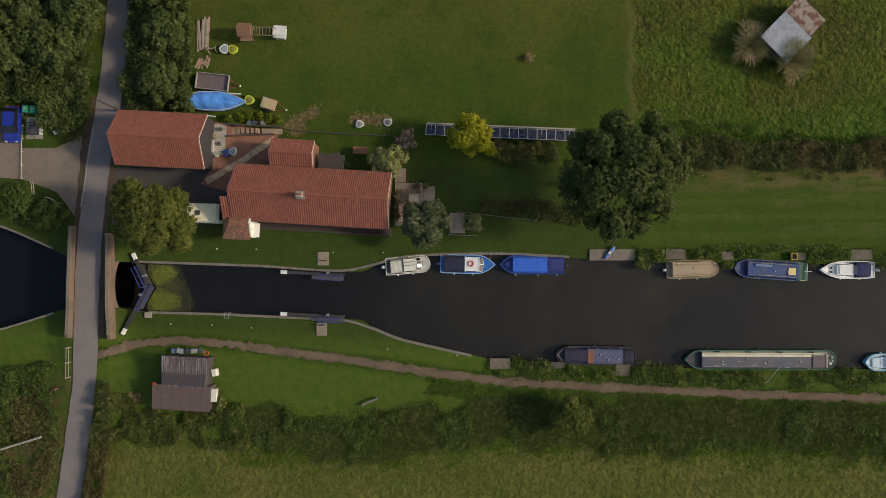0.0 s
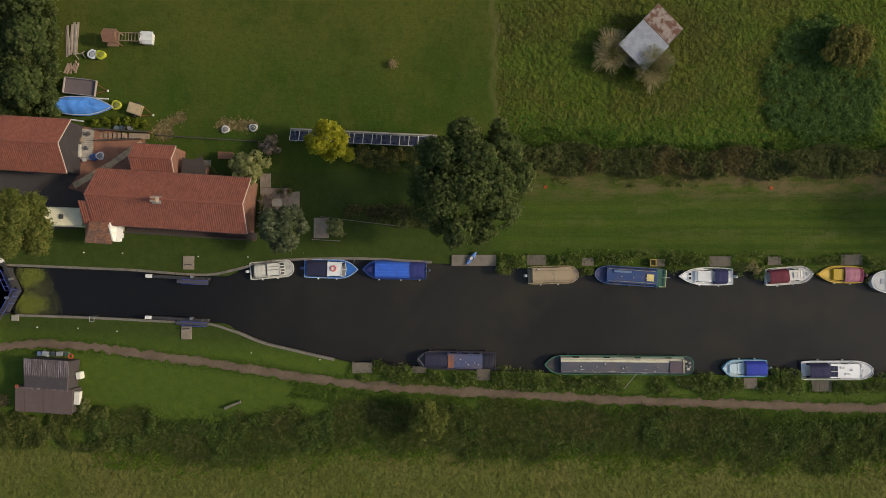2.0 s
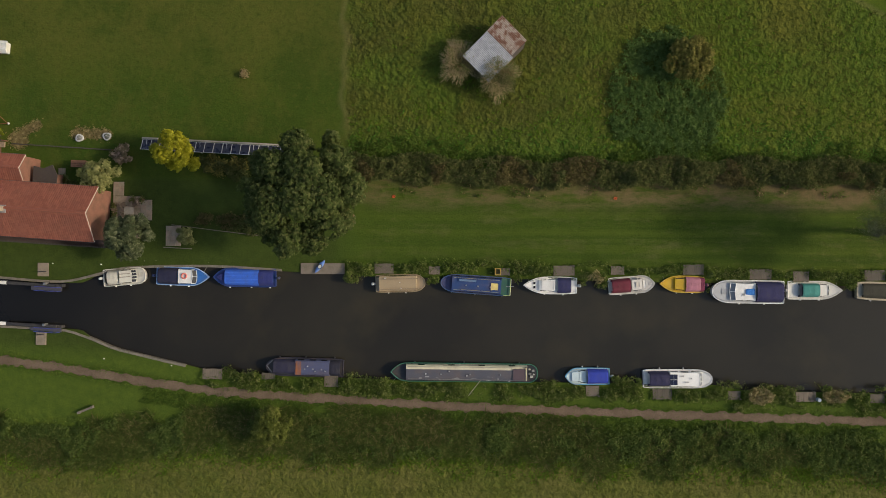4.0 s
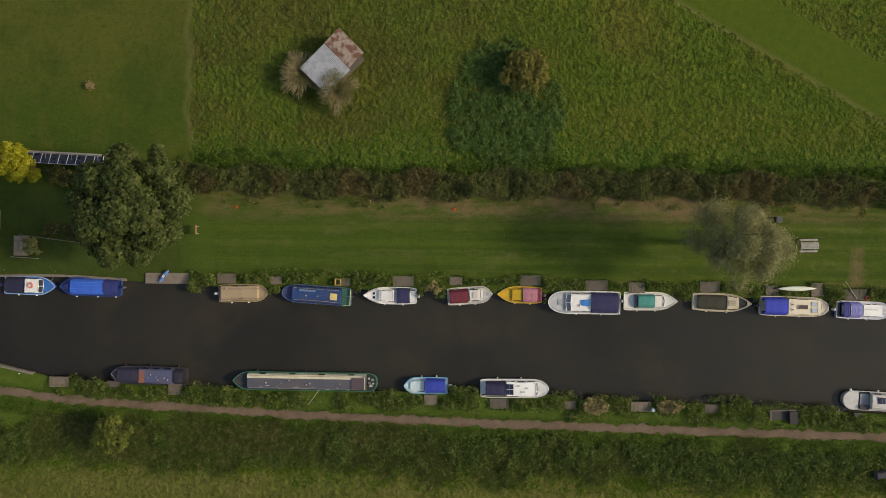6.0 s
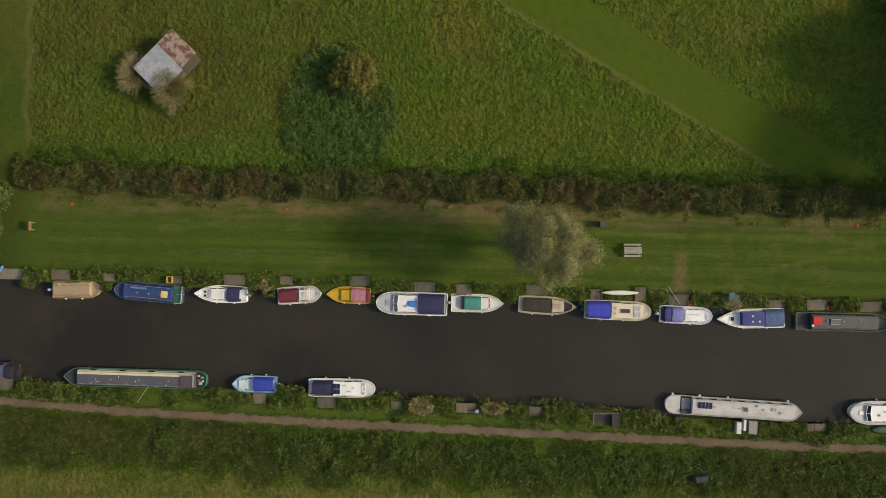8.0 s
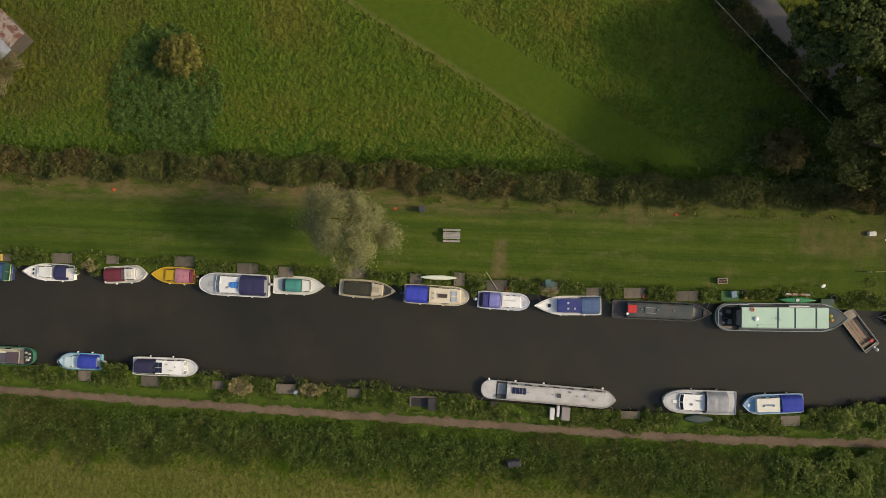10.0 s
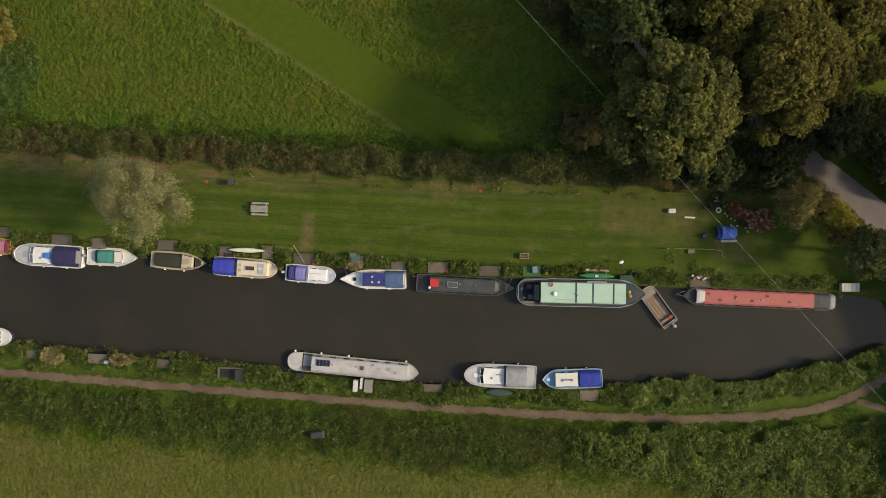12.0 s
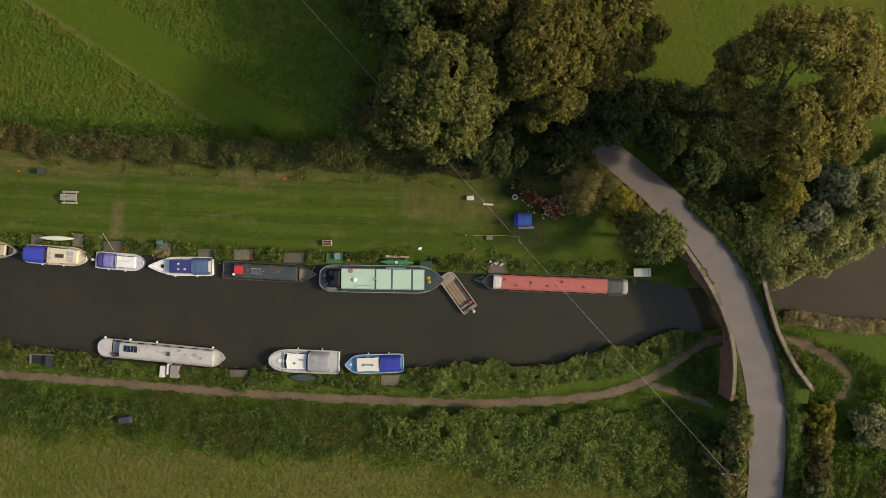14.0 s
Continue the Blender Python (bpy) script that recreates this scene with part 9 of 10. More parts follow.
sack("white builder's bag lying on the lawn", -9.2, 13.8, 0.46, 0.3, (0.50, 0.50, 0.48), (0.20, 0.20, 0.18))
sack("white builder's bag half empty on the lawn", -6.1, 14.0, 0.48, 0.25, (0.48, 0.48, 0.46), (0.10, 0.11, 0.09))
sack("white builder's bag by the hedge", -24.2, 22.2, 0.52, 0.6, (0.62, 0.64, 0.66), (0.3, 0.32, 0.34))
sack("lime yellow builder's bag by the hedge", -23.25, 22.15, 0.52, 0.6, (0.42, 0.45, 0.03), (0.25, 0.26, 0.05))
sack("lime yellow bag behind the covered boat", -21.4, 16.5, 0.55, 0.6, (0.40, 0.42, 0.04), (0.2, 0.2, 0.05))
sack("blue bag among garden clutter", -23.9, 10.7, 0.4, 0.5, (0.04, 0.10, 0.35), (0.1, 0.12, 0.2))
sack("white bag among garden clutter", -23.2, 10.85, 0.45, 0.5, (0.55, 0.56, 0.58), (0.3, 0.3, 0.3))
LIME = leafy("lime_leaves", (0.10, 0.13, 0.012), (0.17, 0.20, 0.02), (0.22, 0.25, 0.03))
for x, y in ((-23.6, 14.5), (-22.4, 14.65), (-21.3, 14.75), (-20.2, 14.6), (-19.2, 14.5), (-18.2, 14.3)):
    tree("clipped lime green ball shrub above the wall", x, y, 0.55, 0.5, 0.85, LIME, 420, 0.06, 12, 0.05, "shrub")
for x, y, c in ((-21.4, 13.95, (0.10, 0.14, 0.15)), (-20.8, 14.0, (0.05, 0.07, 0.09)), (-19.9, 14.0, (0.2, 0.2, 0.2))):
    single("tub", rod((0, 0, 0), (0, 0, 0.4), r=0.28, sides=12), GEL(c), "dark plastic tub by the wall", "tub", pose(x, y, 0))

b = thing("covered_boat", "boat on the grass under bright blue tarpaulin", "boat", pose(-28.1, 16.45, 0.35, 0, 0, -2))
hull_of(b, 6.5, 2.0, GEL((0.5, 0.5, 0.48)), GEL((0.4, 0.4, 0.4)), GEL((0.5, 0.5, 0.5)), dict(bow=0.5, blunt=1.9, stern=0.6, sbend=0.3), free=0.5, keel=-0.3)
bm = bmesh.new()
rows = []
for i in range(61):
    u = i / 60
    h = half_width(u, 2.0, 0.5, 1.9, 0.55, 0.35) + 0.1
    rows.append([(u * 6.4, h * k * (1 + 0.05 * noise.noise((u * 14, k * 3, 1))), 0.35 + (0.85 - 0.35 * u) * (1 - abs(k) ** 2.2) + 0.13 * noise.noise((u * 7, k * 2, 0.3)) + 0.07 * abs(noise.noise((u * 9 + k * 4, k * 3, 2.3)))) for k in np.linspace(-1, 1, 25)])
part("tarpaulin", loft(bm, rows, caps=False), CANVAS((0.07, 0.25, 0.66)), b, "wrinkled bright blue tarpaulin", smooth=True)
part("boat_prop", block(0.5, 5.5, -0.3, 0.3, -0.4, -0.25), WOOD((0.2, 0.17, 0.13)), b)
for x0, x1, y in ((-25.9, -22.4, 17.45), (-26.6, -25.2, 14.95)):
    single("spar", rod((x0, y, 0.12), (x1, y - 0.2, 0.12), r=0.08), GEL((0.62, 0.62, 0.6)), "white spar lying on the grass", "spar")


def trailer(label, x, y, a, L, W, bed, rail, drawbar):
    t = thing("trailer", label, "trailer", pose(x, y, 0, 0, 0, a))
    part("bed", block(-L / 2, L / 2, -W / 2, W / 2, 0.45, 0.55), bed, t)
    for s in (-1, 1):
        part("side_board", block(-L / 2, L / 2, s * W / 2 - 0.03, s * W / 2 + 0.03, 0.5, 0.85), rail, t)
        part("end_board", block(s * L / 2 - 0.03, s * L / 2 + 0.03, -W / 2, W / 2, 0.5, 0.85), rail, t)
        bm = bmesh.new()
        bmesh.ops.create_cone(bm, cap_ends=True, segments=14, radius1=0.28, radius2=0.28, depth=0.18, matrix=pose(0, s * (W / 2 + 0.12), 0.28, 90))
        part("wheel", bm, RUBBER, t)
    part("drawbar", rod((L / 2, -0.5, 0.45), (L / 2 + 1.2, 0, 0.42), (L / 2, 0.5, 0.45), r=0.05), drawbar, t, "rust red drawbar")
    part("jockey_wheel", ball(L / 2 + 1.15, 0, 0.25, 0.14), GEL((0.6, 0.6, 0.58)), t)
    return t


trailer("long flat trailer with pale sides and dark cover", -25.4, 18.5, -7, 3.6, 1.75, CANVAS((0.125, 0.098, 0.098)), WOOD((0.30, 0.26, 0.23)), STEEL((0.20, 0.05, 0.03)))
trailer("small box trailer with a tan plywood lid", -19.15, 16.0, -18, 1.55, 1.15, WOOD((0.36, 0.27, 0.15)), WOOD((0.30, 0.23, 0.14)), STEEL((0.22, 0.06, 0.03)))
part("lid", block(-0.74, 0.74, -0.55, 0.55, 0.86, 0.92), WOOD((0.42, 0.32, 0.18)), bpy.data.objects["trailer.001"], "tan plywood lid")

cf = thing("climbing_frame", "wooden climbing tower with ladder bars on the lawn", "climbing frame", pose(-21.3, 23.85, 0, 0, 0, -2))
for sx in (-0.85, 0.35):
    for sy in (-0.6, 0.6):
        part("post", block(sx - 0.05, sx + 0.05, sy - 0.05, sy + 0.05, 0, 1.9), WOOD((0.2, 0.12, 0.07)), cf)
part("tower_roof", loft(bmesh.new(), [[(-1.0, -0.75, 1.85), (-1.0, 0.0, 2.4), (-1.0, 0.75, 1.85)], [(0.5, -0.75, 1.85), (0.5, 0.0, 2.4), (0.5, 0.75, 1.85)]]), WOOD((0.22, 0.11, 0.065)), cf, "brown wooden tower roof")
part("platform", block(-0.9, 0.4, -0.95, 0.65, 0.9, 0.98), WOOD((0.26, 0.15, 0.09)), cf)
for sy in (-0.45, 0.45):
    part("side_bar", rod((0.4, sy, 1.5), (2.9, sy, 1.5), r=0.045), WOOD((0.22, 0.17, 0.11)), cf)
for k in range(7):
    part("rung", rod((0.6 + 0.36 * k, -0.45, 1.5), (0.6 + 0.36 * k, 0.45, 1.5), r=0.03), WOOD((0.25, 0.2, 0.14)), cf)
for sy in (-0.45, 0.45):
    part("leg", rod((2.9, sy, 0), (2.9, sy, 1.5), r=0.05), WOOD((0.2, 0.15, 0.1)), cf)
ws = thing("playhouse", "small white plastic playhouse beside the climbing frame", "playhouse", pose(-17.9, 23.9, 0, 0, 0, -4))
part("body", block(-0.55, 0.55, -0.6, 0.6, 0, 0.9, bevel=0.05), GEL((0.60, 0.60, 0.55)), ws)
part("roof", loft(bmesh.new(), [[(-0.7, -0.7, 0.85), (-0.7, -0.35, 1.12), (-0.7, 0, 1.0), (-0.7, 0.35, 1.12), (-0.7, 0.7, 0.85)], [(0.7, -0.7, 0.85), (0.7, -0.35, 1.12), (0.7, 0, 1.0), (0.7, 0.35, 1.12), (0.7, 0.7, 0.85)]]), GEL((0.66, 0.66, 0.62)), ws)
for k in range(7):
    single("plank", block(-1.7, 1.7, -0.1, 0.1, 0, 0.06), WOOD((0.36 - 0.03 * (k % 3), 0.27, 0.21)), "pale reclaimed plank on the timber pile", "plank", pose(-27.3 + 0.2 * k, 23.95 + RNG.normal() * 0.25, 0.03 + 0.06 * (k % 2), 0, 0, 88 + RNG.normal() * 4), group="timber pile")
for k in range(6):
    single("plank", block(-0.6, 0.6, -0.1, 0.1, 0, 0.06), WOOD((0.36, 0.25, 0.18)), "short offcut on the timber pile", "plank", pose(-27.3 + 0.24 * k, 20.9 + RNG.normal() * 0.2, 0.03, 0, 0, 70 + RNG.normal() * 14), group="timber offcuts")
saw = thing("saw_horse", "wooden saw horse by the timber pile", "saw horse", pose(-25.6, 22.2, 0, 0, 0, 10))
for k in (-0.4, 0.4):
    part("leg_frame", rod((k, -0.4, 0), (k, 0.0, 0.7), (k, 0.4, 0), r=0.05), WOOD((0.32, 0.26, 0.2)), saw)
part("cross_bar", rod((-0.55, 0, 0.68), (0.55, 0, 0.68), r=0.05), WOOD((0.34, 0.28, 0.2)), saw)

cv = thing("caravan", "cream touring caravan parked under the maple", "caravan", pose(-26.3, 3.95, 0, 0, 0, -2))
rows = [[(px_, -w, 0.45), (px_, -w, h * 0.9), (px_, -w * 0.85, h), (px_, w * 0.85, h), (px_, w, h * 0.9), (px_, w, 0.45)] for px_, w, h in ((-2.2, 0.95, 1.7), (-1.95, 1.03, 2.25), (1.9, 1.03, 2.3), (2.2, 0.98, 2.1))]
part("body", loft(bmesh.new(), rows), GEL((0.74, 0.69, 0.48)), cv)
part("roof_vent", block(-0.3, 0.2, -0.25, 0.25, 2.28, 2.40, bevel=0.03), GEL((0.06, 0.06, 0.06)), cv, "dark roof vent")
part("window", block(2.12, 2.24, -0.7, 0.7, 1.2, 1.8), GLASS, cv)
for s in (-1, 1):
    bm = bmesh.new()
    bmesh.ops.create_cone(bm, cap_ends=True, segments=14, radius1=0.3, radius2=0.3, depth=0.2, matrix=pose(0, s * 0.95, 0.3, 90))
    part("wheel", bm, RUBBER, cv)

sa = thing("solar_array", "long row of dark solar panels along the garden", "solar panels", pose(6.2, 12.62, 0, 0, 0, -2.8))
me = mesh_of("panel", block(-0.49, 0.49, -0.62, 0.62, 0, 0.05))
me.materials.append(surface("solar_cells_old", (0.022, 0.023, 0.045), 0.3))
fr = mesh_of("panel_frame", rod((-0.5, -0.63, 0.05), (0.5, -0.63, 0.05), (0.5, 0.63, 0.05), (-0.5, 0.63, 0.05), r=0.045, sides=4, closed=True))
fr.materials.append(GEL((0.55, 0.54, 0.50)))
for i in range(16):
    o = part("panel", me, None, sa)
    o.matrix_basis = pose(-7.55 + 1.006 * i, 0, 0.75, -22)
    part("panel_frame", fr, None, o)
    if i % 3 == 0:
        part("stand", rod((-7.5 + i, -0.55, 0), (-7.5 + i, -0.5, 0.6), (-7.5 + i, 0.5, 0.95), (-7.5 + i, 0.5, 0), r=0.03), METAL, sa)
part("base_rail", block(-8.0, 8.1, 0.62, 0.78, 0.9, 1.02), WOOD((0.36, 0.32, 0.26)), sa, "pale timber rail behind the panels")

# ---- mooring lawn ----
pb = thing("picnic_table", "weathered grey wooden picnic table on the grass", "picnic table", pose(88.95, 3.62, 0, 0, 0, 1))
for i in range(5):
    part("top_plank", block(-0.95, 0.95, -0.36 + 0.145 * i, -0.235 + 0.145 * i, 0.72, 0.77), WOOD((0.30, 0.285, 0.26)), pb)
for s in (-1, 1):
    part("seat_plank", block(-0.95, 0.95, s * 0.62 - 0.10, s * 0.62 + 0.10, 0.42, 0.47), WOOD((0.32, 0.30, 0.27)), pb)
    part("leg_frame", rod((s * 0.7, -0.7, 0), (s * 0.7, -0.25, 0.72), (s * 0.7, 0.25, 0.72), (s * 0.7, 0.7, 0), r=0.045, sides=4), WOOD((0.25, 0.23, 0.2)), pb)
    part("cross_bar", block(s * 0.7 - 0.04, s * 0.7 + 0.04, -0.75, 0.75, 0.34, 0.42), WOOD((0.25, 0.23, 0.2)), pb)
lb = thing("litter_bin", "dark litter bin by the hedge", "bin", pose(85.6, 6.4, 0))
part("body", block(-0.28, 0.28, -0.3, 0.3, 0, 0.9, bevel=0.03), GEL((0.025, 0.03, 0.035)), lb)
part("lid", block(-0.31, 0.31, -0.33, 0.33, 0.9, 0.98, bevel=0.03), GEL((0.05, 0.055, 0.07)), lb)
for x, y, a in ((82.55, 6.36, 10), (113.25, 6.85, 5), (26.2, 7.4, 30), (50.6, 7.3, 5)):
    o = thing("garden_hose_reel", "bright orange object in the grass", "reel", pose(x, y, 0, 0, 0, a))
    part("coil", ring(0, 0, 0.06, 0.13, 0.04), GEL((0.6, 0.09, 0.02)), o)
    part("handle", rod((-0.25, 0, 0.06), (0.25, 0.05, 0.1), r=0.03), GEL((0.45, 0.09, 0.03)), o)
bx = thing("planter_box", "wooden planter box on the mooring lawn", "planter", pose(118.4, -0.1, 0, 0, 0, 4))
for a in ((-0.5, 0.5, -0.3, -0.24), (-0.5, 0.5, 0.24, 0.3), (-0.5, -0.44, -0.24, 0.24), (0.44, 0.5, -0.24, 0.24)):
    part("side", block(*a, 0, 0.4), WOOD((0.36, 0.31, 0.25)), bx)
part("soil", block(-0.44, 0.44, -0.24, 0.24, 0, 0.3), surface("soil", (0.05, 0.035, 0.02), 0.95), bx)
for k in range(5):
    part("rooted_plant", ball(-0.35 + 0.17 * k, 0.05 * (-1) ** k, 0.36, 0.09), GEL((0.3 - 0.04 * k, 0.14, 0.10)), bx)
dish = thing("satellite_dish", "white satellite dish on a short mast", "dish", pose(128.75, -0.2, 0, 0, 0, 30))
part("mast", rod((0, 0, 0), (0, 0, 0.8), r=0.035), METAL, dish)
part("reflector", ball(0, 0, 0.9, 0.27, 1, 0.6, 0.25), GEL((0.82, 0.82, 0.80)), dish, smooth=True)
part("receiver", rod((0.0, 0, 0.8), (0.1, -0.45, 1.0), r=0.03), METAL, dish)
# gear on and beside the landings
ch = thing("garden_chair", "green garden chair on a mooring stage", "chair", pose(99.9, -1.3, 0.2, 0, 0, 10))
part("seat", block(-0.5, 0.5, -0.4, 0.3, 0.3, 0.36), CANVAS((0.06, 0.12, 0.12)), ch)
part("backrest", block(-0.5, 0.1, 0.25, 0.6, 0.36, 0.7), CANVAS((0.07, 0.14, 0.13)), ch)
part("frame", rod((-0.5, -0.4, -0.1), (-0.5, -0.4, 0.3), (0.5, -0.4, 0.3), (0.5, -0.4, -0.1), r=0.03), METAL, ch)
landing(99.9, -1.6, 1.7, 1.1, 2.8, TIMBERS[1], "small weathered mooring stage beside the white cruiser")
gm = single("green_mat", block(-0.95, 0.95, -0.55, 0.55, 0.1, 0.2), CANVAS((0.04, 0.12, 0.035)), "green matting on a bank platform", "mat", pose(119.3, -1.7, 0, 0, 0, 2.8))
single("cool_box", block(-0.3, 0.3, -0.35, 0.35, 0.0, 0.4, bevel=0.04), GEL((0.16, 0.24, 0.30)), "blue-grey cool box on the green mat", "box", pose(119.6, -1.5, 0.2, 0, 0, 12))
single("tyre", ring(120.75, -1.35, 0.2, 0.27, 0.1), RUBBER, "old tyre lying on the bank", "tyre")
single("tyre", ring(130.2, -1.45, 0.2, 0.3, 0.1), RUBBER, "old tyre lying on the bank", "tyre")
single("can", rod((0, 0, 0), (0, 0, 0.35), r=0.14, sides=10), GEL((0.45, 0.28, 0.06)), "ochre can by the tyre", "can", pose(120.9, -1.85, 0.1))
st = thing("canoe_stand", "pale timber stand under the green canoe", "stand", pose(126.3, -1.75, 0, 0, 0, 2))
for k in (-1.0, 1.0):
    part("trestle", rod((k, -0.5, 0), (k, -0.3, 0.4), (k, 0.3, 0.4), (k, 0.5, 0), r=0.05), WOOD((0.3, 0.27, 0.23)), st)
part("plank", block(-1.3, 1.3, 0.42, 0.62, 0.4, 0.46), WOOD((0.33, 0.27, 0.2)), st)
part("plank", block(-1.2, 1.2, -0.75, -0.55, 0.2, 0.26), WOOD((0.4, 0.37, 0.33)), st)
for dx, c in ((-1.0, (0.6, 0.5, 0.45)), (-0.3, (0.35, 0.2, 0.12)), (0.5, (0.4, 0.22, 0.12)), (1.0, (0.3, 0.28, 0.26))):
    single("tool_box", block(-0.25, 0.25, -0.1, 0.1, 0.46, 0.62, bevel=0.02), GEL(c), "small box on the canoe stand", "box", pose(126.3 + dx, -1.2, 0))
single("storage_box", block(-0.7, 0.7, -0.35, 0.35, 0, 0.5, bevel=0.04), GEL((0.03, 0.06, 0.04)), "dark green storage box on the bank", "box", pose(129.45, -1.9, 0, 0, 0, 3))
for k in range(11):
    c = ((0.62, 0.6, 0.56), (0.4, 0.2, 0.12), (0.12, 0.12, 0.13), (0.5, 0.46, 0.4))[k % 4]
    single("clutter_pot", block(-0.13, 0.13, -0.1, 0.1, 0, 0.2 + 0.05 * (k % 3), bevel=0.03), GEL(c), "odd pots and cans on the mooring stage", "pot", pose(136.5 + 0.16 * k, -1.75 + 0.5 * RNG.random(), 0.2, 0, 0, RNG.random() * 90), group="clutter by the red boat")
tn = thing("tarp_shelter", "bright blue tarpaulin shelter by the flower bed", "shelter", pose(139.95, 3.55, 0, 0, 0, 3))
part("cover", fabric(-0.75, 0.75, 1.5, 1.3, 0.15, 1.1, seed=3.3, flat=0.3, hoops=2, sag=0.12), CANVAS((0.08, 0.17, 0.58)), tn, "crumpled blue tarpaulin", smooth=True)
part("side_flap", fabric(-1.15, -0.7, 1.3, 1.4, 0.0, 0.75, seed=5.3, flat=0.3), CANVAS((0.03, 0.06, 0.33)), tn)
part("base_frame", block(-0.8, 0.8, -0.7, 0.7, 0, 0.16), WOOD((0.3, 0.28, 0.25)), tn)
single("plank", block(-0.85, 0.85, -0.12, 0.12, 0.02, 0.1), WOOD((0.40, 0.39, 0.37)), "grey plank before the shelter", "plank", pose(140.2, 2.65, 0, 0, 0, 4))
single("white_box", block(-0.4, 0.4, -0.24, 0.24, 0, 0.4, bevel=0.05), GEL((0.62, 0.62, 0.56)), "white box under the trees", "box", pose(133.95, 5.6, 0, 0, 0, 4))
single("plank", block(-0.55, 0.55, -0.09, 0.09, 0.02, 0.09), GEL((0.66, 0.63, 0.56)), "short white plank on the grass", "plank", pose(135.95, 5.0, 0, 0, 0, 0))
single("tyre", ring(138.8, 5.9, 0.5, 0.24, 0.07), GEL((0.55, 0.52, 0.5)), "white painted tyre in the flower bed", "tyre")
for k in range(16):
    single("white_stone", ball(0, 0, 0, 0.07 + 0.05 * RNG.random(), 1.2, 1, 0.7, 7, 5), STONE((0.55, 0.52, 0.47)), "pale stone edging the flower bed", "stone", pose(138.0 + 0.36 * k + RNG.normal() * 0.2, (6.6 - 0.25 * k if k < 7 else 4.6 + RNG.normal() * 0.6), 0.06), group="flower bed stones")
HOSE = GEL((0.36, 0.34, 0.10))
single("garden_hose", rod(*[(x, y, 0.05) for x, y in smooth_line([(133.7, 1.5), (135.4, 1.5), (136.8, 1.75), (138.2, 1.7), (140.6, 1.72), (140.8, 1.5), (140.3, 1.38), (139.0, 1.42), (138.6, 1.8), (138.5, 2.2), (138.7, 1.6), (139.4, 1.1), (140.2, 0.75), (140.6, 0.3)], 0.25)], r=0.03), HOSE, "yellow garden hose trailing over the grass", "hose")
single("jerry_can", block(-0.28, 0.28, -0.2, 0.2, 0, 0.45, bevel=0.05), GEL((0.02, 0.03, 0.10)), "dark blue water can on the grass", "can", pose(137.5, 3.05, 0, 0, 0, 30))
single("tap_post", rod((0, 0, 0), (0, 0, 0.8), r=0.06), WOOD((0.4, 0.38, 0.33)), "short tap post with the hose", "post", pose(133.7, 1.5, 0))
single("crate", block(-0.35, 0.35, -0.22, 0.22, 0, 0.2, bevel=0.02), WOOD((0.17, 0.16, 0.13)), "low grey crate on the grass", "crate", pose(136.25, 1.35, 0, 0, 0, 5))
wb = thing("pump_box", "white metal box on the bank by the bridge", "box", pose(152.8, -1.6, 0, 0, 0, 3))
part("body", block(-0.85, 0.85, -0.4, 0.4, 0.1, 0.75, bevel=0.02), GEL((0.50, 0.48, 0.44)), wb)
part("lid", block(-0.9, 0.9, -0.44, 0.44, 0.75, 0.82, bevel=0.02), GEL((0.52, 0.50, 0.47)), wb)
for u in (-0.62, 0.1, 0.62):
    part("strap", block(u - 0.06, u + 0.06, -0.455, 0.455, 0.80, 0.835), GEL((0.40, 0.38, 0.34)), wb)
sg = thing("notice_board", "small brown notice board by the oak", "sign", pose(21.9, 4.8, 0, 0, 0, 92))
part("board", block(-0.5, 0.5, -0.03, 0.03, 0.6, 1.1), WOOD((0.20, 0.11, 0.055)), sg)
for s in (-0.4, 0.4):
    part("post", block(s - 0.04, s + 0.04, -0.035, 0.035, 0, 0.6), WOOD((0.25, 0.2, 0.15)), sg)
for x, y in ((92.9, -1.1), (101.6, -1.6)):
    single("mooring_pole", rod((x, y + 0.9, 0.4), (x + (1.3 if x < 95 else -1.2), y - 1.0, 0.25), r=0.03), WOOD((0.4, 0.37, 0.3)), "thin wooden mooring pole across the gap", "pole")
# towpath side
dk = thing("dock_frame", "dark timber docking frame at the water's edge", "jetty", pose(86.5, -14.9, 0, 0, 0, 1.2))
part("front_beam", block(-1.45, 1.45, 0.55, 0.72, 0.1, 0.28), WOOD((0.12, 0.10, 0.09)), dk)
part("side_beam", block(0.55, 1.45, -0.8, 0.55, 0.05, 0.5, bevel=0.03), CANVAS((0.03, 0.028, 0.03)), dk, "dark covered locker")
part("end_beam", block(-1.45, -1.3, -0.5, 0.55, 0.05, 0.25), WOOD((0.13, 0.11, 0.1)), dk)
part("pit", block(-1.3, 0.55, -0.45, 0.55, -0.1, 0.04), surface("wet_mud", (0.02, 0.018, 0.015), 0.5), dk)
for x, y, w, d, h, c in ((100.65, -15.3, 0.5, 1.25, 0.75, (0.6, 0.58, 0.57)), (101.3, -15.0, 0.3, 1.2, 0.7, (0.66, 0.64, 0.63)), (102.1, -15.2, 0.92, 1.4, 0.85, (0.27, 0.24, 0.22))):
    single("locker", block(-w / 2, w / 2, -d / 2, d / 2, 0, h, bevel=0.03), GEL(c), "boat owner's storage locker on the bank", "locker", pose(x, y, 0, 0, 0, -2), group="bank lockers")
single("covered_box", block(-0.4, 0.4, -0.35, 0.35, 0.0, 0.3, bevel=0.03), GEL((0.035, 0.034, 0.036)), "dark tarpaulined box on the bank", "cover", pose(94.3, -14.75, 0))
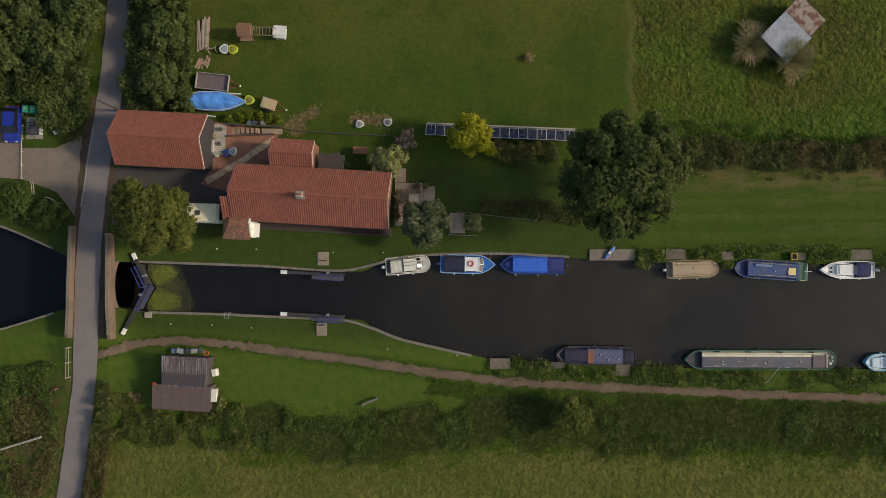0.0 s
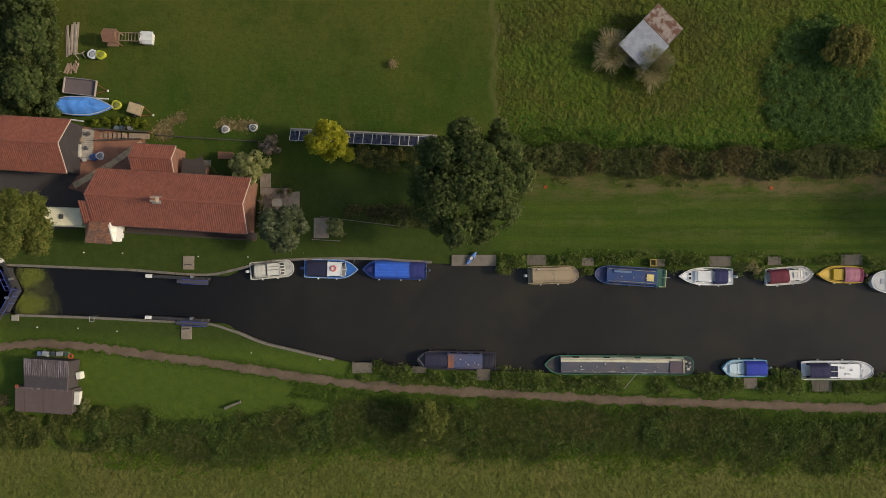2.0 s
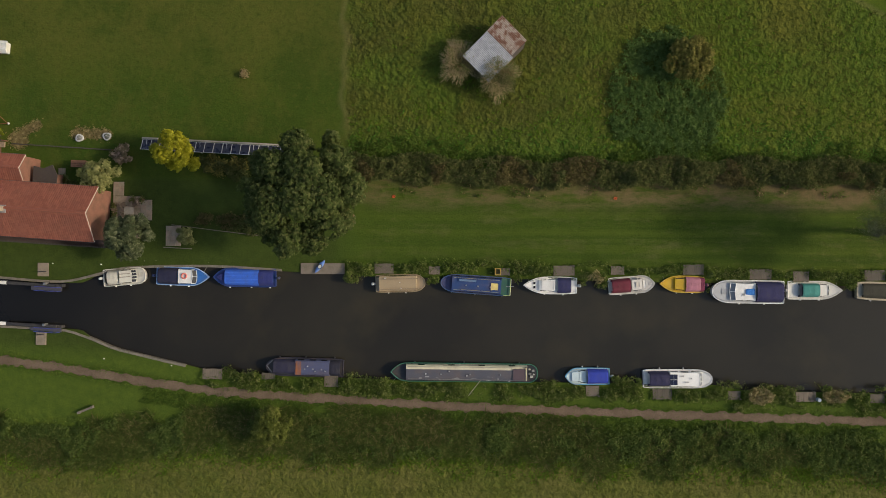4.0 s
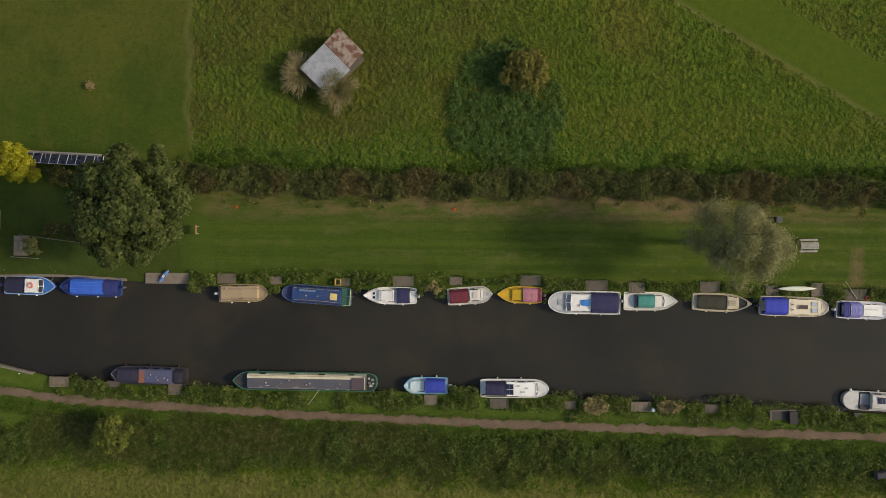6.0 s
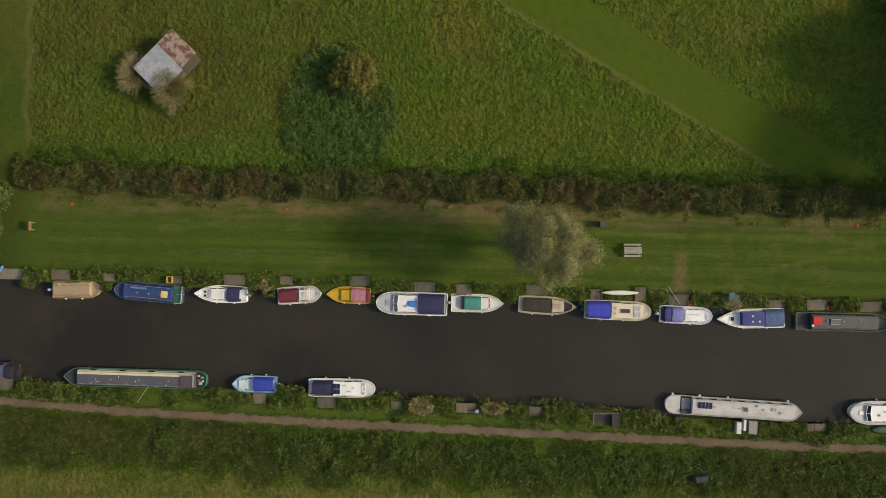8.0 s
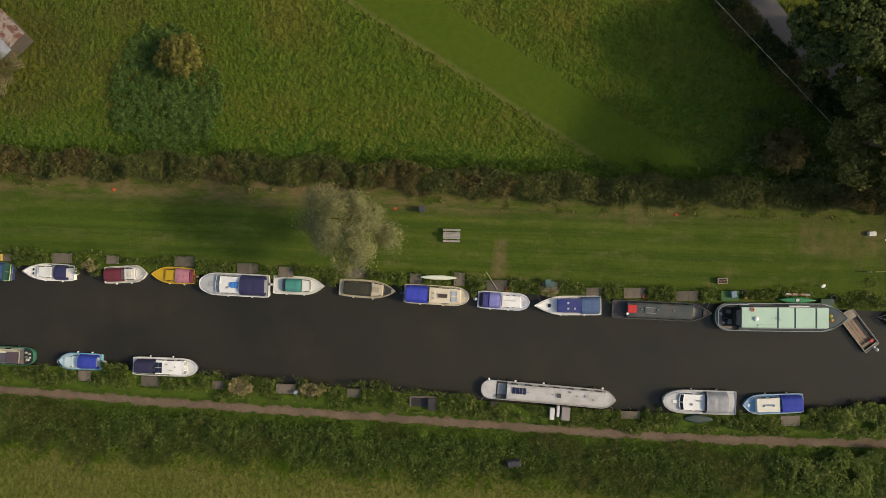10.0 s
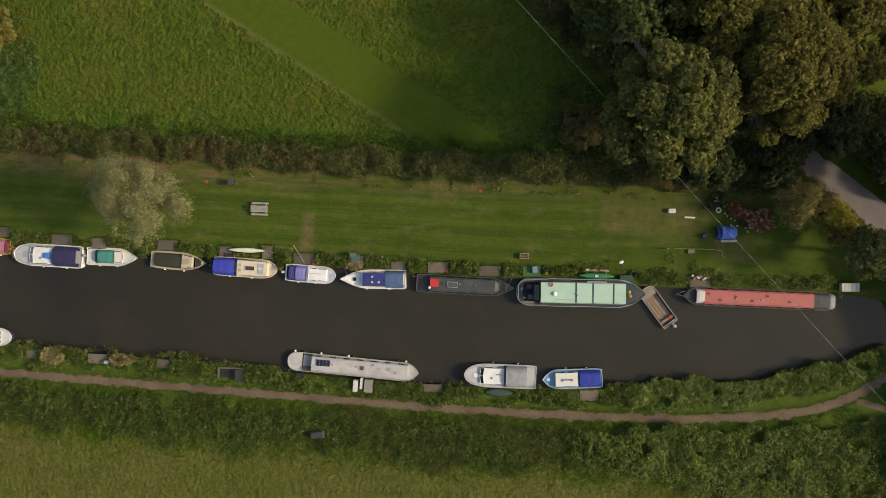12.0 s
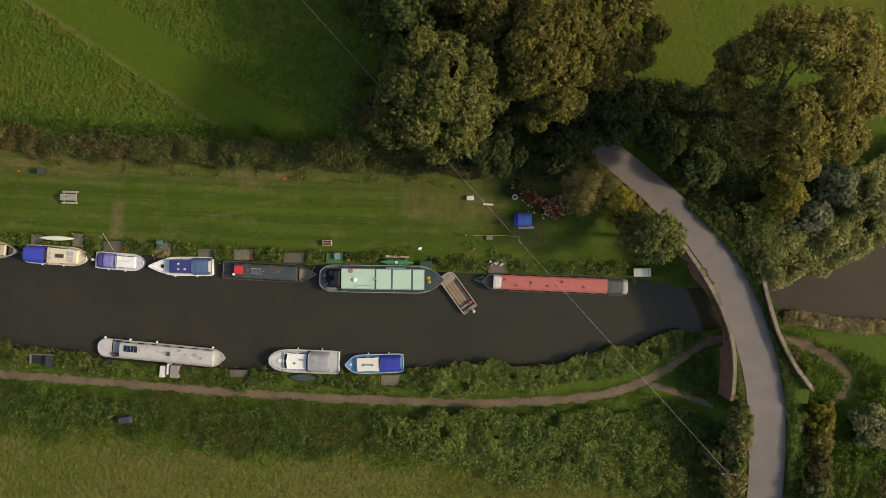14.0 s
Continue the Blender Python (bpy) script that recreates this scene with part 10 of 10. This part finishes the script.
single("blue_drum", rod((0, 0, 0), (0, 0, 0.6), r=0.2, sides=10), GEL((0.32, 0.38, 0.45)), "pale blue drum on a mooring stage", "drum", pose(72.4, -14.4, 0.1))
yc = thing("yellow_crate", "open ochre crate on a mooring stage", "crate", pose(37.75, -0.85, 0.2))
for a in ((-0.33, 0.33, -0.37, -0.29), (-0.33, 0.33, 0.29, 0.37), (-0.33, -0.25, -0.29, 0.29), (0.25, 0.33, -0.29, 0.29)):
    part("side", block(*a, 0, 0.35), WOOD((0.40, 0.28, 0.06)), yc)
part("base", block(-0.25, 0.25, -0.29, 0.29, 0, 0.05), WOOD((0.14, 0.13, 0.05)), yc)
single("covered_boat", block(-0.8, 0.8, -0.45, 0.45, 0, 0.5, inset=0.15, bevel=0.05), CANVAS((0.035, 0.035, 0.045)), "dark tarpaulin bundle in the thicket", "bundle", pose(96.7, -20.9, 0.5, 0, 0, 10))
bn = thing("log_bench", "grey split log bench on the lock lawn", "bench", pose(-8.05, -16.6, 0, 0, 0, 23))
part("seat", block(-0.95, 0.95, -0.11, 0.11, 0.38, 0.47, bevel=0.02), WOOD((0.16, 0.145, 0.12)), bn)
for s in (-0.8, 0.8):
    part("leg", block(s - 0.1, s + 0.1, -0.14, 0.14, 0, 0.38), WOOD((0.2, 0.18, 0.15)), bn)
single("fallen_pole", rod((-48.9, -22.0, 0.6), (-44.1, -20.5, 0.75), r=0.11), WOOD((0.36, 0.33, 0.28)), "pale pole lying on the scrub", "pole")
bk = thing("red_bicycle", "red bicycle leaning in the grass by the lane", "bicycle", pose(-42.5, -15.5, 0.2, 70, 0, 15))
for s in (-0.5, 0.5):
    bm = rod(*[(s + 0.32 * math.cos(6.2832 * k / 16), 0.32 + 0.32 * math.sin(6.2832 * k / 16), 0) for k in range(16)], r=0.025, closed=True)
    part("wheel", bm, RUBBER, bk)
part("frame", rod((-0.5, 0.32, 0), (-0.15, 0.75, 0), (0.35, 0.72, 0), (0.0, 0.3, 0), (-0.15, 0.75, 0), r=0.03), GEL((0.45, 0.03, 0.03)), bk)
part("handlebar", rod((0.35, 0.72, 0), (0.4, 0.95, 0), (0.25, 0.98, 0.25), r=0.02), METAL, bk)

# clutter round the cottage
single("paved_strip", block(-20.2, -5.6, -0.42, 0.42, -0.1, 0.055), STONE((0.075, 0.055, 0.052)), "dark paving strip along the cottage front", "pavement", pose(0, 2.35, 0, 0, 0, -3.3) @ pose(0, -0.75, 0), kind="structure")
for k in range(11):
    x, y, r = (-5.15 + 0.25 * RNG.random(), 3.2 + 0.42 * k, 0.13 + 0.07 * RNG.random()) if k < 8 else (-2.9 + 0.5 * (k - 8), 6.9, 0.2)
    pot = thing("plant_pot", "clay pot with a small plant on the terrace", "pot", pose(x, y, 0.12), group="terrace pots")
    part("pot", rod((0, 0, 0), (0, 0, 0.3), r=lambda t, r=r: r * (0.8 + 0.25 * t), sides=10), STONE((0.24, 0.12, 0.08)), pot)
    part("foliage", leaf_mesh("foliage", RNG.normal(size=(60, 3)) * np.array((r, r, 0.1)) + np.array((0, 0, 0.42)), 0.09), OLIVE if k % 3 else PINK, pot)
for x, y, a in ((-3.9, 5.2, 20), (-2.7, 6.4, 200), (-4.0, 6.3, 120)):
    gc = thing("garden_chair", "dark wooden garden chair on the terrace", "chair", pose(x, y, 0.12, 0, 0, a), group="terrace chairs")
    part("seat", block(-0.24, 0.24, -0.24, 0.24, 0.40, 0.45), WOOD((0.14, 0.10, 0.07)), gc)
    part("backrest", block(-0.24, 0.24, 0.20, 0.25, 0.45, 0.85), WOOD((0.15, 0.11, 0.08)), gc)
    for sx in (-0.2, 0.2):
        for sy in (-0.2, 0.2):
            part("leg", block(sx - 0.025, sx + 0.025, sy - 0.025, sy + 0.025, 0, 0.40), WOOD((0.12, 0.09, 0.06)), gc)
for x, y, c in ((-25.0, 10.4, (0.45, 0.44, 0.42)), (-24.5, 13.3, (0.10, 0.09, 0.08)), (-25.3, 12.6, (0.30, 0.22, 0.15)), (-24.7, 11.7, (0.08, 0.08, 0.09)), (-26.0, 9.2, (0.2, 0.2, 0.2)), (-23.0, 13.8, (0.05, 0.06, 0.07)), (-16.3, 9.0, (0.3, 0.28, 0.24)), (-12.6, 8.6, (0.3, 0.28, 0.24))):
    single("tub", rod((0, 0, 0), (0, 0, 0.35), r=0.2, sides=12), GEL(c), "small plastic tub among the yard clutter", "tub", pose(x, y, 0.3 if -25.9 < x < -24 and y > 10.5 else 0.05))
